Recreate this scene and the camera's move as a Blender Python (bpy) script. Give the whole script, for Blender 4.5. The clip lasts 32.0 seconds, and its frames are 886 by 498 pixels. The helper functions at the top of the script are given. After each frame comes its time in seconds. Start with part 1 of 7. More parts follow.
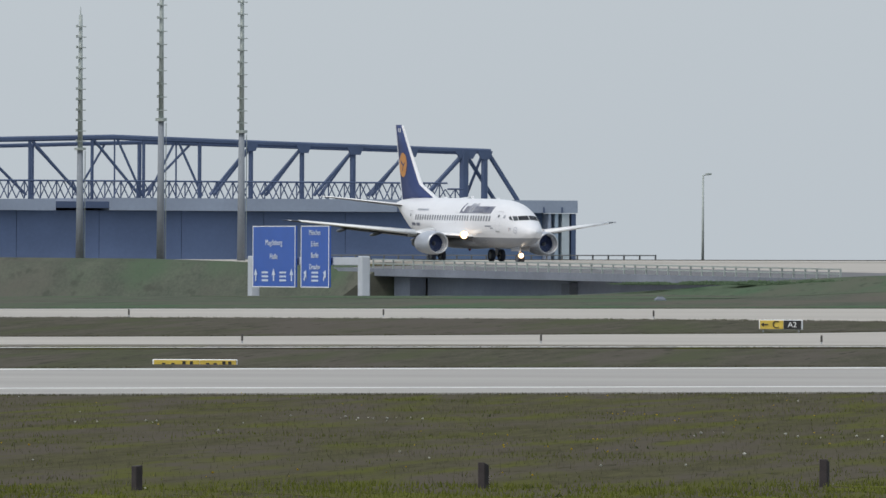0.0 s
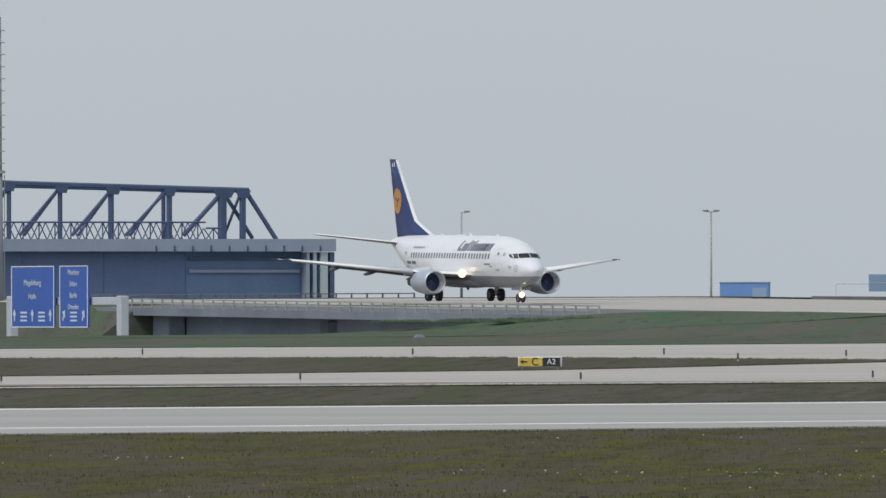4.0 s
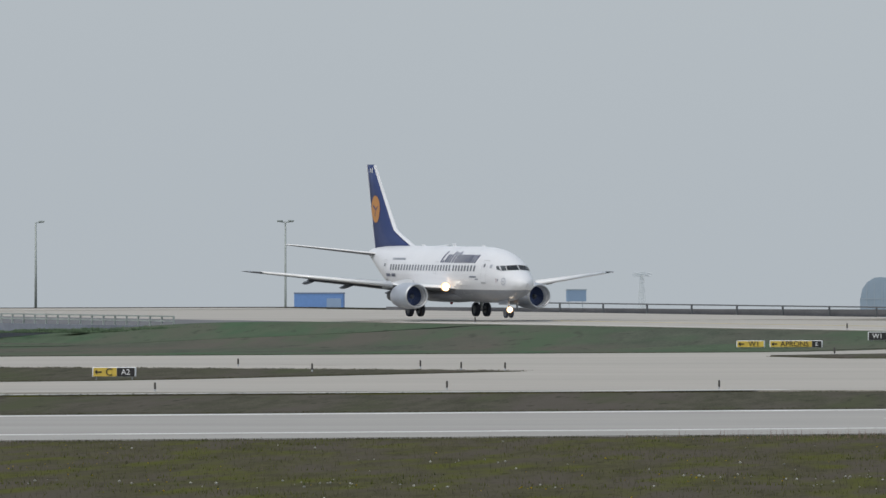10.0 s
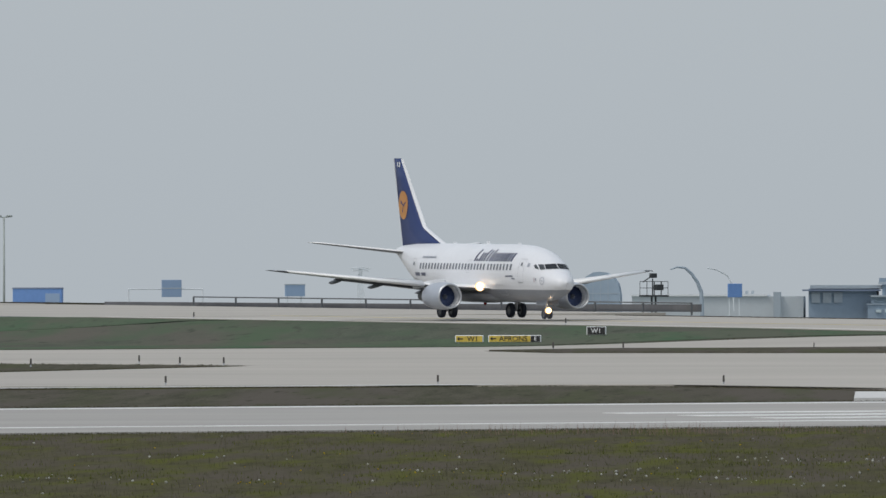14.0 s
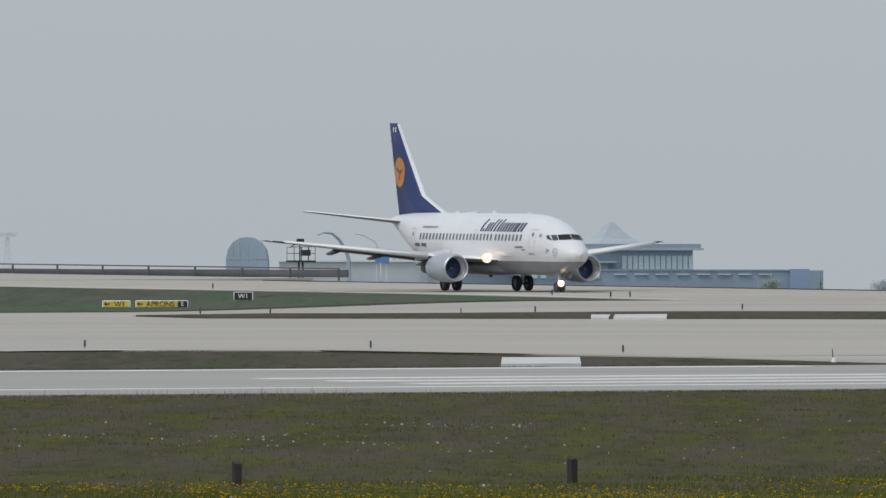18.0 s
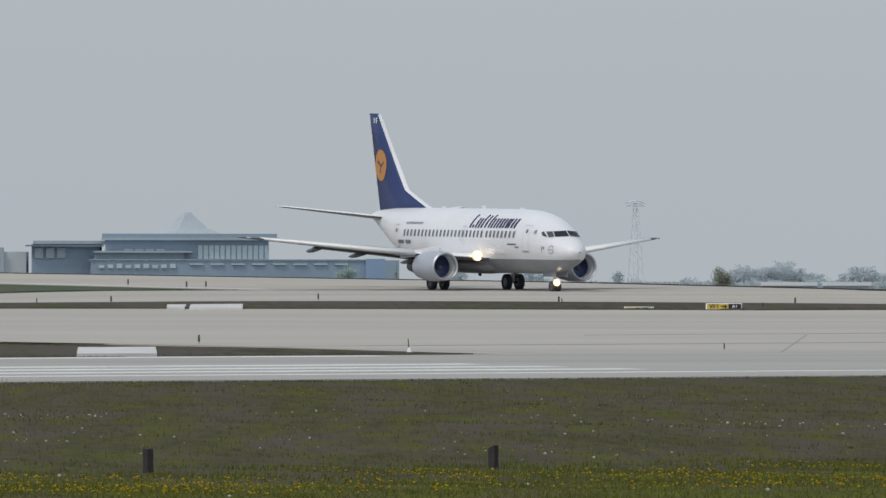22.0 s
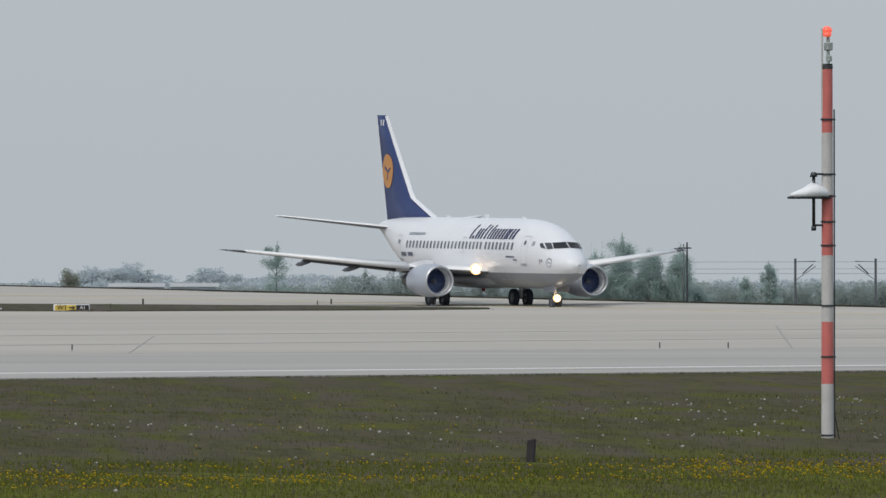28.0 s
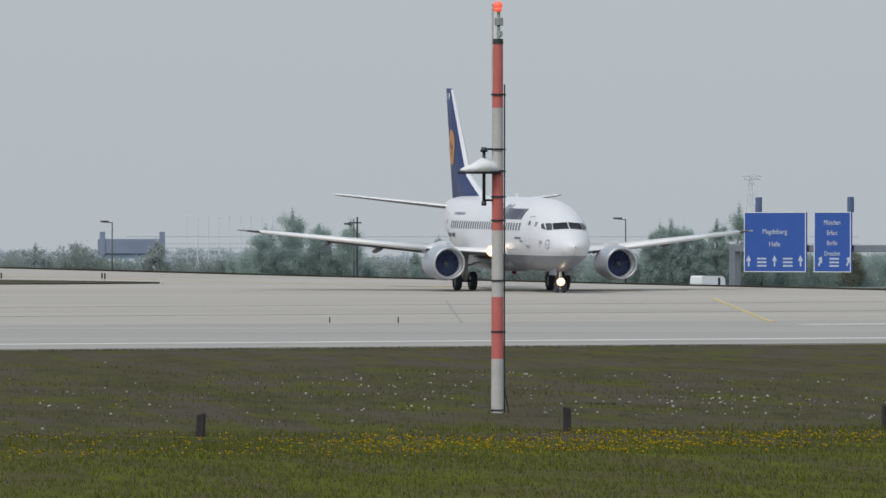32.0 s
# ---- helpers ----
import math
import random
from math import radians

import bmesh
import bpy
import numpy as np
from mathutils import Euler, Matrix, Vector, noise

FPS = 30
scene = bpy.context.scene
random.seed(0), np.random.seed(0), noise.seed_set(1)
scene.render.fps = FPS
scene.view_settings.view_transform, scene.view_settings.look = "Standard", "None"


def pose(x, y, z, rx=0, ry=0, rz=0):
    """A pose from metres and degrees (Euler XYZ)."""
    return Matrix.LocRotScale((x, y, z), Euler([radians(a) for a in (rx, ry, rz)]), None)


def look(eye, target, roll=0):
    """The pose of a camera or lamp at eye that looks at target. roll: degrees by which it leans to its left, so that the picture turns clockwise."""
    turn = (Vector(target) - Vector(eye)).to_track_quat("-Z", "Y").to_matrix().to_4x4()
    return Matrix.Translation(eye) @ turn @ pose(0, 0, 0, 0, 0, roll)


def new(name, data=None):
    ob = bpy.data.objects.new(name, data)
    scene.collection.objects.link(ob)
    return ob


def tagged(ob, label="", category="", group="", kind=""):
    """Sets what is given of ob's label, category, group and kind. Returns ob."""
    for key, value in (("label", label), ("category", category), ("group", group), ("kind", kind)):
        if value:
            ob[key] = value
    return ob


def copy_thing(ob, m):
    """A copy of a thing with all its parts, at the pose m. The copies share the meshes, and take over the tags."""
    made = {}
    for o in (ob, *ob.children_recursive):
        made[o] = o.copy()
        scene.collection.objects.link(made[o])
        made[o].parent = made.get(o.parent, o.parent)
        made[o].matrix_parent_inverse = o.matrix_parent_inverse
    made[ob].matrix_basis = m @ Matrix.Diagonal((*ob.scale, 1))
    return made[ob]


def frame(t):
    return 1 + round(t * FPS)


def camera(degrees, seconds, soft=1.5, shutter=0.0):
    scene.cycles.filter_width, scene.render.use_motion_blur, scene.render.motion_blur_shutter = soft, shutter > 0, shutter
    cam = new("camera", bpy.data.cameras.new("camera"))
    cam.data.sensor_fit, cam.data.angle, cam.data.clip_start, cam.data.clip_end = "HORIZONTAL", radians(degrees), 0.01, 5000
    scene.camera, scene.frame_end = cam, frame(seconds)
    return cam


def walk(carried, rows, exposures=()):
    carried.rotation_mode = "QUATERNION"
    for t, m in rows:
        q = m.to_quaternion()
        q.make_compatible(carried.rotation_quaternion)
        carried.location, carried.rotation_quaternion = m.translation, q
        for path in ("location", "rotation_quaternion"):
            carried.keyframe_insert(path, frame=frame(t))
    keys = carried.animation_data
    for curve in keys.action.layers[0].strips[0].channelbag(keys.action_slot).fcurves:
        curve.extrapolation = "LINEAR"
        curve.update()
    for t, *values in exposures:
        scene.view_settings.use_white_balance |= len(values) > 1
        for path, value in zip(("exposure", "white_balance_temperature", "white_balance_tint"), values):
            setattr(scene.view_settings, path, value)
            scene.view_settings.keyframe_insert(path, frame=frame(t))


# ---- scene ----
# The ground's own axes: s runs along the runway, n away from the camera across it.
PHI = radians(25)
EYE = Vector((0, 0, 4.35))


def xy(s, n):
    return s * math.cos(PHI) - n * math.sin(PHI), s * math.sin(PHI) + n * math.cos(PHI)


def aim(pan, tilt, roll):
    """The camera's pose: it stands on one spot and turns, degrees to the right, up, and leaning."""
    a, e = radians(pan), radians(tilt)
    way = Vector((math.sin(a) * math.cos(e), math.cos(a) * math.cos(e), math.sin(e)))
    return look(EYE, EYE + 1000 * way, roll)


cam = camera(3.4, 32.0, soft=1.5)
walk(cam, [
    (0, aim(-5.5668, 0.0904, 0.269)), (0.5, aim(-5.4068, 0.1204, 0.231)), (1, aim(-5.2634, 0.1292, 0.134)),
    (1.5, aim(-5.2136, 0.1297, 0.083)), (2, aim(-5.2506, 0.1400, 0.046)), (2.5, aim(-5.1761, 0.1610, 0.030)),
    (3, aim(-5.0155, 0.1967, 0.006)), (3.5, aim(-4.8033, 0.2224, -0.051)), (5.5, aim(-4.3204, 0.2552, -0.021)),
    (6, aim(-4.1713, 0.2391, 0.018)), (6.5, aim(-4.0028, 0.1739, -0.011)), (7, aim(-3.8454, 0.0997, 0.017)),
    (7.5, aim(-3.7013, 0.0869, 0.047)), (8, aim(-3.5713, 0.1669, 0.073)), (8.5, aim(-3.4661, 0.2371, 0.072)),
    (9, aim(-3.3406, 0.2664, 0.087)), (9.5, aim(-3.1668, 0.2705, 0.076)), (10, aim(-3.0066, 0.2774, -0.036)),
    (10.5, aim(-2.8961, 0.2903, -0.133)), (11, aim(-2.7876, 0.2930, -0.159)), (11.5, aim(-2.6518, 0.2799, -0.164)),
    (12, aim(-2.5052, 0.2590, -0.191)), (12.5, aim(-2.3406, 0.2314, -0.137)), (13, aim(-2.1940, 0.2007, -0.103)),
    (13.5, aim(-2.1080, 0.2083, -0.147)), (14, aim(-1.9267, 0.2567, -0.077)), (14.5, aim(-1.5965, 0.2629, -0.026)),
    (16.5, aim(-1.1026, 0.0146, -0.011)), (17, aim(-0.9444, 0.0475, -0.010)), (17.5, aim(-0.7963, 0.0964, -0.012)),
    (18, aim(-0.5725, 0.1230, 0.004)), (18.5, aim(-0.2412, 0.1105, 0.030)), (19, aim(0.0000, 0.0868, -0.003)),
    (19.5, aim(0.1834, 0.0709, 0.023)), (20, aim(0.3505, 0.0959, 0.002)), (20.5, aim(0.5294, 0.1273, -0.055)),
    (21, aim(0.7150, 0.1194, -0.028)), (21.5, aim(0.8980, 0.0930, -0.004)), (22, aim(1.0552, 0.0845, 0.022)),
    (22.5, aim(1.2183, 0.0832, 0.066)), (23, aim(1.4831, 0.0936, 0.093)), (23.5, aim(1.7760, 0.1105, 0.080)),
    (24, aim(1.9997, 0.1277, 0.069)), (24.5, aim(2.1801, 0.1032, 0.037)), (26.5, aim(2.9865, 0.0940, 0.009)),
    (27, aim(3.2181, 0.0984, -0.044)), (27.5, aim(3.4060, 0.0879, -0.059)), (28, aim(3.5586, 0.0879, -0.068)),
    (28.5, aim(3.7420, 0.0773, -0.072)), (29, aim(3.9632, 0.0668, -0.172)), (29.5, aim(4.2022, 0.0627, -0.189)),
    (30, aim(4.3609, 0.0250, -0.177)), (30.5, aim(4.3604, -0.0418, -0.136)), (31, aim(4.4306, -0.0641, -0.007)),
    (31.5, aim(4.6271, -0.0348, 0.023)), (32, aim(4.8245, -0.0099, 0.043)),
], exposures=((0, 0.18), (3, 0.12), (6, 0.04), (13, -0.05), (19, -0.07), (24, -0.05), (28, 0.0), (32, 0.0)))

# ---- light: a bright hazy overcast day ----
world = bpy.data.worlds.new("overcast_sky")
scene.world = world
world.use_nodes = True
wn, wl = world.node_tree.nodes, world.node_tree.links
sky = wn.new("ShaderNodeTexSky")
sky.sky_type, sky.sun_disc = "NISHITA", False
sky.sun_elevation, sky.sun_rotation = radians(48), radians(215)
sky.air_density, sky.dust_density, sky.ozone_density = 1.2, 4.0, 1.5
thin = wn.new("ShaderNodeVectorMath")
thin.operation = "SCALE"
thin.inputs["Scale"].default_value = 0.035
wl.new(sky.outputs[0], thin.inputs[0])
cloud = wn.new("ShaderNodeTexNoise")
cloud.inputs["Scale"].default_value, cloud.inputs["Detail"].default_value = 3.0, 3.0
veil = wn.new("ShaderNodeValToRGB")
veil.color_ramp.elements[0].color = (0.400, 0.445, 0.492, 1)
veil.color_ramp.elements[1].color = (0.455, 0.500, 0.535, 1)
wl.new(cloud.outputs[0], veil.inputs[0])
both = wn.new("ShaderNodeVectorMath")
both.operation = "ADD"
wl.new(veil.outputs[0], both.inputs[0])
wl.new(thin.outputs[0], both.inputs[1])
wl.new(both.outputs[0], wn["Background"].inputs[0])
wn["Background"].inputs[1].default_value = 1.0
sun_data = bpy.data.lights.new("sun", "SUN")
sun_data.energy, sun_data.angle, sun_data.color = 1.3, radians(12), (1.0, 0.96, 0.9)
sun = new("sun", sun_data)
sun.matrix_world = look((-600, -700, 1100), (0, 0, 0))

# ---- materials ----
def shader(name, color, rough=0.7, metal=0.0, spec=0.5, var=0.0, scale=1.0, fine=0.0, bump=0.0, coat=0.0, emit=None, strength=0.0, spread=None, stretch=None):
    """A surface with colour variation at two scales (metres), grain and relief."""
    m = bpy.data.materials.new(name)
    m.use_nodes = True
    nt = m.node_tree
    b = nt.nodes["Principled BSDF"]
    b.inputs["Base Color"].default_value = (*color, 1)
    b.inputs["Roughness"].default_value, b.inputs["Metallic"].default_value = rough, metal
    b.inputs["Specular IOR Level"].default_value, b.inputs["Coat Weight"].default_value = spec, coat
    if emit:
        b.inputs["Emission Color"].default_value = (*emit, 1)
        b.inputs["Emission Strength"].default_value = strength
    if var or fine or bump or spread:
        tc = nt.nodes.new("ShaderNodeNewGeometry" if spread is None else "ShaderNodeTexCoord")
        pos = tc.outputs["Position"] if spread is None else tc.outputs["Object"]
        if stretch:
            mp = nt.nodes.new("ShaderNodeMapping")
            mp.inputs["Rotation"].default_value = (0, 0, -PHI)
            mp.inputs["Scale"].default_value = stretch
            nt.links.new(pos, mp.inputs[0])
            pos = mp.outputs[0]
        n1, n2 = nt.nodes.new("ShaderNodeTexNoise"), nt.nodes.new("ShaderNodeTexNoise")
        n1.inputs["Scale"].default_value, n1.inputs["Detail"].default_value = 1 / scale, 5
        n2.inputs["Scale"].default_value, n2.inputs["Detail"].default_value = 14 / scale, 3
        for n in (n1, n2):
            nt.links.new(pos, n.inputs["Vector"])
        r1, r2 = nt.nodes.new("ShaderNodeMapRange"), nt.nodes.new("ShaderNodeMapRange")
        for r, n, a in ((r1, n1, var), (r2, n2, fine)):
            r.inputs["From Min"].default_value, r.inputs["From Max"].default_value = 0.3, 0.7
            r.inputs["To Min"].default_value, r.inputs["To Max"].default_value = 1 - a, 1 + a
            nt.links.new(n.outputs[0], r.inputs[0])
        mul = nt.nodes.new("ShaderNodeMath")
        mul.operation = "MULTIPLY"
        nt.links.new(r1.outputs[0], mul.inputs[0])
        nt.links.new(r2.outputs[0], mul.inputs[1])
        sc = nt.nodes.new("ShaderNodeVectorMath")
        sc.operation = "SCALE"
        sc.inputs[0].default_value = color
        nt.links.new(mul.outputs[0], sc.inputs["Scale"])
        nt.links.new(sc.outputs[0], b.inputs["Base Color"])
        if bump:
            bp = nt.nodes.new("ShaderNodeBump")
            bp.inputs["Strength"].default_value = bump
            nt.links.new(n2.outputs[0], bp.inputs["Height"])
            nt.links.new(bp.outputs[0], b.inputs["Normal"])
    return m


def grass_shader(name, low, high, dry, scale, gloss=0.85, along=1.0, moss=None, dark=None):
    """Turf: greens, mosses and dry browns in broad, middle and fine patches; along shrinks the grain across the picture's depth."""
    m = bpy.data.materials.new(name)
    m.use_nodes = True
    nt = m.node_tree
    b = nt.nodes["Principled BSDF"]
    b.inputs["Roughness"].default_value, b.inputs["Specular IOR Level"].default_value = gloss, 0.0
    geo = nt.nodes.new("ShaderNodeNewGeometry")
    mp = nt.nodes.new("ShaderNodeMapping")
    mp.inputs["Scale"].default_value = (1, along, 1)
    nt.links.new(geo.outputs["Position"], mp.inputs[0])

    def grain(frequency, detail, shift=0.0):
        n = nt.nodes.new("ShaderNodeTexNoise")
        n.inputs["Scale"].default_value, n.inputs["Detail"].default_value = frequency, detail
        move = nt.nodes.new("ShaderNodeVectorMath")
        move.inputs[1].default_value = (shift, shift * 0.7, 0)
        nt.links.new(mp.outputs[0], move.inputs[0])
        nt.links.new(move.outputs[0], n.inputs["Vector"])
        return n

    def blend(colour, other, source, lo, hi, most=1.0):
        mix, pick = nt.nodes.new("ShaderNodeMix"), nt.nodes.new("ShaderNodeMapRange")
        mix.data_type = "RGBA"
        pick.inputs["From Min"].default_value, pick.inputs["From Max"].default_value = lo, hi
        pick.inputs["To Max"].default_value = most
        nt.links.new(source.outputs[0], pick.inputs[0])
        nt.links.new(pick.outputs[0], mix.inputs[0])
        nt.links.new(colour, mix.inputs[6])
        mix.inputs[7].default_value = (*other, 1)
        return mix.outputs[2]

    mid, fine = grain(6 / scale, 4), grain(60 / scale, 2)
    ramp = nt.nodes.new("ShaderNodeValToRGB")
    e = ramp.color_ramp.elements
    e[0].position, e[0].color = 0.36, (*low, 1)
    e[1].position, e[1].color = 0.66, (*high, 1)
    add, add2 = nt.nodes.new("ShaderNodeMath"), nt.nodes.new("ShaderNodeMath")
    add.operation = add2.operation = "MULTIPLY_ADD"
    add.inputs[1].default_value, add.inputs[2].default_value, add2.inputs[1].default_value = 0.55, 0.0, 0.45
    nt.links.new(mid.outputs[0], add.inputs[0])
    nt.links.new(fine.outputs[0], add2.inputs[0])
    nt.links.new(add.outputs[0], add2.inputs[2])
    nt.links.new(add2.outputs[0], ramp.inputs[0])
    colour = blend(ramp.outputs[0], dry, grain(1 / scale, 4), 0.42, 0.60, 0.9)
    if moss:
        colour = blend(colour, moss, grain(1.7 / scale, 5, 31.0), 0.50, 0.66, 0.85)
    if dark:
        colour = blend(colour, dark, grain(9 / scale, 5, 77.0), 0.60, 0.70, 0.8)
    nt.links.new(colour, b.inputs["Base Color"])
    return m


WHITE = shader("white_paint", (0.715, 0.730, 0.765), 0.42, coat=0.15, var=0.03, scale=3.0, fine=0.015, spread=1)
GREY_BELLY = shader("grey_paint", (0.270, 0.290, 0.330), 0.4, coat=0.3, var=0.08, scale=2.0, fine=0.04, spread=1)
TURF_DARK = grass_shader("rough_verge", (0.040, 0.040, 0.030), (0.072, 0.070, 0.052), (0.062, 0.056, 0.046), 6.0, 0.85, 0.1)
DARK_CONCRETE = shader("dark_concrete", (0.150, 0.152, 0.160), 0.9, spec=0.2, var=0.15, scale=4.0, fine=0.06)
SLAT_WHITE = shader("bright_slat_paint", (0.84, 0.84, 0.84), 0.35, coat=0.2, var=0.04, scale=1.5, spread=1)
# lighter than GLASS_DARK: reflected sky put into the base colour
COCKPIT_GLASS = shader("sky_lit_glass", (0.135, 0.150, 0.170), 0.15, spec=0.8)
WING_UNDER = shader("wing_underside_grey", (0.170, 0.177, 0.192), 0.5, var=0.10, scale=1.5, fine=0.05, spread=1)
# glow of the rings that stand in for the lamps' glare
GLARE_GLOW = shader("warm_glare", (0.9, 0.6, 0.3), 0.3, emit=(1.0, 0.60, 0.26), strength=1.2)
WING_GREY = shader("wing_grey_paint", (0.780, 0.790, 0.800), 0.4, var=0.06, scale=2.0, fine=0.03, spread=1)
NAVY = shader("navy_paint", (0.031, 0.052, 0.160), 0.5, spec=0.3, var=0.05, scale=2.0, fine=0.02, spread=1)
YELLOW_DISC = shader("amber_paint", (0.520, 0.235, 0.065), 0.45, var=0.05, scale=1.0, fine=0.02, spread=1)
TITLE_BLUE = shader("title_blue", (0.025, 0.045, 0.16), 0.35)
BARE_METAL = shader("polished_metal", (0.520, 0.540, 0.570), 0.45, 0.8, var=0.05, scale=1.0, spread=1)
DARK_METAL = shader("dark_metal", (0.07, 0.075, 0.08), 0.5, 0.8, var=0.2, scale=0.5, spread=1)
GLASS_DARK = shader("dark_glass", (0.045, 0.050, 0.060), 0.12, spec=0.6)
CABIN_GLASS = shader("cabin_glass", (0.30, 0.325, 0.375), 0.2, spec=0.5)
FAN_BLUE = shader("fan_blades", (0.055, 0.078, 0.165), 0.35, 0.4, var=0.2, scale=0.4, spread=1)
RUBBER = shader("tyre_rubber", (0.048, 0.056, 0.078), 0.85, var=0.25, scale=0.3, spread=1)
LAMP_GLOW = shader("landing_light", (1, 0.9, 0.75), 0.3, emit=(1.0, 0.93, 0.80), strength=4.5)
RED_GLASS = shader("red_lens", (0.30, 0.03, 0.03), 0.2)

ASPHALT = shader("runway_asphalt", (0.360, 0.347, 0.328), 0.9, spec=0.2, var=0.10, scale=12.0, fine=0.05, bump=0.1, stretch=(0.12, 1, 1))
CONCRETE = shader("taxiway_concrete", (0.414, 0.390, 0.355), 0.9, spec=0.2, var=0.08, scale=14.0, fine=0.05, bump=0.1, stretch=(0.12, 1, 1))
PALE_CONCRETE = shader("pale_concrete", (0.58, 0.58, 0.57), 0.9, spec=0.2, var=0.08, scale=2.0, fine=0.05)
JOINT = shader("joint_tar", (0.29, 0.28, 0.265), 0.8)
MARK_WHITE = shader("marking_white", (0.68, 0.68, 0.67), 0.7, var=0.1, scale=3.0, fine=0.08)
MARK_YELLOW = shader("marking_yellow", (0.50, 0.43, 0.22), 0.7, var=0.1, scale=3.0, fine=0.08)
TURF = grass_shader("mown_turf", (0.060, 0.057, 0.038), (0.104, 0.100, 0.056), (0.096, 0.085, 0.070), 3.0, 0.85, 0.085, (0.094, 0.100, 0.030), (0.046, 0.046, 0.028))
TURF_NEAR = grass_shader("uncut_turf", (0.066, 0.072, 0.022), (0.124, 0.132, 0.036), (0.096, 0.090, 0.048), 2.2, 0.85, 0.09, (0.112, 0.126, 0.026), (0.046, 0.052, 0.020))
TURF_FAR = grass_shader("island_turf", (0.066, 0.065, 0.050), (0.108, 0.105, 0.082), (0.106, 0.096, 0.084), 5.0, 0.85, 0.07, (0.082, 0.090, 0.056), (0.056, 0.054, 0.044))
TURF_GREEN = grass_shader("bank_turf", (0.080, 0.092, 0.074), (0.118, 0.130, 0.102), (0.124, 0.116, 0.100), 11.0, 0.85, 0.10, (0.086, 0.124, 0.080), (0.074, 0.080, 0.066))
TURF_FRESH = grass_shader("fresh_bank_turf", (0.078, 0.106, 0.074), (0.108, 0.142, 0.096), (0.112, 0.120, 0.094), 7.0, 0.85, 0.10, (0.078, 0.128, 0.080), (0.070, 0.086, 0.064))
STEEL = shader("galvanised_steel", (0.42, 0.44, 0.46), 0.5, 0.6, var=0.12, scale=1.0, fine=0.05, spread=1)
RAIL_STEEL = shader("weathered_steel", (0.33, 0.37, 0.36), 0.6, 0.2, var=0.15, scale=2.0, fine=0.05)
# both lifted and blued: haze over the dark underside, put into the colour
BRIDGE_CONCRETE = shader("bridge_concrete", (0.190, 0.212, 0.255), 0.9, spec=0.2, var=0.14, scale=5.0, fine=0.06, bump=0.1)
HAZED_GREY = shader("hazed_concrete", (0.255, 0.290, 0.360), 0.9, spec=0.2, var=0.12, scale=6.0, fine=0.05)
SIGN_BLUE = shader("sign_blue", (0.026, 0.095, 0.40), 0.45, var=0.05, scale=2.0, fine=0.02, spread=1)
SIGN_WHITE = shader("sign_white", (0.80, 0.82, 0.84), 0.5)
SIGN_LETTER = shader("sign_lettering", (0.54, 0.61, 0.73), 0.5)
SIGN_YELLOW = shader("sign_yellow", (0.60, 0.44, 0.075), 0.5, var=0.16, scale=0.5, fine=0.03, spread=1)
SIGN_BLACK = shader("sign_black", (0.02, 0.02, 0.022), 0.5)
TRUSS_BLUE = shader("truss_blue_paint", (0.062, 0.092, 0.172), 0.55, 0.1, var=0.12, scale=6.0, fine=0.05)
# hangar blues: the haze in front is mixed into the colour
HANGAR_BLUE = shader("hangar_door_blue", (0.105, 0.150, 0.275), 0.6, var=0.12, scale=9.0, fine=0.04)
HANGAR_BAY = shader("hangar_bay_blue", (0.125, 0.190, 0.330), 0.6, var=0.12, scale=9.0, fine=0.04)
HANGAR_FASCIA = shader("hangar_fascia_blue_grey", (0.265, 0.310, 0.400), 0.7, var=0.08, scale=8.0, fine=0.03)
FASCIA = shader("pale_fascia", (0.42, 0.46, 0.51), 0.7, var=0.07, scale=8.0, fine=0.03)
MAST_GREY = shader("mast_concrete", (0.215, 0.240, 0.275), 0.85, var=0.1, scale=3.0, fine=0.05)
MAST_RED = shader("faded_red_paint", (0.56, 0.15, 0.135), 0.55, var=0.10, scale=0.8, fine=0.05, spread=1)
MAST_WHITE = shader("weathered_white_paint", (0.52, 0.51, 0.50), 0.6, var=0.12, scale=0.8, fine=0.06, spread=1)
RED_LAMP = shader("red_lamp", (0.8, 0.12, 0.08), 0.25, emit=(1.0, 0.16, 0.10), strength=0.6)
WOOD_POST = shader("weathered_post", (0.036, 0.030, 0.032), 0.9, var=0.25, scale=0.3, fine=0.2, bump=0.4, spread=1)
MARKER_DARK = shader("marker_black", (0.060, 0.055, 0.050), 0.7)
# materials named hazy hold the distance haze in their base colour
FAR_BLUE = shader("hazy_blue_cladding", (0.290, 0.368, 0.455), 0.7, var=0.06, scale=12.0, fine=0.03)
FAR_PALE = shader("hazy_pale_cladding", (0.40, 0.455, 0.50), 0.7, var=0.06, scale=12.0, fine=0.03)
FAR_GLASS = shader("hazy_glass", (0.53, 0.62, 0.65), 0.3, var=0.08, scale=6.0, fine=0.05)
CRATE_BLUE = shader("bright_blue_cladding", (0.140, 0.270, 0.560), 0.6, var=0.06, scale=4.0, fine=0.04)
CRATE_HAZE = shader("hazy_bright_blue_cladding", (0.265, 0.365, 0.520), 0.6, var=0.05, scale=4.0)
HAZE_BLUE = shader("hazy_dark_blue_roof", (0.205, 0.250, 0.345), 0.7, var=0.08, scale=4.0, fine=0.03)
DARK_STEEL = shader("dark_weathered_steel", (0.125, 0.135, 0.145), 0.7, 0.2)
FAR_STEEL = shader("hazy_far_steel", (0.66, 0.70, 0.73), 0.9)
DULL_RIM = shader("dull_wheel_rim", (0.16, 0.17, 0.18), 0.5, 0.4)
NACELLE = shader("pale_nacelle_paint", (0.375, 0.410, 0.475), 0.35, coat=0.2, var=0.05, scale=1.5, fine=0.03, spread=1)
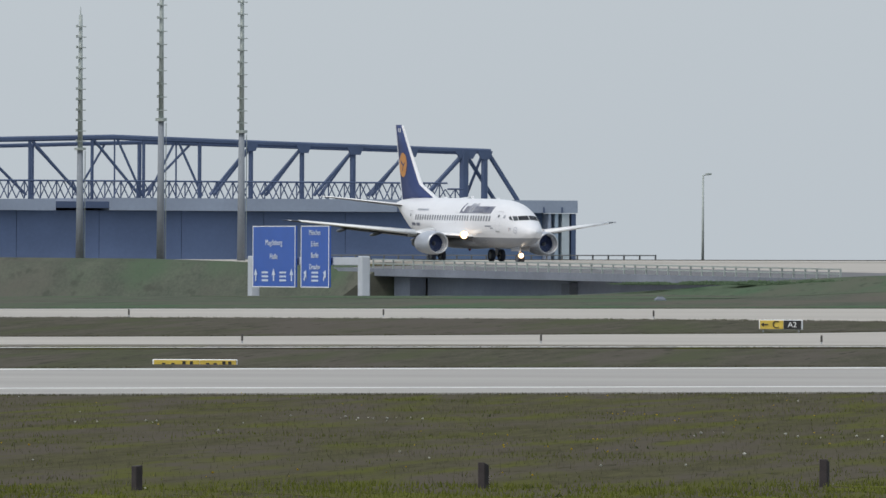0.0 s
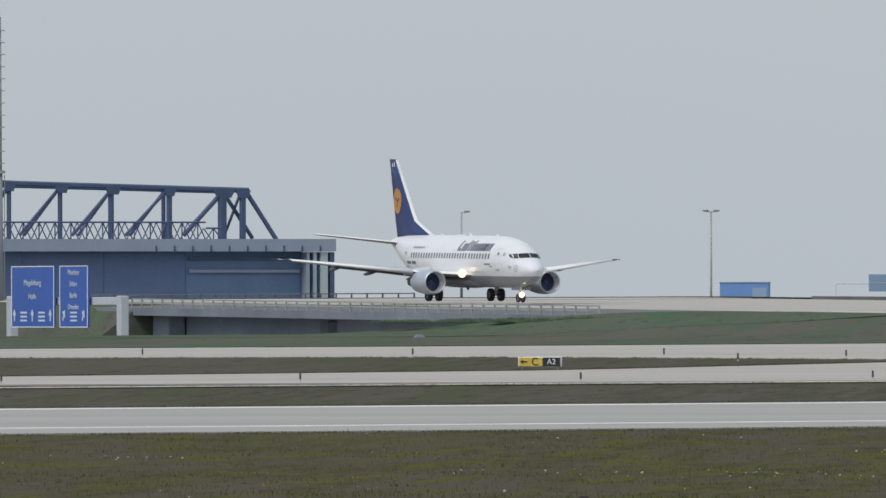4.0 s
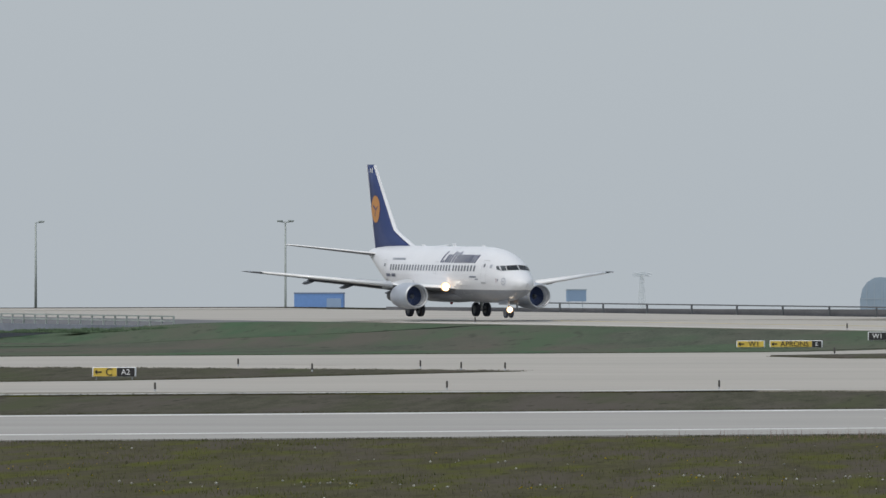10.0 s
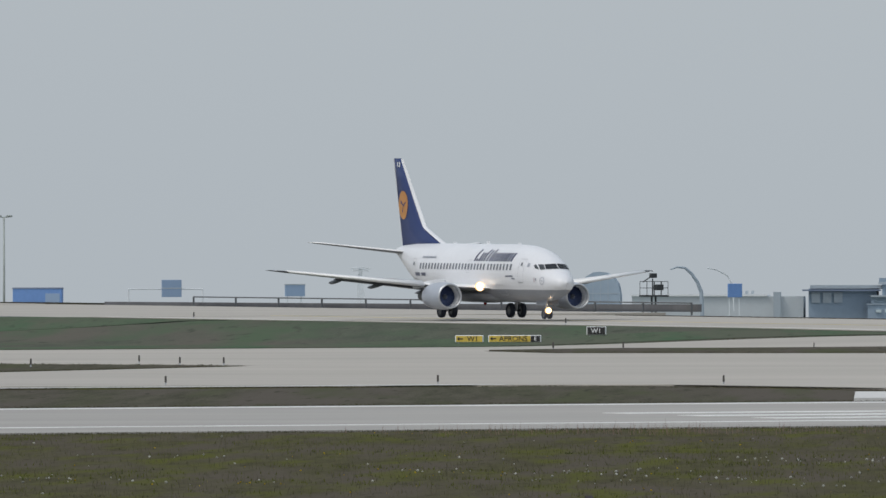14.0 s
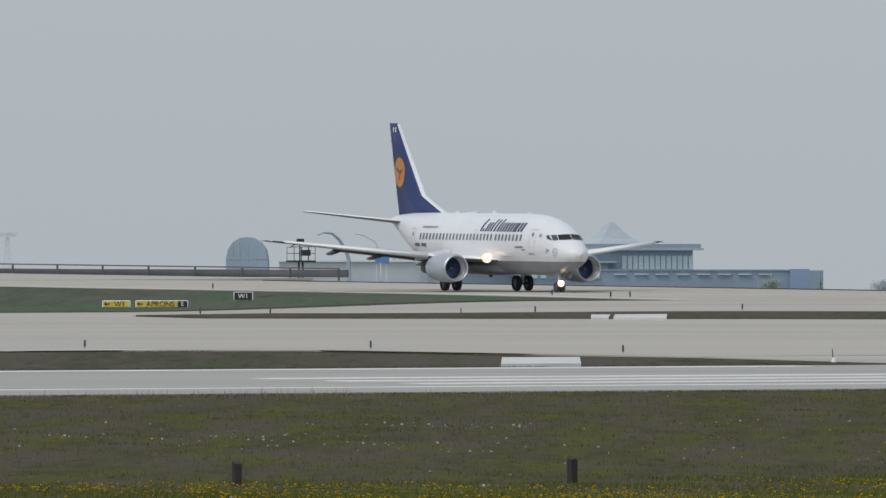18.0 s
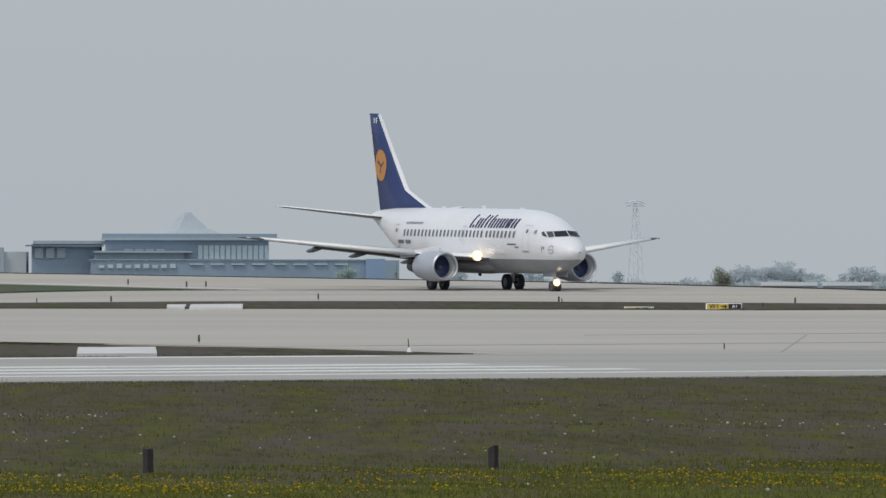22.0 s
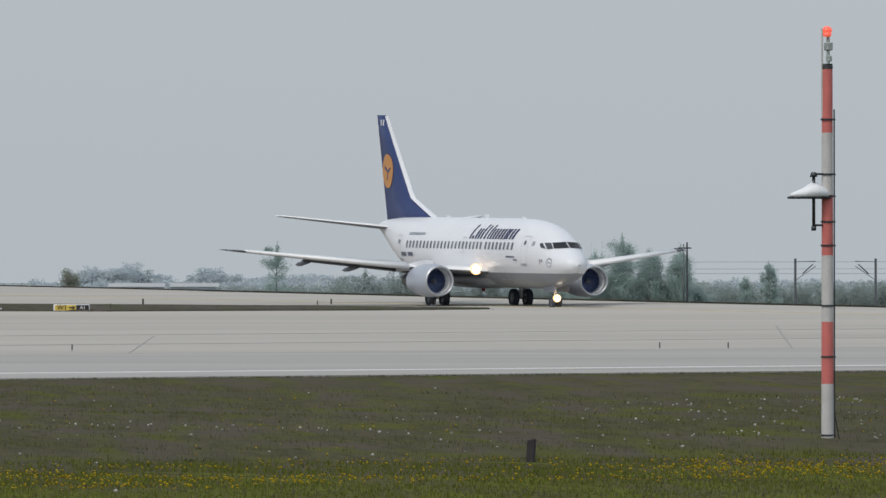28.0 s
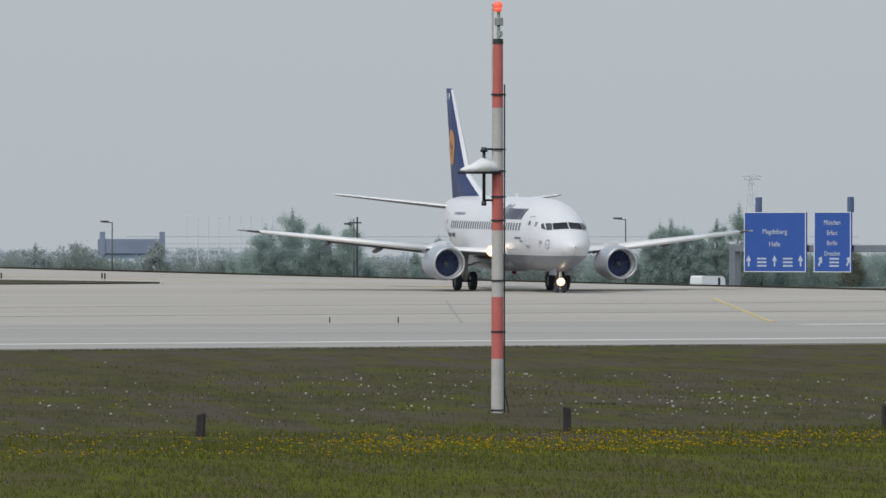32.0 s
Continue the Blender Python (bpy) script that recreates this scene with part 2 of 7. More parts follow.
FAIRING_GREY = shader("fairing_grey", (0.105, 0.115, 0.135), 0.5)
SEAM = shader("pale_seam", (0.55, 0.565, 0.59), 0.5)
STENCIL = shader("stencil_blue_grey", (0.27, 0.29, 0.37), 0.5)
# bleached towards the sky, again for haze
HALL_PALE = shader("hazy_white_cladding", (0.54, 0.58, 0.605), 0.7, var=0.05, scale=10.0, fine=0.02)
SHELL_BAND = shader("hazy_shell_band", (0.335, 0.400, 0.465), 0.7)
GANTRY_GREY = shader("gantry_grey_paint", (0.190, 0.215, 0.250), 0.6, var=0.08, scale=2.0, fine=0.03)
TIP_DARK = shader("dark_wing_tip", (0.050, 0.052, 0.060), 0.45, 0.3)
EMBLEM = shader("pale_blue_emblem", (0.53, 0.56, 0.62), 0.5)
RED_STENCIL = shader("faded_red_stencil", (0.52, 0.42, 0.44), 0.5)
# both barks paled to carry the haze
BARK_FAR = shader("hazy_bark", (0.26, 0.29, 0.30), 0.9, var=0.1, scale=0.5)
BARK = shader("bark", (0.13, 0.135, 0.13), 0.9, var=0.2, scale=0.5, fine=0.15)
# field greens paled so that the colour stands for haze
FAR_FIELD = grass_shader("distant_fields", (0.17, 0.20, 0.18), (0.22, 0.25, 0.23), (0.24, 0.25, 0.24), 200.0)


def leaf_shader(name, a, b, rough=0.7):
    """Leaves that differ from clump to clump."""
    m = bpy.data.materials.new(name)
    m.use_nodes = True
    nt = m.node_tree
    bs = nt.nodes["Principled BSDF"]
    bs.inputs["Roughness"].default_value, bs.inputs["Specular IOR Level"].default_value = rough, 0.0
    geo = nt.nodes.new("ShaderNodeNewGeometry")
    ramp = nt.nodes.new("ShaderNodeValToRGB")
    ramp.color_ramp.elements[0].color, ramp.color_ramp.elements[1].color = (*a, 1), (*b, 1)
    nt.links.new(geo.outputs["Random Per Island"], ramp.inputs[0])
    nt.links.new(ramp.outputs[0], bs.inputs["Base Color"])
    thin, mix = nt.nodes.new("ShaderNodeBsdfTranslucent"), nt.nodes.new("ShaderNodeMixShader")
    nt.links.new(ramp.outputs[0], thin.inputs["Color"])
    mix.inputs[0].default_value = 0.5
    nt.links.new(bs.outputs[0], mix.inputs[1])
    nt.links.new(thin.outputs[0], mix.inputs[2])
    nt.links.new(mix.outputs[0], nt.nodes["Material Output"].inputs["Surface"])
    return m


# LEAF to LEAF_HAZE: distance haze is mixed into the leaf colours
LEAF = leaf_shader("hazed_leaves", (0.310, 0.365, 0.350), (0.400, 0.450, 0.425))
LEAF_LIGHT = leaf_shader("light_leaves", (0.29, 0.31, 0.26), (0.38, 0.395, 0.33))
LEAF_TREE = leaf_shader("hazed_tree_leaves", (0.39, 0.49, 0.465), (0.49, 0.58, 0.55))
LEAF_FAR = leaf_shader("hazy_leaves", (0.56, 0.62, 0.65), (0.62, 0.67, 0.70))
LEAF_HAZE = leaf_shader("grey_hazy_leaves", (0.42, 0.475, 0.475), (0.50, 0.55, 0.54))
LEAF_BANK = leaf_shader("bank_shrub_leaves", (0.135, 0.195, 0.120), (0.175, 0.240, 0.150))
BLADE_GREEN = leaf_shader("fresh_grass_blades", (0.088, 0.102, 0.020), (0.178, 0.194, 0.044), 0.8)
BLADE_DULL = leaf_shader("dull_grass_stalks", (0.098, 0.092, 0.058), (0.156, 0.144, 0.092), 0.85)
BLADE_MOSS = leaf_shader("mossy_grass_stalks", (0.086, 0.096, 0.026), (0.146, 0.156, 0.046), 0.85)
BLADE_DRY = leaf_shader("dry_grass_blades", (0.140, 0.122, 0.078), (0.200, 0.174, 0.114), 0.85)
BLADE_EDGE = leaf_shader("verge_grass_blades", (0.070, 0.070, 0.040), (0.120, 0.116, 0.070), 0.85)
STEM_PINK = leaf_shader("pinkish_dry_stems", (0.22, 0.16, 0.125), (0.33, 0.25, 0.195), 0.85)
WEED = leaf_shader("dark_weed_leaves", (0.036, 0.050, 0.018), (0.070, 0.092, 0.030), 0.8)
PETAL_YELLOW = leaf_shader("dandelion_yellow", (0.34, 0.25, 0.02), (0.60, 0.46, 0.04), 0.7)
PETAL_WHITE = leaf_shader("seed_head_white", (0.36, 0.36, 0.33), (0.74, 0.74, 0.70), 0.8)

# ---- small builders ----
def smooth(a, b, x):
    t = min(1.0, max(0.0, (x - a) / (b - a)))
    return t * t * (3 - 2 * t)


def lerp_table(table, x):
    for (x0, y0), (x1, y1) in zip(table, table[1:]):
        if x <= x1:
            return y0 + (y1 - y0) * min(1, max(0, (x - x0) / (x1 - x0)))
    return table[-1][1]


RIDGE = ((0, 0), (556, 0), (611, 0.40), (708, 1.31), (882, 2.93), (1018, 3.82), (1142, 4.61), (4000, 4.61))
FLAT = ((0, 0), (556, 0), (611, 0.40), (708, 1.31), (760, 1.75), (900, 2.15), (1010, 2.25), (4000, 2.25))


def deck_height(s, n):
    """The taxiways' level, carried on across the cutting by the bridge."""
    return lerp_table(RIDGE, n) + 0.00385 * (s - 260)


def ground_height(s, n):
    low, ridge = lerp_table(FLAT, n), lerp_table(RIDGE, n)
    z = low + (ridge - low) * smooth(360, 390, s) + 0.00385 * (min(500, max(-200, s)) - 260)
    far = 5.0 + (0.6 - 5.0) * smooth(448, 476, s) + 1.5 * smooth(1500, 2300, n) * (1 - smooth(448, 476, s))
    z -= (0.10 + 0.16 * (1 - smooth(740, 890, n))) * smooth(426, 441, s) * smooth(640, 690, n)
    z += (0.6 - z) * smooth(441, 472, s) * smooth(630, 700, n)
    z += (far - z) * smooth(1095, 1124, n)
    z += (-3.6 - z) * smooth(1004, 1024, n) * (1 - smooth(1100, 1124, n))
    return z


def at(s, n, up=0.0):
    x, y = xy(s, n)
    return Vector((x, y, ground_height(s, n) + up))


def tag(ob, label, category, group="", kind=""):
    return tagged(ob, label, category, group, kind)


def mesh_of(bm, name, material, smooth_shade=False):
    me = bpy.data.meshes.new(name)
    bm.to_mesh(me)
    bm.free()
    for m in (material if isinstance(material, (list, tuple)) else [material]):
        me.materials.append(m)
    if smooth_shade:
        for p in me.polygons:
            p.use_smooth = True
    return me


def part(name, bm, material, parent=None, label="", soft=False):
    ob = new(name, mesh_of(bm, name, material, soft))
    ob.parent = parent
    if label:
        ob["label"] = label
    return ob


def share(name, me, parent, m):
    ob = new(name, me)
    ob.parent = parent
    ob.matrix_basis = m
    return ob


def holder(name, m, label, category, group="", kind=""):
    ob = new(name)
    ob.empty_display_size = 0.3
    ob.matrix_basis = m
    return tagged(ob, label, category, group, kind)


def box(bm, x0, y0, z0, x1, y1, z1, bevel=0.0, m=None):
    r = bmesh.ops.create_cube(bm, size=1.0)
    vs = r["verts"]
    t = Matrix.Translation(((x0 + x1) / 2, (y0 + y1) / 2, (z0 + z1) / 2)) @ Matrix.Diagonal((x1 - x0, y1 - y0, z1 - z0, 1))
    bmesh.ops.transform(bm, matrix=(m @ t) if m else t, verts=vs)
    if bevel:
        es = list({e for v in vs for e in v.link_edges})
        bmesh.ops.bevel(bm, geom=es, offset=bevel, segments=1, affect="EDGES")
    return bm


def tube(bm, a, b, r0, r1=None, seg=8, caps=True):
    a, b = Vector(a), Vector(b)
    d = b - a
    q = d.to_track_quat("Z", "Y").to_matrix().to_4x4()
    bmesh.ops.create_cone(bm, cap_ends=caps, segments=seg, radius1=r0, radius2=r0 if r1 is None else r1, depth=d.length,
                          matrix=Matrix.Translation((a + b) / 2) @ q)
    return bm


def loft(bm, rings, closed=True, cap=True):
    """Skin through rings of equal point count."""
    vs = [[bm.verts.new(p) for p in ring] for ring in rings]
    k = len(vs[0])
    for a, b in zip(vs, vs[1:]):
        for i in range(k if closed else k - 1):
            j = (i + 1) % k
            bm.faces.new((a[i], a[j], b[j], b[i]))
    if cap and closed:
        bm.faces.new(list(reversed(vs[0])))
        bm.faces.new(vs[-1])
    bmesh.ops.recalc_face_normals(bm, faces=bm.faces[:])
    return bm


def resample(line, k):
    """k + 1 points at even steps of length along a line."""
    d = [0.0]
    for a, b in zip(line, line[1:]):
        d.append(d[-1] + math.hypot(b[0] - a[0], b[1] - a[1]))
    out = []
    for i in range(k + 1):
        t = d[-1] * i / k
        for j in range(len(line) - 1):
            if t <= d[j + 1] or j == len(line) - 2:
                f = (t - d[j]) / max(1e-9, d[j + 1] - d[j])
                out.append((line[j][0] + f * (line[j + 1][0] - line[j][0]), line[j][1] + f * (line[j + 1][1] - line[j][1])))
                break
    return out


def sheet(name, low, high, material, lift, along=40, across=8, level=ground_height, label="", category="", parent=None, kind="structure", skirt=0.25):
    """A strip of paving or turf between two lines of (s, n), lying on the ground, with a skirt that goes into it."""
    a, b = resample(low, along), resample(high, along)
    bm = bmesh.new()
    grid = []
    for (s0, n0), (s1, n1) in zip(a, b):
        row = []
        for j in range(across + 1):
            f = j / across
            s, n = s0 + f * (s1 - s0), n0 + f * (n1 - n0)
            x, y = xy(s, n)
            row.append(bm.verts.new((x, y, level(s, n) + lift)))
        grid.append(row)
    for r0, r1 in zip(grid, grid[1:]):
        for j in range(across):
            bm.faces.new((r0[j], r1[j], r1[j + 1], r0[j + 1]))
    rim = [r[0] for r in grid] + grid[-1][1:] + [r[-1] for r in reversed(grid[:-1])] + list(reversed(grid[0][1:-1]))
    down = [bm.verts.new(v.co - Vector((0, 0, skirt))) for v in rim]
    for i in range(len(rim)):
        j = (i + 1) % len(rim)
        bm.faces.new((rim[i], down[i], down[j], rim[j]))
    bmesh.ops.recalc_face_normals(bm, faces=bm.faces[:])
    ob = part(name, bm, material, parent)
    if parent is None:
        tagged(ob, label, category, "", kind)
    return ob


# ---- the ground, one sheet to the horizon ----
def ground_sheet():
    ss = [-4200, -3000, -2000, -1200, -700, -400, -200, -100] + list(range(0, 350, 10)) + list(range(350, 480, 3)) + list(range(480, 720, 20)) + [800, 1000, 1400, 2000, 3000, 4300]
    ns = [-400, -200, -50, 50, 120] + list(range(160, 560, 20)) + list(range(556, 760, 8)) + list(range(760, 1000, 12)) + list(range(1000, 1130, 4)) + [1150, 1200, 1300, 1500, 1700, 1900, 2100, 2300, 2700, 3200, 4000, 4900]
    bm = bmesh.new()
    g = [[bm.verts.new((*xy(s, n), ground_height(s, n))) for n in ns] for s in ss]
    for a, b in zip(g, g[1:]):
        for j in range(len(ns) - 1):
            bm.faces.new((a[j], b[j], b[j + 1], a[j + 1]))
    ob = part("ground", bm, TURF, soft=True)
    return tagged(ob, "wide mown airfield turf, olive and brown in patches", "ground", "", "structure")


ground_sheet()
sheet("grass_bank", ((-500, 842), (398, 841)), ((-500, 1003), (398, 1003)), TURF_GREEN, 0.05, 120, 30, label="green grass bank rising to the taxiway bridge", category="grass bank")
sheet("fresh_grass", [(s, 960 + 6 * math.sin(0.21 * s)) for s in range(335, 398, 3)], [(s, 1003) for s in range(335, 398, 3)], TURF_FRESH, 0.09, 40, 12, label="fresh green grass on the bank beside the bridge", category="grass strip", skirt=0.05)
sheet("fresh_grass", [(s, 845) for s in range(250, 396, 5)], [(s, 868 + 5 * math.sin(0.09 * s) + 3 * math.sin(0.31 * s)) for s in range(250, 396, 5)], TURF_FRESH, 0.09, 60, 6, label="fresh green grass along the foot of the bank", category="grass strip", skirt=0.05)
sheet("grass_strip", ((-500, 607.5), (295, 607.5)), ((-500, 664), (290, 655)), TURF_FAR, 0.06, 80, 8, label="brownish mown grass strip beside the runway", category="grass strip")
sheet("grass_strip", ((-500, 702), (230, 697), (268, 706), (300, 731)), ((-500, 776), (254, 773), (285, 754), (300, 733)), TURF_FAR, 0.06, 80, 6, label="brownish grass island between two taxiways, ending in a point", category="grass strip")
sheet("grass_shoulder", ((441, 640), (441, 1003)), ((444, 640), (444, 1003)), TURF_DARK, 0.10, 90, 3, label="rough dark grass shoulder along the taxiway's far edge", category="grass strip")

# ---- paving ----
sheet("runway", ((-500, 534.5), (1200, 534.5)), ((-500, 606.5), (1200, 606.5)), ASPHALT, 0.06, 120, 10, label="grey asphalt runway with white edge lines", category="runway")
sheet("taxiway", ((-500, 674), (230, 671), (275, 664), (292.6, 657), (299.3, 632), (303, 607.5)), ((-500, 700), (230, 695), (268, 704), (292, 723), (302, 731), (304, 731)), CONCRETE, 0.07, 120, 6, label="pale concrete taxiway beside the runway", category="taxiway")
sheet("taxiway", ((-500, 778), (254, 775), (285, 756), (298, 738), (302, 731), (304, 731)), ((-500, 836), (272, 838), (304, 841)), CONCRETE, 0.07, 120, 6, label="pale concrete taxiway below the grass bank", category="taxiway")
sheet("taxiway", ((299.4, 606.3), (439, 606.3)), ((299.4, 841), (439, 841)), CONCRETE, 0.065, 70, 60, label="wide pale concrete taxiway junction with dark joints", category="taxiway")
sheet("taxiway", ((399, 840), (399, 1012)), ((440, 840), (440, 1012)), CONCRETE, 0.065, 50, 10, label="straight concrete taxiway climbing to the bridge", category="taxiway")
sheet("taxiway", ((399, 1127), (399, 1900)), ((445, 1127), (445, 1900)), CONCRETE, 0.10, 60, 10, level=lambda s, n: deck_height(410, n) - 0.42 * min(1, max(0, (403 - s) / 16)) + 0.2 * min(1, max(0, (s - 412) / 34)), label="straight concrete taxiway beyond the bridge", category="taxiway", skirt=0.6)
sheet("grass_island", ((345, 803), (341.5, 785), (346, 779), (359, 763), (372, 752), (382, 742), (398, 738.5), (405.5, 739.5)), ((345.3, 803.4), (358, 813), (374, 795), (385, 777), (397, 762), (402.5, 753), (406, 741)), TURF_FAR, 0.16, 60, 6, label="long brownish grass island within the taxiway junction", category="grass strip")
sheet("grass_island", ((293.5, 607.5), (298.9, 608.2)), ((292.5, 640), (297.6, 628), (299.1, 609.4)), TURF_FAR, 0.08, 16, 3, label="pointed end of the brownish grass strip", category="grass strip")

# ---- painted markings and joints ----
def stripe(name, a, b, width, material, lift=0.10, level=ground_height, along=40, label="", category="marking"):
    (s0, n0), (s1, n1) = a, b
    d = math.hypot(s1 - s0, n1 - n0)
    ox, oy = -(n1 - n0) / d * width / 2, (s1 - s0) / d * width / 2
    return sheet(name, ((s0 + ox, n0 + oy), (s1 + ox, n1 + oy)), ((s0 - ox, n0 - oy), (s1 - ox, n1 - oy)), material, lift, along, 1, level, label, category, skirt=0.02)


stripe("edge_line", (-500, 555), (1000, 555), 2.6, MARK_WHITE, 0.075, label="white painted line along the runway's near edge")
stripe("edge_line", (-500, 603.6), (292, 603.6), 2.2, MARK_WHITE, 0.075, label="white painted line along the runway's far edge")
for k, n in enumerate((563.4, 571.0, 578.8)):
    stripe("touchdown_bar", (254.5, n), (284.5, n), 2.8, MARK_WHITE, 0.078, along=12, label="broad white touchdown bar painted on the runway")
stripe("concrete_edge", (-500, 672.6), (285, 661.5), 1.6, PALE_CONCRETE, 0.078, label="pale concrete edge along the taxiway")
stripe("concrete_edge", (-500, 835), (300, 839.5), 2.0, PALE_CONCRETE, 0.078, label="pale concrete edge along the taxiway")
stripe("concrete_edge", (400.4, 845), (400.4, 1010), 1.0, PALE_CONCRETE, 0.078, label="pale concrete edge along the taxiway")
stripe("edge_line", (360, 594), (420, 594), 1.6, MARK_WHITE, 0.08, label="short white painted line at the taxiway's mouth")
stripe("joint", (300, 631.5), (437, 634), 0.8, JOINT, 0.078, label="dark filled joint across the concrete", category="joint")
stripe("joint", (330, 659), (437, 661), 0.35, JOINT, 0.078, label="dark filled joint across the concrete", category="joint")
stripe("joint", (314, 607), (340.5, 655.5), 0.07, JOINT, 0.078, label="dark filled joint across the concrete", category="joint")
stripe("joint", (349, 607), (386, 673), 0.09, JOINT, 0.078, label="dark filled joint across the concrete", category="joint")
stripe("taxi_line", (363, 602), (404.5, 677), 0.3, MARK_YELLOW, 0.085, label="yellow taxi guide line curving off the junction")
stripe("taxi_line", (413.5, 700), (413.5, 1010), 0.35, MARK_YELLOW, 0.085, label="yellow taxi centre line")
sheet("concrete_pad", ((279.0, 608), (282.6, 607.2)), ((287.1, 625.5), (290.9, 625.2)), PALE_CONCRETE, 0.2, 6, 6, label="pale concrete pad in the grass strip", category="concrete pad")
sheet("concrete_pad", ((353.85, 759), (354.8, 758.7)), ((364.13, 781), (365.2, 780.7)), PALE_CONCRETE, 0.2, 3, 6, label="small pale concrete pad in the grass island", category="concrete pad")
sheet("concrete_pad", ((355.05, 758.6), (357.6, 757)), ((365.45, 780.6), (368.14, 779.25)), PALE_CONCRETE, 0.2, 6, 6, label="pale concrete pad in the grass island", category="concrete pad")

# ---- the airliner: x forward, y to its left, z up, origin on the ground between the main wheels ----
HULL = (  # x, half width, top, bottom
    (15.10, 0.04, 2.66, 2.58), (14.95, 0.36, 2.90, 2.32), (14.6, 0.68, 3.16, 2.04), (14.0, 0.97, 3.46, 1.80), (13.4, 1.16, 3.74, 1.62), (12.8, 1.30, 4.13, 1.48),
    (12.0, 1.44, 4.50, 1.36), (11.0, 1.58, 4.82, 1.28), (9.4, 1.74, 5.09, 1.24), (8.2, 1.82, 5.20, 1.24), (6.5, 1.87, 5.25, 1.24), (5.0, 1.88, 5.25, 1.24), (2.0, 1.88, 5.25, 1.24), (-4.0, 1.88, 5.25, 1.26), (-6.0, 1.85, 5.25, 1.42),
    (-8.5, 1.66, 5.25, 1.98), (-11.0, 1.27, 5.22, 2.80), (-13.0, 0.86, 5.14, 3.52), (-14.6, 0.50, 5.04, 4.14), (-15.7, 0.20, 4.86, 4.46))
LOW = 0.12  # the body sits this much nearer the ground


def squeeze(x):
    """Blunter nose and shorter tail cone."""
    return x - 0.65 * smooth(8.5, 15.1, x) if x > 0 else x + 1.05 * smooth(6.5, 15.7, -x)


HULL = tuple((squeeze(x), w, a - LOW, b - LOW) for x, w, a, b in HULL)


def hull(x):
    """Half width, top and bottom of the fuselage at x."""
    p = HULL
    if x >= p[0][0]:
        return p[0][1:]
    for k in range(len(p) - 1):
        if x >= p[k + 1][0]:
            a, b = p[k], p[k + 1]
            h = b[0] - a[0]
            f = (x - a[0]) / h
            before, after = p[max(0, k - 1)], p[min(len(p) - 1, k + 2)]
            out = []
            for i in (1, 2, 3):
                d = (b[i] - a[i]) / h
                d0 = d if k == 0 else ((a[i] - before[i]) / (a[0] - before[0]) + d) / 2
                d1 = d if k + 2 == len(p) else ((after[i] - b[i]) / (after[0] - b[0]) + d) / 2
                f2, f3 = f * f, f * f * f
                out.append((2 * f3 - 3 * f2 + 1) * a[i] + (f3 - 2 * f2 + f) * h * d0 + (3 * f2 - 2 * f3) * b[i] + (f3 - f2) * h * d1)
            return tuple(out)
    return p[-1][1:]


def skin_y(x, z):
    w, top, bot = hull(x)
    q = (z - (top + bot) / 2) / max(0.01, (top - bot) / 2)
    return w * math.sqrt(max(0.0, 1 - q * q))


def skin_x(y, z):
    """How far forward the skin reaches at that side and height."""
    a, b = 8.0, HULL[0][0]
    for _ in range(40):
        c = (a + b) / 2
        w, top, bot = hull(c)
        q = ((z - (top + bot) / 2) / max(0.01, (top - bot) / 2)) ** 2 + (y / max(0.01, w)) ** 2
        a, b = (c, b) if q < 1 else (a, c)
    return a


def patch(bm, corners, k=4, out=0.018, side=-1, front=False):
    """A thin panel laid on the skin. Corners in order: (x, z) on a side, or (y, z) seen from the front."""
    (a0, a1), (b0, b1), (c0, c1), (d0, d1) = corners
    g = []
    for i in range(k + 1):
        row = []
        for j in range(k + 1):
            u, v = i / k, j / k
            p = (1 - u) * (1 - v) * a0 + u * (1 - v) * b0 + u * v * c0 + (1 - u) * v * d0
            z = (1 - u) * (1 - v) * a1 + u * (1 - v) * b1 + u * v * c1 + (1 - u) * v * d1
            z -= LOW
            if not front:
                p = squeeze(p)
            if front:
                co = Vector((skin_x(p, z), p, z))
                w, top, bot = hull(co.x)
                nrm = Vector((0.75, p / max(w, 0.1), 0.45)).normalized()
            else:
                y = skin_y(p, z)
                w, top, bot = hull(p)
                co = Vector((p, side * y, z))
                nrm = Vector((0.12, side * y / max(w, 0.1), (z - (top + bot) / 2) / max(0.1, (top - bot) / 2))).normalized()
            row.append(bm.verts.new(co + out * nrm))
        g.append(row)
    fs = []
    for i in range(k):
        for j in range(k):
            fs.append(bm.faces.new((g[i][j], g[i + 1][j], g[i + 1][j + 1], g[i][j + 1])))
    bmesh.ops.solidify(bm, geom=fs, thickness=0.012)
    bmesh.ops.recalc_face_normals(bm, faces=bm.faces[:])
    return bm


def rect(x0, z0, x1, z1, lean=0.0):
    return ((x0, z0), (x1, z0), (x1 + lean, z1), (x0 + lean, z1))


def frame_lines(bm, x0, z0, x1, z1, t, side):
    patch(bm, rect(x0, z0, x0 + t, z1), 3, 0.019, side)
    patch(bm, rect(x1 - t, z0, x1, z1), 3, 0.019, side)
    patch(bm, rect(x0, z0, x1, z0 + t), 3, 0.019, side)
    patch(bm, rect(x0, z1 - t, x1, z1), 3, 0.019, side)
    return bm


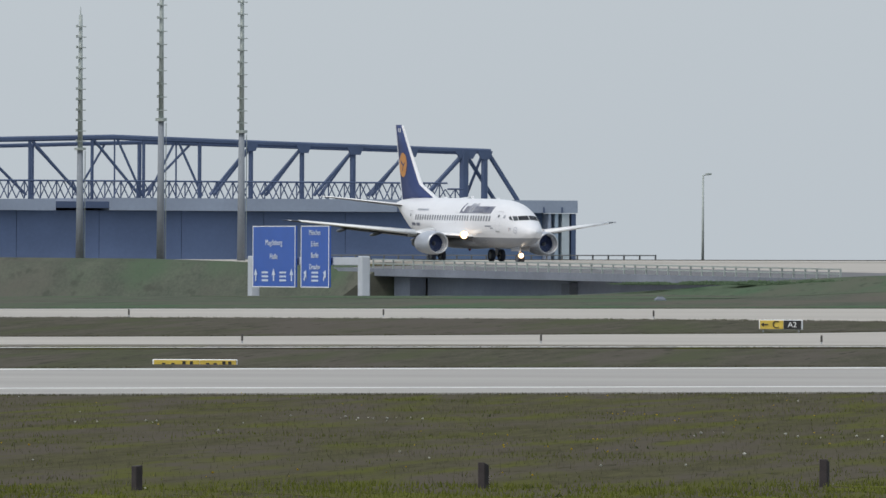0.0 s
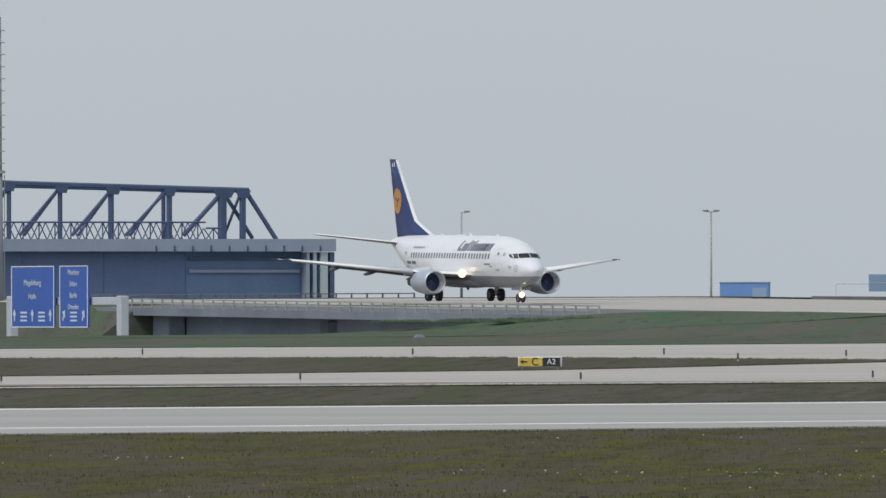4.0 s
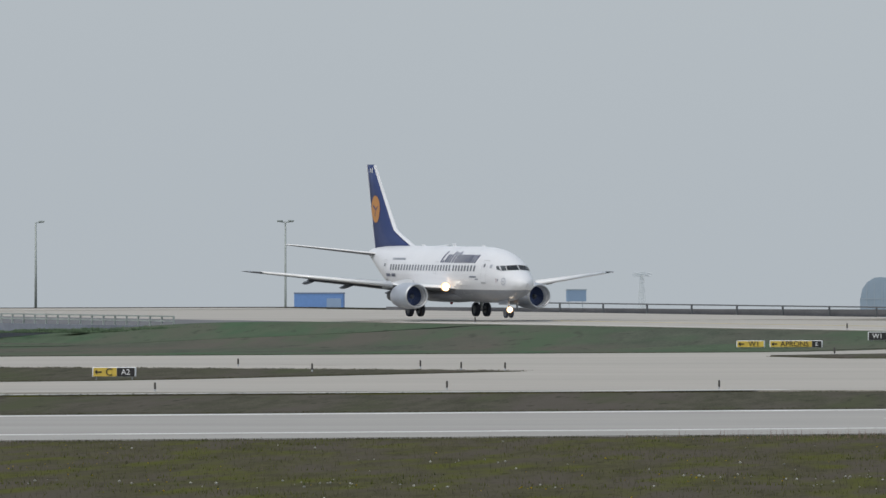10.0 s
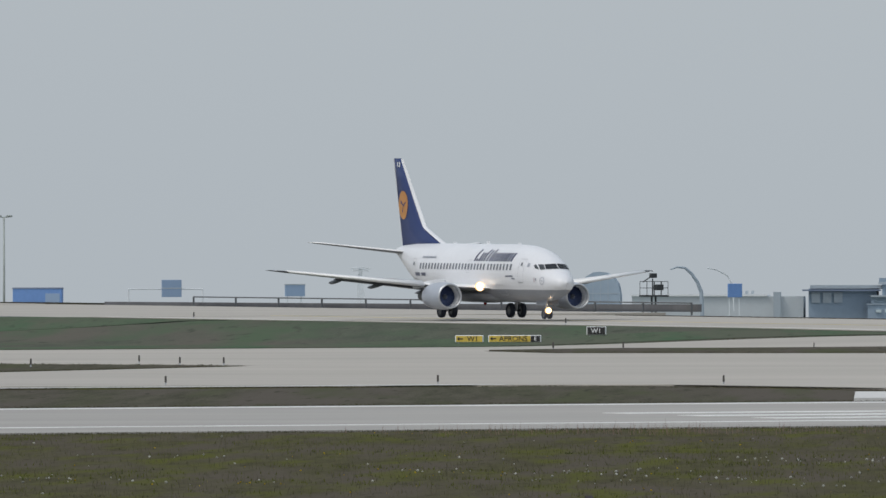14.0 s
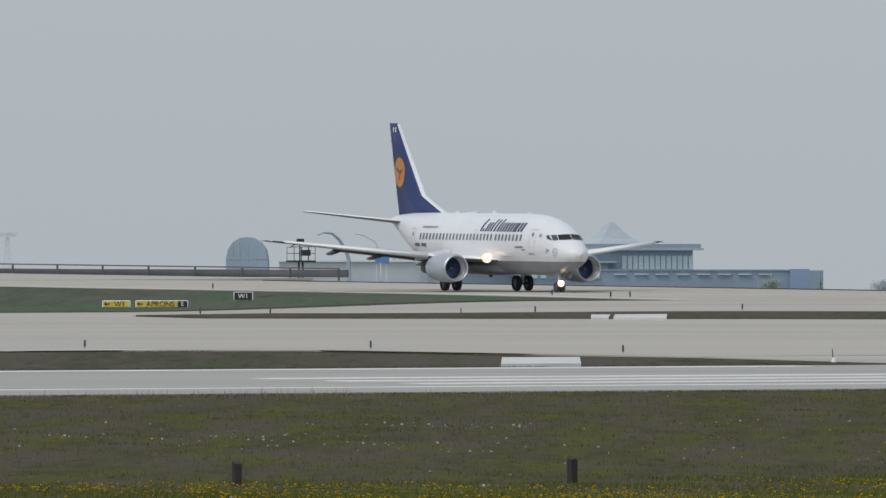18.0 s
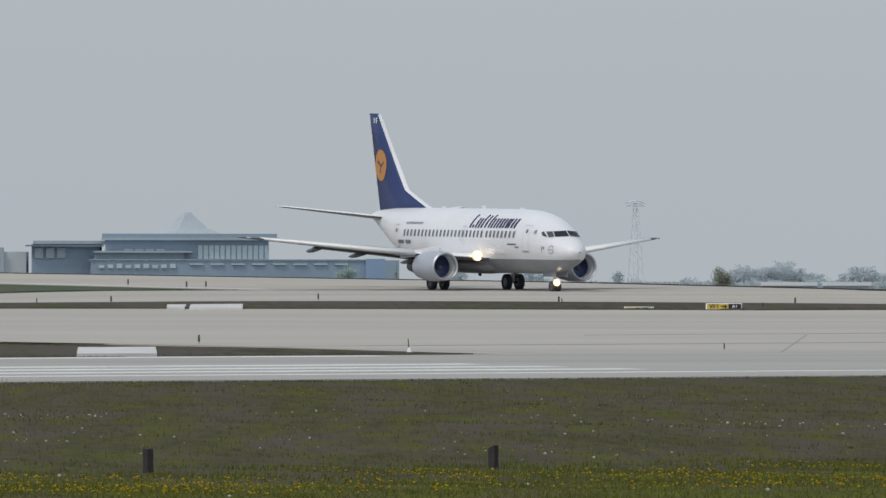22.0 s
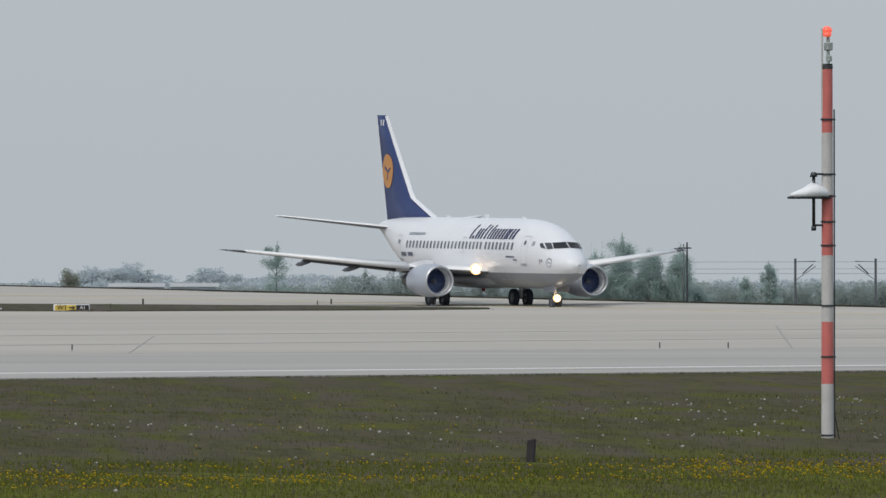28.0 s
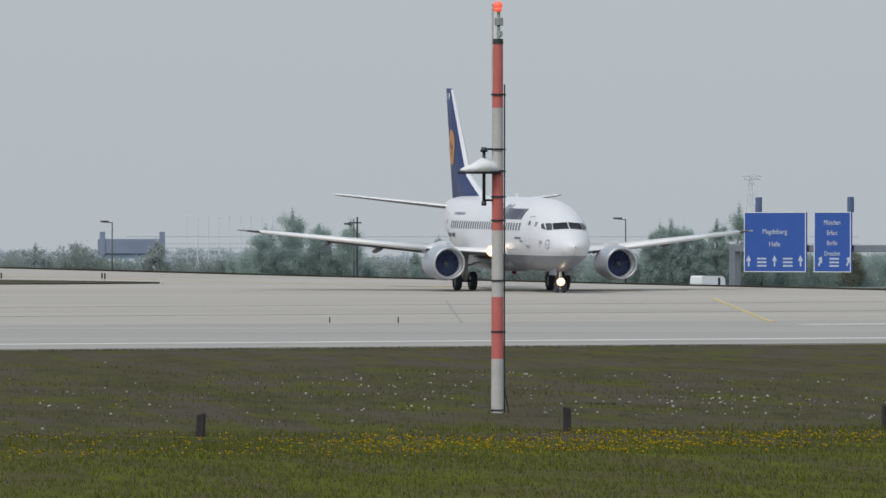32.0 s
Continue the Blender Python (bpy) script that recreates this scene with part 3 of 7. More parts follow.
def foil(x_front, x_back, y, z, thick, k=7):
    """A wing section as a closed ring."""
    up, low = [], []
    for i in range(k + 1):
        f = (1 - math.cos(math.pi * i / k)) / 2
        h = thick * (1.48 * math.sqrt(f) - 0.63 * f - 1.76 * f * f + 1.42 * f ** 3 - 0.51 * f ** 4)
        x = x_front + (x_back - x_front) * f
        up.append(Vector((x, y, z + h)))
        low.append(Vector((x, y, z - 0.75 * h)))
    return up + low[-2:0:-1]


def two_tone(ob):
    """Darker material on the faces that look down."""
    ob.data.materials.append(WING_UNDER)
    for f in ob.data.polygons:
        f.material_index = 1 if f.normal.z < -0.6 else 0
    return ob


def build_airliner():
    plane = holder("airliner", Matrix(), "white twin-jet airliner with navy tail fin and amber disc, taxiing", "airliner")
    # fuselage: white upper skin and grey belly meet at one waterline
    upper, belly = bmesh.new(), bmesh.new()
    xs = [15.1, 15.06, 14.95, 14.8, 14.6, 14.3, 14.0, 13.7, 13.4, 13.1, 12.8, 12.4, 12.0, 11.5, 11.0, 10.3, 9.6, 8.8, 8.0, 6, 4, 2, 0, -2, -4, -5, -6, -7.2, -8.5, -9.8, -11, -12, -13, -13.8, -14.6, -15.2, -15.7]
    up_rings, low_rings = [], []
    for x in [squeeze(q) for q in xs]:
        w, top, bot = hull(x)
        zc, hh = (top + bot) / 2, (top - bot) / 2
        line = 2.02 if x > -4 else 2.02 + (bot - 1.14) * 0.55
        a0 = math.asin(max(-0.9999, min(0.6, (line - zc) / hh)))
        ring = [(a0 + (math.pi - 2 * a0) * i / 28) for i in range(29)]
        up_rings.append([Vector((x, w * math.cos(a), zc + hh * math.sin(a))) for a in ring])
        ring = [(math.pi - a0 + (math.pi + 2 * a0) * i / 14) for i in range(15)]
        low_rings.append([Vector((x, w * math.cos(a), zc + hh * math.sin(a))) for a in ring])
    loft(upper, up_rings, closed=False)
    loft(belly, low_rings, closed=False)
    for bm in (upper, belly):
        bmesh.ops.recalc_face_normals(bm, faces=bm.faces[:])
    fus = part("fuselage", upper, WHITE, plane, "glossy white upper fuselage", True)
    part("belly", belly, GREY_BELLY, plane, "grey painted belly", True)
    bm = bmesh.new()
    loft(bm, [[Vector((x, 0.95 * w * math.cos(a), 1.62 + h * math.sin(a))) for a in (math.pi * i / 8 for i in range(17))] for x, w, h in ((5.4, 0.5, 0.2), (4.2, 1.55, 0.5), (2.0, 2.0, 0.58), (-1.5, 2.0, 0.56), (-3.6, 1.3, 0.4), (-4.6, 0.4, 0.15))])
    part("wing_fairing", bm, GREY_BELLY, plane, "grey wing-to-body fairing", True)
    bm = bmesh.new()
    tube(bm, (-14.6, 0, 4.54), (-14.9, 0, 4.58), 0.19, 0.12, 12)
    part("tail_pipe", bm, DARK_METAL, plane, "dark auxiliary exhaust pipe", True)

    # cabin windows, doors and panels on both sides
    for side in (-1, 1):
        for k in range(22):
            x = -6.5 + 0.523 * k
            bm = bmesh.new()
            patch(bm, rect(x - 0.12, 3.47, x + 0.12, 3.88), 2, 0.018, side)
            part("cabin_window", bm, CABIN_GLASS, fus)
        for k in range(8):
            x = 5.2 + 0.515 * k
            bm = bmesh.new()
            patch(bm, rect(x - 0.12, 3.47, x + 0.12, 3.88), 2, 0.018, side)
            part("cabin_window", bm, CABIN_GLASS, fus)
        for x0, x1, z0, z1 in ((9.95, 10.75, 2.62, 4.25), (-8.3, -7.6, 2.75, 4.2)):
            door = part("cabin_door", frame_lines(bmesh.new(), x0, z0, x1, z1, 0.022, side), SEAM, plane, "white door with a fine grey outline")
            part("door_window", patch(bmesh.new(), rect(x0 + 0.28, z1 - 0.48, x0 + 0.50, z1 - 0.26), 2, 0.03, side), CABIN_GLASS, door)
            part("door_sill", patch(bmesh.new(), rect(x0 + 0.03, z0 - 0.02, x1 - 0.03, z0 + 0.07), 3, 0.026, side), SEAM, door, "grey sill of the door")
        for x0, x1, z0, z1 in ((1.6, 2.1, 3.25, 4.15), (6.2, 7.5, 1.75, 2.45), (-4.9, -3.8, 1.9, 2.5)):
            part("hatch_seam", frame_lines(bmesh.new(), x0, z0, x1, z1, 0.022, side), SEAM, fus)
        for x0, x1, z0, z1 in ((8.1, 9.2, 3.02, 3.11), (9.0, 9.5, 2.86, 2.93), (12.55, 12.66, 2.78, 2.94), (-7.6, -6.6, 3.0, 3.22), (-6.3, -5.5, 3.0, 3.22)):
            part("stencil_bar", patch(bmesh.new(), rect(x0, z0, x1, z1), 2, 0.02, side), STENCIL, fus, "small dark stencil mark")
        part("title_bar", patch(bmesh.new(), rect(-6.6, 4.22, -4.2, 4.36), 5, 0.02, side), EMBLEM, fus, "small grey-blue lettering strip as a plain bar")
        ringed = bmesh.new()
        for k in range(14):
            a, b = 2 * math.pi * k / 14, 2 * math.pi * (k + 1) / 14
            c = lambda r, t: (13.35 + r * math.cos(t), 2.76 + r * math.sin(t))
            patch(ringed, (c(0.21, a), c(0.27, a), c(0.27, b), c(0.21, b)), 1, 0.02, side)
        patch(ringed, rect(13.23, 2.73, 13.47, 2.79), 2, 0.02, side)
        part("emblem_ring", ringed, EMBLEM, fus, "small pale blue ring emblem near the nose")
        part("emblem_ring", patch(bmesh.new(), rect(11.15, 3.72, 11.45, 3.95), 2, 0.02, side), EMBLEM, fus, "small faint emblem behind the cockpit")
        part("stencil_bar", patch(bmesh.new(), rect(12.35, 2.66, 12.43, 2.98), 2, 0.02, side), RED_STENCIL, fus, "small faded red upright mark")
        # the airline's title as plain leaning blocks: start, width and height
        blocks = ((2.50, 0.60, 0.80), (3.28, 0.60, 0.58), (4.06, 0.34, 0.80), (4.56, 0.34, 0.74), (5.06, 0.60, 0.80), (5.84, 0.60, 0.58), (6.62, 0.60, 0.58), (7.40, 0.52, 0.58), (8.10, 0.60, 0.58))
        for k, (x, w, h) in enumerate(blocks):
            x = x if side < 0 else 11.3 - x - w
            slope = 0.24 if side < 0 else -0.24
            def bar(bm, x0, x1, z0, z1):
                patch(bm, ((x0 + slope * z0, 4.06 + z0), (x1 + slope * z0, 4.06 + z0), (x1 + slope * z1, 4.06 + z1), (x0 + slope * z1, 4.06 + z1)), 3, 0.02, side)
            bm = bmesh.new()
            bar(bm, x, x + 0.22, 0, h)
            if w > 0.4:
                bar(bm, x + w - 0.22, x + w, 0, min(h, 0.58) if k else 0.18)
            part("title_bar", bm, TITLE_BLUE, fus, "dark blue leaning block of the airline's title")

    # cockpit glass
    for side in (-1, 1):
        s = side
        part("windscreen", patch(bmesh.new(), ((0.03 * s, 3.60), (0.80 * s, 3.56), (0.75 * s, 3.89), (0.03 * s, 3.94)), 5, 0.03, s, True), GLASS_DARK, fus, "dark flat windscreen pane")
        part("cockpit_window", patch(bmesh.new(), ((0.84 * s, 3.55), (1.08 * s, 3.52), (1.04 * s, 3.88), (0.79 * s, 3.89)), 5, 0.03, s, True), COCKPIT_GLASS, fus, "dark side cockpit pane")
        part("cockpit_window", patch(bmesh.new(), ((12.76, 3.53), (12.22, 3.61), (11.96, 3.81), (12.14, 3.88)), 4, 0.03, s), COCKPIT_GLASS, fus, "dark rear cockpit pane")

    # wings
    for side, name in ((-1, "wing"), (1, "wing")):
        bm = bmesh.new()
        st = ((1.2, 5.3, -2.7, 2.04, 0.56), (1.9, 5.0, -2.7, 2.08, 0.54), (4.83, 2.75, -2.35, 2.26, 0.36), (9.5, 0.05, -3.45, 2.71, 0.24), (13.8, -2.55, -4.45, 3.17, 0.13), (14.3, -2.95, -4.52, 3.23, 0.09), (14.44, -3.35, -4.5, 3.24, 0.04))
        loft(bm, [foil(a, b, side * y, z, t) for y, a, b, z, t in st])
        wing = two_tone(part(name, bm, WING_GREY, plane, "light grey swept wing, darker underneath", True))
        bm = bmesh.new()
        st2 = ((5.4, 2.42, 2.28, 0.30), (9.5, 0.05, 2.71, 0.20), (13.6, -2.42, 3.15, 0.12))
        loft(bm, [[Vector((x0 + 0.05, side * y, z + 0.02)), Vector((x0 - 0.12, side * y, z + t * 0.62)), Vector((x0 - 0.55, side * y, z + t * 1.0 + 0.02)), Vector((x0 - 0.55, side * y, z + t * 0.8)), Vector((x0 - 0.12, side * y, z - t * 0.42))] for y, x0, z, t in st2])
        part("slat", bm, SLAT_WHITE, wing, "white leading-edge slat", True)
        bm = bmesh.new()
        loft(bm, [[Vector((x, side * y, z + 0.04)), Vector((x - c, side * y, z - 0.10)), Vector((x - c, side * y, z - 0.13)), Vector((x, side * y, z - 0.10))] for y, x, c, z in ((2.0, -2.3, 0.75, 1.88), (5.5, -2.3, 0.62, 2.26), (9.6, -3.3, 0.5, 2.70))])
        part("flap", bm, FAIRING_GREY, wing)
        for y, x, z, ln in ((3.4, -1.6, 1.84, 2.5), (6.9, -2.1, 2.20, 2.2), (9.6, -2.9, 2.50, 1.9)):
            bm = bmesh.new()
            loft(bm, [[Vector((x - ln * f, side * y + r * 0.55 * math.cos(a), z - 0.12 * f * ln * 0.6 + r * math.sin(a))) for a in (2 * math.pi * i / 8 for i in range(8))] for f, r in ((-0.3, 0.03), (0.0, 0.09), (0.4, 0.14), (0.7, 0.12), (0.9, 0.02))])
            part("flap_fairing", bm, FAIRING_GREY, wing, "grey pointed flap-track fairing", True)
        tip = ((13.55, -2.36, -4.40, 3.145, 0.15), (13.9, -2.60, -4.46, 3.182, 0.135), (14.32, -2.98, -4.54, 3.232, 0.10), (14.48, -3.36, -4.52, 3.245, 0.05))
        part("wing_tip", loft(bmesh.new(), [foil(a, b, side * y, z, t) for y, a, b, z, t in tip]), TIP_DARK, wing, "dark wing-tip fairing", True)
        bm = bmesh.new()
        bmesh.ops.create_uvsphere(bm, u_segments=8, v_segments=6, radius=0.1, matrix=Matrix.Translation((-3.05, side * 14.4, 3.24)) @ Matrix.Diagonal((1.6, 0.7, 0.7, 1)))
        part("tip_light", bm, CABIN_GLASS, wing, "small wing-tip light")
        bm = bmesh.new()
        tube(bm, (4.74, side * 2.24, 2.2), (4.78, side * 2.24, 2.2), 0.25, 0.25, 18)
        lamp = part("landing_light", bm, LAMP_GLOW, wing, "glaring warm landing light in the wing root")
        # added ring: the lamp's warm glare as a glowing rim
        bm = bmesh.new()
        loft(bm, [[Vector((x, side * 2.24 + r * math.cos(a), 2.2 + r * math.sin(a))) for a in (2 * math.pi * i / 20 for i in range(20))] for x, r in ((4.63, 0.32), (4.82, 0.32), (4.82, 0.30), (4.77, 0.25))], cap=False)
        part("glare_ring", bm, GLARE_GLOW, lamp, "warm glowing ring in place of the lamp's glare")

        # engine
        bm = bmesh.new()
        prof = ((5.52, 0.80), (5.58, 0.86), (5.54, 0.92), (5.3, 0.98), (4.7, 1.04), (3.9, 1.04), (3.1, 0.97), (2.45, 0.86), (2.35, 0.80))
        def ring(x, r, yy=side * 4.83):
            out = []
            for i in range(32):
                a = 2 * math.pi * i / 32
                flat = 0.88 if math.sin(a) < 0 else 0.97
                out.append(Vector((x, yy + 0.94 * r * math.cos(a), 1.50 + r * flat * math.sin(a))))
            return out
        loft(bm, [ring(x, r) for x, r in prof[2:]], cap=False)
        nac = part("engine", bm, NACELLE, plane, "white turbofan nacelle with a blue-black intake", True)
        bm = bmesh.new()
        loft(bm, [ring(x, r) for x, r in ((5.32, 0.775), (5.5, 0.82), (5.57, 0.865), (5.56, 0.91), (5.45, 0.965))], cap=False)
        part("intake_lip", bm, BARE_METAL, nac, "polished metal intake lip", True)
        bm = bmesh.new()
        loft(bm, [ring(x, r) for x, r in ((5.34, 0.78), (5.0, 0.785), (4.5, 0.79))], cap=False)
        part("intake_duct", bm, WING_GREY, nac, "grey intake duct", True)
        bm = bmesh.new()
        tube(bm, (4.46, side * 4.83, 1.50), (4.48, side * 4.83, 1.50), 0.80, 0.80, 24)
        part("fan_disc", bm, FAN_BLUE, nac, "dark blue fan disc")
        blade = mesh_of(box(bmesh.new(), -0.06, -0.08, 0.15, 0.02, 0.08, 0.74), "fan_blade", FAN_BLUE)
        for k in range(24):
            share("fan_blade", blade, nac, Matrix.Translation((4.56, side * 4.83, 1.50)) @ Matrix.Rotation(2 * math.pi * k / 24, 4, "X") @ Matrix.Rotation(0.5, 4, "Z"))
        bm = bmesh.new()
        tube(bm, (4.5, side * 4.83, 1.50), (4.95, side * 4.83, 1.50), 0.24, 0.03, 16)
        part("spinner", bm, FAIRING_GREY, nac, "grey spinner cone", True)
        bm = bmesh.new()
        loft(bm, [ring(x, r) for x, r in ((2.6, 0.62), (1.7, 0.55), (0.7, 0.36))])
        part("exhaust_core", bm, DARK_METAL, nac, "dark metal exhaust nozzle", True)
        bm = bmesh.new()
        loft(bm, [[Vector((x, side * 4.83 + dx, z)) for dx, z in ((-w, z0), (w, z0), (w, z1), (-w, z1))] for x, w, z0, z1 in ((4.7, 0.05, 2.45, 2.66), (3.6, 0.18, 2.3, 2.72), (1.5, 0.2, 2.1, 2.5), (-0.8, 0.06, 2.0, 2.2))])
        part("pylon", bm, WHITE, nac, "white engine pylon")

        # tailplane
        bm = bmesh.new()
        loft(bm, [foil(a, b, side * y, z, t, 5) for y, a, b, z, t in ((0.3, -11.1, -14.8, 4.44, 0.32), (0.9, -11.5, -14.8, 4.50, 0.31), (6.2, -14.25, -15.6, 5.10, 0.16), (6.5, -14.7, -15.6, 5.13, 0.08))])
        two_tone(part("tailplane", bm, WING_GREY, plane, "light grey tailplane, darker underneath", True))

    # fin
    def fin_ring(lead, trail, z, t):
        ln = lead - trail
        return [Vector((lead, 0, z)), Vector((lead - 0.12 * ln, t, z)), Vector((lead - 0.45 * ln, t * 1.1, z)), Vector((trail, 0.015, z)), Vector((trail, -0.015, z)), Vector((lead - 0.45 * ln, -t * 1.1, z)), Vector((lead - 0.12 * ln, -t, z))]
    fin_rows = ((4.92, -5.7, -13.85, 0.28), (5.35, -7.0, -13.95, 0.27), (5.75, -8.2, -14.06, 0.25), (6.2, -9.45, -14.18, 0.23), (6.6, -9.85, -14.28, 0.22), (8.0, -11.08, -14.64, 0.18), (9.5, -12.38, -15.02, 0.14), (11.0, -13.68, -15.40, 0.09))
    bm = bmesh.new()
    loft(bm, [fin_ring(a - 0.26, b + 0.14, z, t) for z, a, b, t in fin_rows])
    fin = part("tail_fin", bm, NAVY, plane, "navy blue tail fin with an amber disc", True)
    bm = bmesh.new()
    loft(bm, [[Vector((a, 0, z)), Vector((a - 0.3, t * 0.8, z)), Vector((a - 0.3, -t * 0.8, z))] for z, a, b, t in fin_rows])
    part("leading_edge", bm, WHITE, fin, "white leading edge")
    bm = bmesh.new()
    loft(bm, [[Vector((b + 0.16, 0.035, z)), Vector((b, 0.012, z)), Vector((b, -0.012, z)), Vector((b + 0.16, -0.035, z))] for z, a, b, t in fin_rows])
    part("trailing_edge", bm, WHITE, fin, "white rudder trailing edge")
    bm = bmesh.new()
    loft(bm, [fin_ring(-13.95, -15.28, 10.99, 0.085), fin_ring(-14.05, -15.28, 11.06, 0.05)])
    part("fin_tip", bm, NAVY, fin, "navy fin tip")
    bm = bmesh.new()
    box(bm, -13.98, -0.2, 5.05, -13.94, 0.2, 5.06)
    for side in (-1, 1):
        c = Vector((-13.35, 0, 7.78))
        bm2 = bmesh.new()
        def on_fin(x, z, out):
            lead, trail, t = (lerp_table([(r[0], r[k]) for r in fin_rows], z) for k in (1, 2, 3))
            lead, trail = lead - 0.26, trail + 0.14
            f = (lead - x) / (lead - trail)
            y = t * min(1.0, f / 0.12) if f < 0.12 else t * (1 + 0.1 * (f - 0.12) / 0.33) if f < 0.45 else 0.015 + (t * 1.1 - 0.015) * (1 - (f - 0.45) / 0.55)
            return Vector((x, side * (y + out), z))
        rim = [bm2.verts.new(on_fin(c.x + 0.98 * math.cos(a), c.z + 1.0 * math.sin(a), 0.03)) for a in (2 * math.pi * i / 32 for i in range(32))]
        inner = [bm2.verts.new(on_fin(c.x + 0.5 * math.cos(a), c.z + 0.5 * math.sin(a), 0.03)) for a in (2 * math.pi * i / 32 for i in range(32))]
        for i in range(32):
            j = (i + 1) % 32
            bm2.faces.new((rim[i], rim[j], inner[j], inner[i]))
        bm2.faces.new(inner)
        bmesh.ops.recalc_face_normals(bm2, faces=bm2.faces[:])
        disc = part("disc", bm2, YELLOW_DISC, fin, "amber round disc on the fin")
        bm3 = bmesh.new()
        for (x0, z0), (x1, z1), w in (((-0.5, 0.25), (0.1, -0.05), 0.10), ((0.1, -0.05), (0.62, 0.22), 0.08), ((-0.12, -0.52), (0.06, 0.02), 0.07)):
            q = Vector((x1 - x0, z1 - z0)).normalized()
            o = Vector((-q.y, q.x)) * w
            bm3.faces.new([bm3.verts.new(on_fin(c.x + px, c.z + pz, 0.045)) for px, pz in ((x0 + o.x, z0 + o.y), (x0 - o.x, z0 - o.y), (x1 - o.x * 0.4, z1 - o.y * 0.4), (x1 + o.x * 0.4, z1 + o.y * 0.4))])
        part("disc_mark", bm3, NAVY, fin, "plain dark strokes on the amber disc")
        bm4 = bmesh.new()
        for k in range(2):
            bm4.faces.new([bm4.verts.new(on_fin(-14.5 + 0.35 * k + px, 10.45 + pz, 0.03)) for px, pz in ((0, 0), (0.16, 0), (0.2, 0.34), (0.02, 0.34))])
        part("fin_mark", bm4, WHITE, fin, "small white mark near the fin's tip")
    bm.free()

    # aerials and beacon
    for x, z0, h in ((1.2, 5.11, 0.22), (6.6, 5.08, 0.14), (-4.5, 5.11, 0.12)):
        bm = bmesh.new()
        loft(bm, [[Vector((x + 0.25 + dx, -0.02, z)), Vector((x + 0.25 + dx, 0.02, z)), Vector((x - 0.25 + dx, 0.02, z)), Vector((x - 0.25 + dx, -0.02, z))] for z, dx in ((z0, 0), (z0 + h, -0.18))])
        part("aerial", bm, WHITE, plane, "small white blade aerial")
    bm = bmesh.new()
    bmesh.ops.create_uvsphere(bm, u_segments=10, v_segments=6, radius=0.12, matrix=Matrix.Translation((0.6, 0, 1.0)))
    part("beacon", bm, RED_GLASS, plane, "red beacon under the belly")

    # landing gear; each wheel turns about its own axle
    wheels = []
    def gear_wheel(x, y, r, w):
        hub = part("wheel", tube(bmesh.new(), (0, -w * 0.36, 0), (0, w * 0.36, 0), r * 0.55, r * 0.55, 20), DULL_RIM, plane, "metal wheel with a black tyre")
        bm = bmesh.new()
        loft(bm, [[Vector((q * math.cos(a), yy, q * math.sin(a))) for a in (2 * math.pi * i / 28 for i in range(28))] for yy, q in ((-w * 0.40, r * 0.56), (-w * 0.5, r * 0.8), (-w * 0.42, r * 0.95), (-w * 0.2, r), (w * 0.2, r), (w * 0.42, r * 0.95), (w * 0.5, r * 0.8), (w * 0.40, r * 0.56))], cap=False)
        part("tyre", bm, RUBBER, hub, "black rubber tyre", True)
        bm = bmesh.new()
        for k in range(5):
            a = 2 * math.pi * k / 5
            tube(bm, (r * 0.34 * math.cos(a), -w * 0.38, r * 0.34 * math.sin(a)), (r * 0.34 * math.cos(a), w * 0.38, r * 0.34 * math.sin(a)), r * 0.09, r * 0.09, 8)
        part("hub_bolt", bm, DARK_METAL, hub, "dark hub bolts")
        hub.matrix_basis = Matrix.Translation((x, y, r))
        wheels.append((hub, x, y, r))
    for side in (-1, 1):
        yy = side * 2.62
        gear_wheel(0, yy - 0.43, 0.51, 0.37)
        gear_wheel(0, yy + 0.43, 0.51, 0.37)
        bm = bmesh.new()
        tube(bm, (0, yy, 0.5), (0.1, yy * 0.98, 2.0), 0.11, 0.14, 12)
        leg = part("main_gear_leg", bm, WING_GREY, plane, "pale main landing gear leg", True)
        bm = bmesh.new()
        tube(bm, (0, yy - 0.5, 0.51), (0, yy + 0.5, 0.51), 0.07, 0.07, 10)
        part("axle", bm, DARK_METAL, leg)
        bm = bmesh.new()
        tube(bm, (0.05, yy, 1.3), (0.1, yy * 0.45, 1.75), 0.06, 0.06, 8)
        part("side_brace", bm, WING_GREY, leg)
        bm = bmesh.new()
        box(bm, -0.45, yy + side * 0.10, 0.95, 0.45, yy + side * 0.14, 1.95, 0.01)
        part("gear_door", bm, GREY_BELLY, leg, "grey gear door")
    gear_wheel(11.08, -0.2, 0.34, 0.20)
    gear_wheel(11.08, 0.2, 0.34, 0.20)
    bm = bmesh.new()
    tube(bm, (11.08, 0, 0.34), (11.0, 0, 1.55), 0.07, 0.1, 12)
    leg = part("nose_gear_leg", bm, WING_GREY, plane, "pale nose gear leg", True)
    bm = bmesh.new()
    tube(bm, (11.08, -0.3, 0.34), (11.08, 0.3, 0.34), 0.05, 0.05, 10)
    part("axle", bm, DARK_METAL, leg)
    bm = bmesh.new()
    tube(bm, (11.12, 0, 0.98), (10.3, 0, 1.5), 0.04, 0.04, 8)
    part("drag_brace", bm, WING_GREY, leg)
    for side in (-1, 1):
        bm = bmesh.new()
        box(bm, 10.3, side * 0.42, 0.95, 12.0, side * 0.45, 1.5, 0.01)
        part("gear_door", bm, GREY_BELLY, leg, "grey nose gear door")
    bm = bmesh.new()
    tube(bm, (11.46, -0.08, 0.60), (11.54, -0.08, 0.60), 0.165, 0.165, 18)
    lamp = part("taxi_light", bm, LAMP_GLOW, leg, "glaring taxi light on the nose gear")
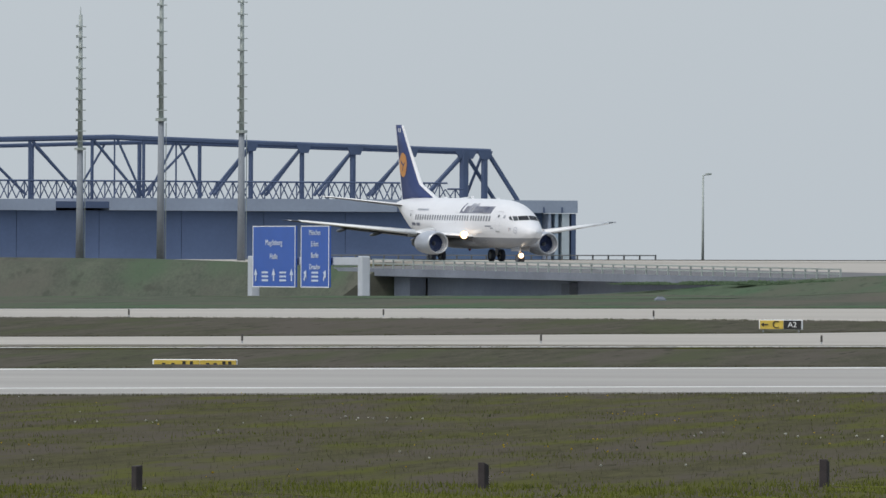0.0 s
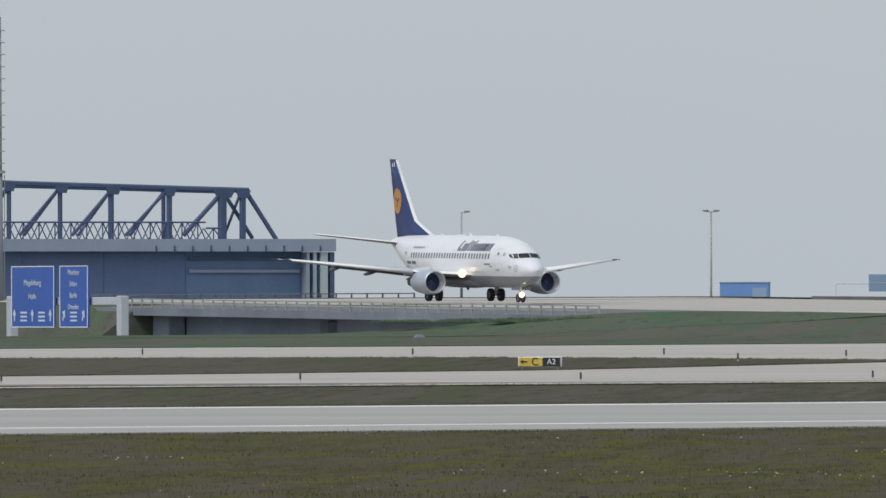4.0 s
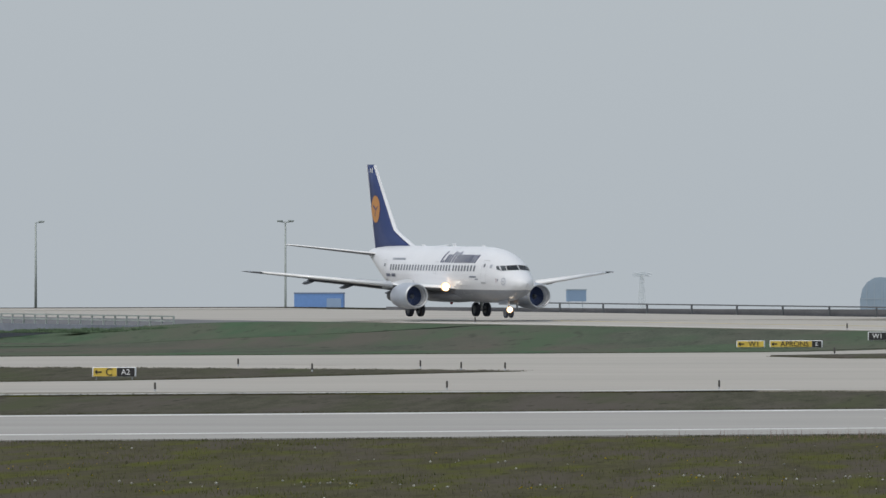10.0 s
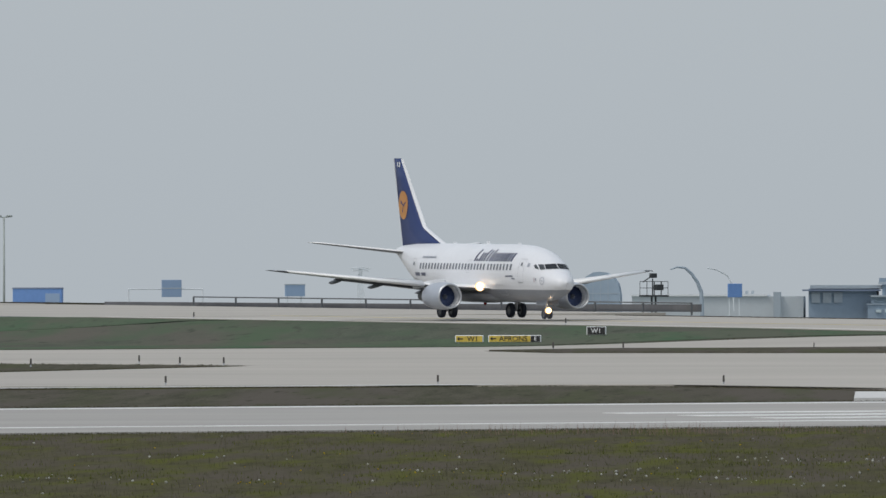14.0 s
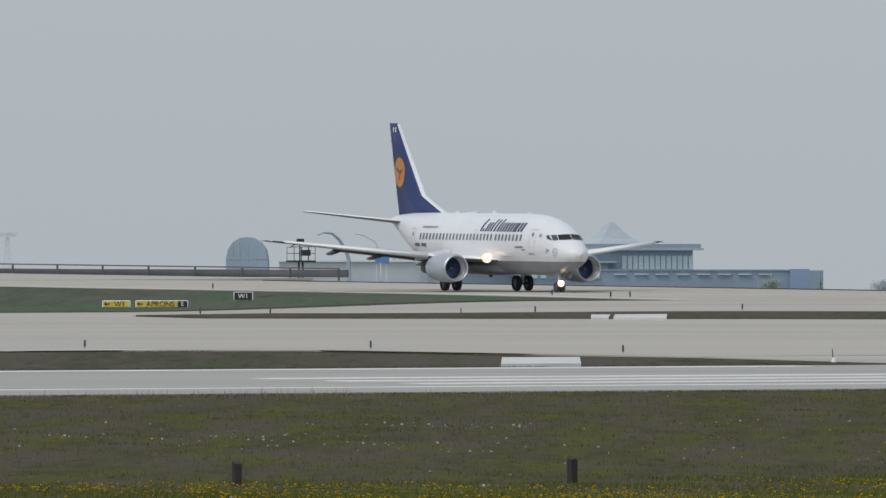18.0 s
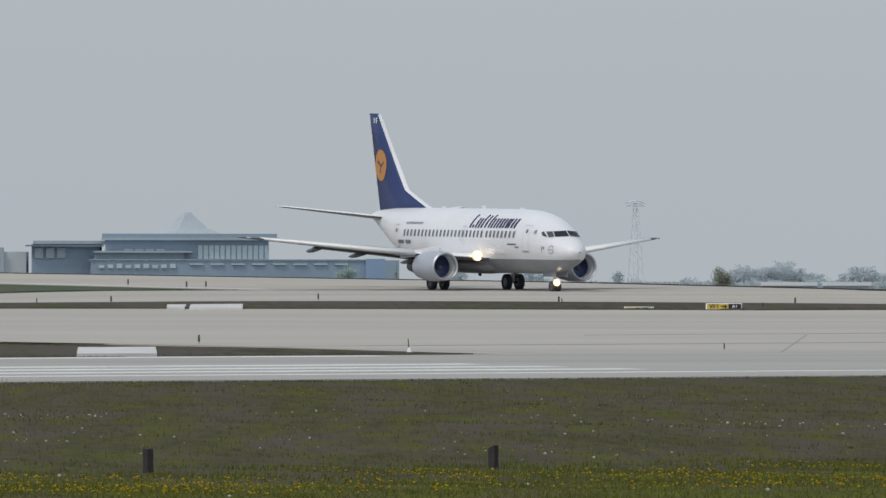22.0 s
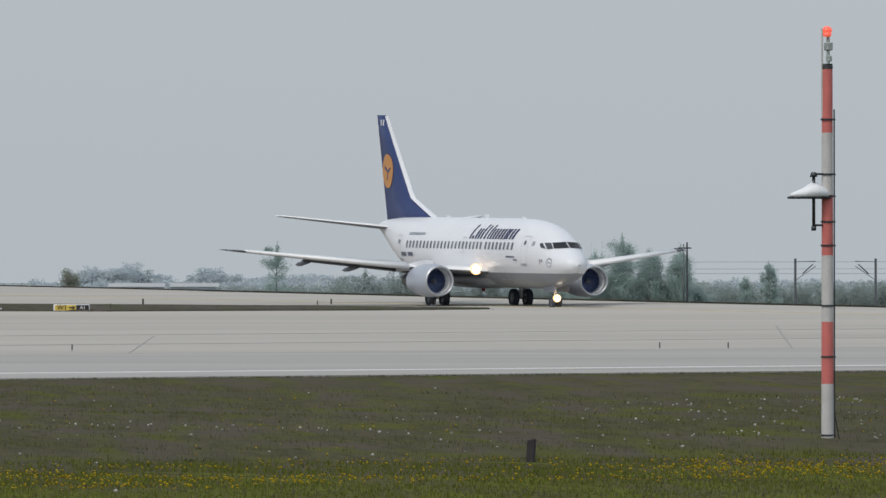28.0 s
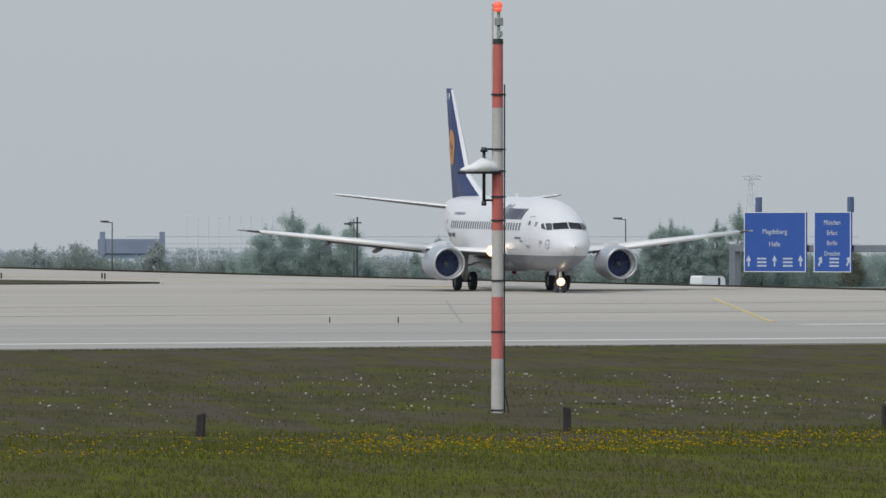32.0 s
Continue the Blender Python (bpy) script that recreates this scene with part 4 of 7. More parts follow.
    # smaller glowing rim for the taxi light's glare
    bm = bmesh.new()
    loft(bm, [[Vector((x, r * math.cos(a) - 0.08, 0.60 + r * math.sin(a))) for a in (2 * math.pi * i / 20 for i in range(20))] for x, r in ((11.41, 0.22), (11.56, 0.22), (11.56, 0.205), (11.53, 0.165))], cap=False)
    part("glare_ring", bm, GLARE_GLOW, lamp, "warm glowing ring in place of the lamp's glare")
    part("lamp_bracket", tube(bmesh.new(), (11.1, 0, 0.85), (11.43, -0.06, 0.62), 0.04, 0.04, 8), DARK_METAL, leg, "dark lamp bracket")
    return plane, wheels


airliner, airliner_wheels = build_airliner()


def taxi(x, y, z, heading):
    return pose(x, y, z + 0.065, 0, 0.57, heading - 90)

# ---- bridge over the motorway cutting ----
def box_sn(bm, s0, n0, z0, s1, n1, z1):
    """A block along the ground's own axes."""
    lo = [bm.verts.new((*xy(s, n), z0)) for s, n in ((s0, n0), (s1, n0), (s1, n1), (s0, n1))]
    hi = [bm.verts.new((*xy(s, n), z1)) for s, n in ((s0, n0), (s1, n0), (s1, n1), (s0, n1))]
    bm.faces.new(lo[::-1])
    bm.faces.new(hi)
    for i in range(4):
        j = (i + 1) % 4
        bm.faces.new((lo[i], lo[j], hi[j], hi[i]))
    return bm


def tube_sn(bm, a, b, r0, r1=None, seg=6):
    return tube(bm, (*xy(a[0], a[1]), a[2]), (*xy(b[0], b[1]), b[2]), r0, r1, seg)


def at_z(s, n, z):
    return Matrix.Translation((*xy(s, n), z)) @ Matrix.Rotation(PHI, 4, "Z")


def tilted(s, n):
    """The deck's surface, which falls to its near edge and rises a little to its far one."""
    return deck_height(410, n) - 0.42 * min(1, max(0, (403 - s) / 16)) + 0.2 * min(1, max(0, (s - 412) / 34))


def build_bridge():
    bridge = holder("taxiway_bridge", Matrix(), "grey concrete taxiway bridge over the motorway cutting", "bridge")
    span = [(1005 + 121 * i / 20) for i in range(21)]
    bm = bmesh.new()
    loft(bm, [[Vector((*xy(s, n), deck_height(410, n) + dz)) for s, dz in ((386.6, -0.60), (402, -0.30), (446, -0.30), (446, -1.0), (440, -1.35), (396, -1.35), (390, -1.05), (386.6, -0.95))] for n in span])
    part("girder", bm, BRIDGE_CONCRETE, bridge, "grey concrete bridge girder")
    sheet("deck", [(387, n) for n in (1004, 1127)], [(445.5, n) for n in (1004, 1127)], CONCRETE, 0.06, 30, 8, level=tilted, parent=bridge, skirt=0.45)
    sheet("shoulder", [(387, n) for n in (1004.5, 1126.5)], [(399, n) for n in (1004.5, 1126.5)], DARK_CONCRETE, 0.075, 30, 4, level=tilted, parent=bridge, skirt=0.1)
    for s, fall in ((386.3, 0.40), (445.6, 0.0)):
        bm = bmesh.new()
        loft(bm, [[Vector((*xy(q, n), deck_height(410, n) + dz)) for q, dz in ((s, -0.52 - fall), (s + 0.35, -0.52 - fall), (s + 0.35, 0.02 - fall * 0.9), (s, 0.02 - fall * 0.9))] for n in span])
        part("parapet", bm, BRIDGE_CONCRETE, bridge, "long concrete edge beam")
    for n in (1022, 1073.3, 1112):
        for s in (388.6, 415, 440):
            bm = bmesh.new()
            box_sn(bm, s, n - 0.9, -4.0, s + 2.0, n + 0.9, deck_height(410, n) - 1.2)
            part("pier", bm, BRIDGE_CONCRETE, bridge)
    # abutments made pale to lighten the opening below the deck
    for n0, n1 in ((1012, 1020), (1121, 1126)):
        bm = bmesh.new()
        box_sn(bm, 387.5, n0, -4.0, 445, n1, deck_height(410, n0) - 1.2)
        part("abutment", bm, PALE_CONCRETE, bridge, "concrete abutment")
    # panels added below the deck: a lit face in place of hazy shade
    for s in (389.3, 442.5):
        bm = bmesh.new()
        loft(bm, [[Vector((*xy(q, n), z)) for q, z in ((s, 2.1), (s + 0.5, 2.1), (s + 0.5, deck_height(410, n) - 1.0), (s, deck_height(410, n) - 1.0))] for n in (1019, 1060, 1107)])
        part("haze_panel", bm, HAZED_GREY, bridge, "blue-grey panel added below the deck, standing for hazy shade")
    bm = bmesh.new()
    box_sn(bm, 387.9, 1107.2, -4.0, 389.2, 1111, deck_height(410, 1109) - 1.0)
    part("bearing_wall", bm, HAZED_GREY, bridge, "grey concrete wall at the deck's end")
    return bridge


def build_railing(name, s, n0, n1, height, gap, label, kick=0.06, rails=(1.0, 0.55), steel=None):
    """Posts and rails along the bridge's edge; each post and rail a part."""
    r = holder(name, Matrix(), label, "railing", "bridge railings")
    count = max(1, round(abs(n1 - n0) / gap))
    post = bmesh.new()
    box(post, -0.06, -0.06, 0, 0.06, 0.06, height)
    steel = steel or RAIL_STEEL
    me = mesh_of(post, "post", steel)
    for k in range(count + 1):
        n = n0 + (n1 - n0) * k / count
        share("post", me, r, at_z(s, n, deck_height(410, n) + kick))
    for f in rails:
        bm = bmesh.new()
        bends = [n for n in [n0] + [q[0] for q in RIDGE if n0 < q[0] < n1] + [n1]]
        loft(bm, [[Vector((*xy(s + dx, n), deck_height(410, n) + kick + f * height + dz)) for dx, dz in ((-0.05, -0.05), (0.05, -0.05), (0.05, 0.05), (-0.05, 0.05))] for n in bends])
        part("rail", bm, steel, r)
    return r


build_bridge()
cone = bmesh.new()
loft(cone, [[Vector((*xy(s, n), z)) for s, z in ((381 - 2 * (n > 1118), 0.5), (386.25, deck_height(410, n) - 0.62), (388.5, deck_height(410, n) - 0.62), (388.5, 0.5))] for n in (1111.2, 1114, 1118, 1122, 1127)])
tagged(part("grass_cone", cone, TURF_GREEN), "mottled grass earth slope at the bridge's end", "grass bank", "", "structure")
build_railing("bridge_railing", 386.5, 1009.0, 1112, 0.74, 2.4, "pale steel post railing on the bridge's near edge", -0.37)
build_railing("bridge_railing", 445.8, 1000, 1097, 0.88, 9.0, "dark steel railing on the bridge's far edge", 0.1, (1.0,), DARK_STEEL)
wall = bmesh.new()
loft(wall, [[Vector((*xy(s, n), z)) for s, z in ((446.3, z0 - 0.28), (446.3, z0 + 0.27), (446.6, z0 + 0.27), (446.6, z0 - 0.28))] for n, z0 in ((1000, 4.90), (1050, 5.0), (1117.3, 5.26))])
tagged(part("guard_wall", wall, DARK_CONCRETE), "low dark concrete guard wall along the taxiway", "low wall", "", "structure")
sheet("grass_verge", ((445.5, 1119), (445.5, 1320)), ((449, 1119), (449, 1320)), TURF_DARK, 0.36, 40, 2, level=lambda s, n: deck_height(410, n), label="dark rough grass verge beyond the bridge", category="grass strip", skirt=0.9)
berm = bmesh.new()
loft(berm, [[Vector((*xy(s, n), z)) for n, z in ((1122, 4.6), (1127, 5.0), (1131, 4.95 + 0.43 * f), (1138, 4.95 + 0.43 * f), (1150, 4.9), (1150, 4.5))] for s, f in ((200, 1), (300, 1.1), (340, 0.9), (362, 1.05), (374, 0.95), (381, 0.55), (387, 0.0))])
tagged(part("grass_berm", berm, TURF_GREEN), "low mottled grass berm before the hangar", "grass bank", "", "structure")
at_stone = holder("drain_head", at_z(344.9, 934, ground_height(344.9, 934) - 0.12), "small pale concrete drain head in the grass bank", "drain head")
part("headwall", loft(bmesh.new(), [[Vector((x * f, y * f, z)) for x, y in ((-0.5, -0.3), (0.5, -0.3), (0.5, 0.3), (-0.5, 0.3))] for z, f in ((-0.2, 0.8), (0.25, 0.7), (0.42, 0.35))]), BRIDGE_CONCRETE, at_stone)
build_railing("bridge_railing", 446.0, 1209, 1300, 0.78, 4.0, "dark steel railing beyond the bridge", 0.0, (0.92,), DARK_STEEL)
# carriageways kept pale to throw light up under the bridge
sheet("motorway", ((-700, 1034), (1500, 1034)), ((-700, 1052), (1500, 1052)), CONCRETE, 0.08, 60, 2, label="pale concrete motorway carriageway in the cutting", category="motorway")
sheet("motorway", ((-700, 1056), (1500, 1056)), ((-700, 1074), (1500, 1074)), CONCRETE, 0.08, 60, 2, label="pale concrete motorway carriageway in the cutting", category="motorway")
sheet("rail_bed", ((-700, 1084), (1500, 1084)), ((-700, 1097), (1500, 1097)), BRIDGE_CONCRETE, 0.15, 60, 2, label="ballasted railway bed in the cutting", category="railway")
sheet("cutting_slope", ((-500, 1096), (388.5, 1096)), ((-500, 1130), (388.5, 1130)), TURF_GREEN, 0.12, 120, 14, label="mottled green and brown grass slope beyond the cutting", category="grass bank")
# pale slopes added as reflectors for the dark opening
sheet("bounce_paving", ((388, 1097), (445, 1097)), ((388, 1121), (445, 1121)), PALE_CONCRETE, 0.12, 16, 12, label="pale paving added to lighten the dark below the bridge", category="slope paving")
sheet("bounce_paving", ((388, 1007), (445, 1007)), ((388, 1026), (445, 1026)), PALE_CONCRETE, 0.12, 16, 12, label="pale paving added to lighten the dark below the bridge", category="slope paving")
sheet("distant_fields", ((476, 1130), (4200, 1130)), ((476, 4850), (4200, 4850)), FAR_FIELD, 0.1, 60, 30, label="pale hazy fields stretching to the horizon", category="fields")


# ---- writing ----
def lettering(words, size, material, parent, m, name="lettering"):
    cu = bpy.data.curves.new(name, "FONT")
    cu.body, cu.size, cu.extrude = words, size, 0.01
    cu.align_x, cu.align_y = "CENTER", "CENTER"
    tmp = bpy.data.objects.new(name, cu)
    scene.collection.objects.link(tmp)
    me = bpy.data.meshes.new_from_object(tmp.evaluated_get(bpy.context.evaluated_depsgraph_get()))
    bpy.data.objects.remove(tmp)
    me.materials.clear()
    me.materials.append(material)
    ob = new(name, me)
    ob.parent, ob.matrix_basis = parent, m
    return ob


FACE = Matrix.Rotation(math.pi / 2, 4, "X")  # text that stands upright and faces -y


# ---- motorway gantries: local x across the road, facing -y ----
def build_gantry(m, label, tall_posts):
    g = holder("sign_gantry", m, label, "sign gantry", "motorway sign gantries")
    top = 9.32 if tall_posts else 8.95
    bm = bmesh.new()
    box(bm, -11.0 - tall_posts, 0.35, 6.0, 15.4, 0.95, 6.6, 0.05)
    part("beam", bm, GANTRY_GREY if tall_posts else FASCIA, g, "box beam")
    for x in (-10.6 - 0.9 * tall_posts, 15.0):
        bm = bmesh.new()
        box(bm, x - 0.45, 0.3, 0, x + 0.45, 1.0, 6.7, 0.08)
        part("post", bm, GANTRY_GREY if tall_posts else FASCIA, g, "square post")
    for x0, x1, words, arrows in ((-8.9, 1.1, ("Magdeburg", "Halle"), (-8.1, -3.9, 0.3)), (2.4, 8.9 - 0.6 * tall_posts, ("M\u00fcnchen", "Erfurt", "Berlin", "Dresden"), (3.4, 7.9))):
        bm = bmesh.new()
        box(bm, x0, 0, 4.35, x1, 0.16, top, 0.03)
        panel = part("sign_panel", bm, SIGN_BLUE, g, "blue motorway direction sign")
        bm = bmesh.new()
        for q in ((x0 - 0.02, 4.33, x1 + 0.02, 4.39), (x0 - 0.02, top - 0.04, x1 + 0.02, top + 0.02)):
            box(bm, q[0], -0.02, q[1], q[2], 0.0, q[3])
        for q in (x0, x1 - 0.11):
            box(bm, q, -0.018, 4.42, q + 0.11, 0.0, top - 0.06)
        part("border", bm, SIGN_WHITE, panel, "white border of the sign")
        cx = (x0 + x1) / 2
        for k, w in enumerate(words):
            z = (7.7 if len(words) == 2 else 8.45) - k * (1.05 if len(words) == 2 else 0.86)
            lettering(w, 0.60 if len(words) == 2 else 0.58, SIGN_LETTER, panel, Matrix.Translation((cx, -0.03, z)) @ FACE @ Matrix.Diagonal((1.5 if len(words) == 2 else 1.25, 1, 1, 1)))
        for k, x in enumerate(arrows):
            bm = bmesh.new()
            t = Matrix.Translation((x, -0.02, 5.15)) @ Matrix.Rotation(0.6 if len(words) > 2 else 0.0, 4, "Y")
            box(bm, -0.12, -0.02, -0.35, 0.12, 0.0, 0.15, 0, t)
            vs = [bm.verts.new(t @ Vector(p)) for p in ((-0.42, -0.02, 0.1), (0.42, -0.02, 0.1), (0, -0.02, 0.6))]
            bm.faces.new(vs)
            part("arrow", bm, SIGN_LETTER, panel, "white arrow")
        for a, b in zip(arrows, arrows[1:]):
            c = (a + b) / 2
            bm = bmesh.new()
            for z in (4.85, 5.15, 5.45):
                box(bm, c - 0.75, -0.02, z - 0.07, c + 0.75, 0.0, z + 0.07)
            part("distance_bar", bm, SIGN_LETTER, panel, "unreadable white lines as plain bars")
    if tall_posts:
        for x in (-7.2, 7.6):
            bm = bmesh.new()
            box(bm, x - 0.26, 0.2, 9.3, x + 0.26, 0.6, 10.6, 0.04)
            part("hanger_post", bm, HANGAR_BLUE, g, "dark upright above the sign")
    return g


TURN = Matrix.Rotation(PHI - math.pi / 2, 4, "Z")  # local x across the motorway, so that signs face back along it
for s, n, z, tall in ((363.7, 1065.4, -1.15, False), (645.0, 1065.4, -2.10, True)):
    build_gantry(Matrix.Translation((*xy(s, n), z)) @ TURN, ("grey motorway gantry with two blue direction signs and dark uprights" if tall else "pale motorway gantry with two blue direction signs, sunk behind the bank"), tall)


# ---- masts, lamps, poles ----
def build_tall_mast(s, n, top, label):
    z0 = ground_height(s, n)
    h = top - z0
    mast = holder("light_mast", at_z(s, n, z0), label, "mast", "tall slender masts")
    bm = bmesh.new()
    tube(bm, (0, 0, 0), (0, 0, h * 0.46), 0.36, 0.25, 12)
    part("lower_shaft", bm, MAST_GREY, mast, "pale tapered concrete shaft", True)
    bm = bmesh.new()
    tube(bm, (0, 0, h * 0.46), (0, 0, h), 0.22, 0.15, 10)
    part("upper_shaft", bm, RAIL_STEEL, mast, "darker steel upper shaft", True)
    bm = bmesh.new()
    tube(bm, (0, 0, h * 0.455), (0, 0, h * 0.465), 0.5, 0.5, 12)
    part("collar", bm, RAIL_STEEL, mast)
    rung = bmesh.new()
    box(rung, -0.42, -0.04, -0.04, 0.42, 0.04, 0.04)
    box(rung, -0.44, -0.10, -0.06, -0.32, 0.1, 0.16)
    me = mesh_of(rung, "rung", RAIL_STEEL)
    for k in range(12):
        share("rung", me, mast, Matrix.Translation((0, -0.2, h * (0.49 + 0.042 * k))))
    bm = bmesh.new()
    tube(bm, (0.45, 0, 0), (0.45, 0, h * 0.45), 0.035, 0.035, 6)
    part("cable_run", bm, RAIL_STEEL, mast)
    bm = bmesh.new()
    tube(bm, (0, 0, h), (0, 0, h + 0.7), 0.05, 0.02, 6)
    part("finial", bm, RAIL_STEEL, mast)


build_tall_mast(390.8, 1200, 26.0, "tall slender grey mast with rungs before the hangar")
build_tall_mast(398.0, 1200, 31.5, "tall slender grey mast with rungs before the hangar")
build_tall_mast(405.2, 1200, 29.4, "tall slender grey mast with rungs before the hangar")


def build_lamp(s, n, top, arms, label, reach=0.65, thick=0.09, steel=None, spur=0.0):
    z0 = ground_height(s, n)
    lamp = holder("street_lamp", at_z(s, n, z0), label, "street lamp", "street lamps")
    h = top - z0
    steel = steel or RAIL_STEEL
    part("pole", tube(bmesh.new(), (0, 0, 0), (0, 0, h + spur), thick, thick * 0.6, 8), steel, lamp, "", True)
    for a in arms:
        bm = bmesh.new()
        tube(bm, (0, 0, h - 0.05), (a * reach, 0, h + 0.02), 0.04, 0.035, 6)
        arm = part("arm", bm, steel, lamp)
        bm = bmesh.new()
        box(bm, min(a * reach * 0.35, a * reach), -0.14, h - 0.02, max(a * reach * 0.35, a * reach), 0.14, h + 0.14, 0.03)
        part("lamp_head", bm, steel, arm, "flat lamp head")


build_lamp(447.0, 1200, 12.85, (1,), "tall grey street lamp with one head", 0.75, 0.13)
build_lamp(470.0, 1200, 12.95, (-1, 1), "tall grey street lamp with two heads", 0.75, 0.13)
build_lamp(660.4, 1120, 6.75, (-1,), "grey street lamp with one arm among trees", 1.2, 0.09, DARK_STEEL)
build_lamp(609.5, 1120, 6.4, (-1,), "grey street lamp with one arm among trees", 1.1, 0.09, DARK_STEEL)
build_lamp(633.2, 1120, 6.24, (-1,), "grey street lamp with one arm below its pole top", 0.9, 0.09, DARK_STEEL, 0.5)


def build_glide_mast():
    s, n = 204.66, 354.0
    z0 = ground_height(s, n)
    mast = holder("antenna_mast", at_z(s, n, z0), "red and white banded antenna mast with a red lamp", "mast")
    zz = [z - z0 for z in (z0, 1.27, 2.97, 4.79, 6.45, 8.15, 9.90)]
    for k, (a, b) in enumerate(zip(zz, zz[1:])):
        bm = bmesh.new()
        tube(bm, (0, 0, a), (0, 0, b), 0.172 - 0.004 * k, 0.168 - 0.004 * k, 20, False)
        part("band", bm, MAST_RED if k % 2 else MAST_WHITE, mast, "red painted band" if k % 2 else "white painted band", True)
    for k, z in enumerate((0.05, 2.2, 3.6, 5.25, 5.9, 6.6, 7.2, 8.7)):
        bm = bmesh.new()
        tube(bm, (0, 0, z), (0, 0, z + 0.05), 0.185, 0.185, 20)
        tube(bm, (0.18, 0, z + 0.02), (0.26, 0, z + 0.02), 0.02, 0.02, 6)
        part("clamp", bm, DARK_METAL, mast)
    top = zz[-1]
    bm = bmesh.new()
    tube(bm, (0, 0, top), (0, 0, top + 0.14), 0.16, 0.15, 16)
    part("cap", bm, DARK_METAL, mast, "dark mast cap")
    bm = bmesh.new()
    tube(bm, (0.03, 0, top + 0.14), (0.03, 0, top + 0.92), 0.05, 0.045, 10)
    box(bm, -0.05, -0.1, top + 0.50, 0.13, 0.1, top + 0.72, 0.02)
    box(bm, 0.0, -0.08, top + 0.2, 0.12, 0.08, top + 0.36, 0.02)
    part("lamp_bracket", bm, RAIL_STEEL, mast)
    bm = bmesh.new()
    tube(bm, (-0.15, 0.02, top - 1.3), (-0.15, 0.02, top + 1.1), 0.028, 0.028, 8)
    part("lightning_rod", bm, MAST_WHITE, mast, "thin white rod")
    bm = bmesh.new()
    bmesh.ops.create_uvsphere(bm, u_segments=14, v_segments=8, radius=0.14, matrix=Matrix.Translation((0.0, 0, top + 1.06)) @ Matrix.Diagonal((1, 1, 0.8, 1)))
    tube(bm, (0, 0, top + 0.88), (0, 0, top + 0.99), 0.1, 0.13, 12)
    part("obstruction_lamp", bm, RED_LAMP, mast, "red obstruction lamp", True)
    bm = bmesh.new()
    tube(bm, (-0.43, 0, 5.75), (-0.43, 0, 7.25), 0.045, 0.045, 10)
    tube(bm, (-0.43, 0, 7.15), (-0.43, 0, 7.28), 0.11, 0.07, 10)
    tube(bm, (-0.43, 0, 5.68), (-0.43, 0, 5.8), 0.07, 0.07, 10)
    for z in (5.83, 7.33 - 0.1):
        tube(bm, (-0.43, 0, z), (0, 0, z), 0.03, 0.03, 6)
    arm = part("antenna_rod", bm, DARK_METAL, mast, "dark upright side rod", True)
    bm = bmesh.new()
    prof = ((-1.16, 0.04, 0.02), (-1.10, 0.12, 0.06), (-0.8, 0.26, 0.17), (-0.5, 0.3, 0.34), (-0.36, 0.3, 0.34), (-0.12, 0.25, 0.22), (0.02, 0.12, 0.12))
    loft(bm, [[Vector((x, -w, 6.62)), Vector((x, -w * 0.7, 6.66 + 0.6 * h)), Vector((x, 0, 6.66 + h)), Vector((x, w * 0.7, 6.66 + 0.6 * h)), Vector((x, w, 6.62))] for x, w, h in prof])
    part("antenna_shell", bm, SIGN_WHITE, arm, "white peaked antenna housing", True)
    bm = bmesh.new()
    box(bm, -1.14, -0.24, 6.55, 0.0, 0.24, 6.615, 0.02)
    part("antenna_base", bm, DARK_METAL, arm)
    bm = bmesh.new()
    tube(bm, (0.19, -0.05, 0), (0.19, -0.05, 9.0), 0.02, 0.02, 6)
    tube(bm, (0.19, -0.05, 0.7), (0.33, -0.05, 0.0), 0.02, 0.02, 6)
    part("cable", bm, DARK_METAL, mast, "dark cable down the mast")


build_glide_mast()

# ---- wooden posts in the grass ----
posts = []
for k, (ds, tilt, h, white) in enumerate(((97.3, 1, 0.57, 0), (105.6, 0, 0.57, 0), (113.9, 0, 0.57, 1), (122.2, 1, 0.57, 0), (131.0, -1, 0.58, 0), (140.05, 2, 0.56, 0), (148.7, 0, 0.6, 0), (157.8, 1, 0.55, 0), (176.6, -3, 0.52, 0), (187.0, 0, 0.58, 0), (196.3, 0, 0.58, 0))):
    bm = bmesh.new()
    box(bm, -0.095, -0.095, -0.2, 0.095, 0.095, h, 0.015)
    for v in bm.verts:
        if v.co.z > 0.4:
            v.co.z += 0.05 * math.sin(9 * v.co.x + 5 * k) + 0.02
    m = Matrix.Translation(at(ds, 320)) @ Matrix.Rotation(PHI + 0.3 * k, 4, "Z") @ Matrix.Rotation(radians(tilt), 4, "Y")
    ob = holder("fence_post", m, "short weathered dark wooden post in the grass", "post", "row of short posts")
    part("stake", bm, WOOD_POST, ob)
    if white:
        bm = bmesh.new()
        box(bm, 0.10, -0.06, 0.0, 0.13, 0.02, 0.3)
        part("tag", bm, SIGN_WHITE, ob, "small white strip")

# ---- reflecting edge markers ----
def build_marker():
    mk = holder("edge_marker", Matrix(), "small black reflecting edge marker on a stalk", "edge marker", "taxiway edge markers")
    bm = bmesh.new()
    tube(bm, (0, 0, 0), (0, 0, 0.1), 0.05, 0.04, 8)
    part("base", bm, STEEL, mk, "grey foot")
    bm = bmesh.new()
    loft(bm, [[Vector((w * math.cos(a), w * math.sin(a), z)) for a in (2 * math.pi * i / 8 for i in range(8))] for z, w in ((0.10, 0.04), (0.15, 0.055), (0.40, 0.05), (0.43, 0.03))])
    part("head", bm, MARKER_DARK, mk, "black marker head")
    return mk


marker = build_marker()
first = True
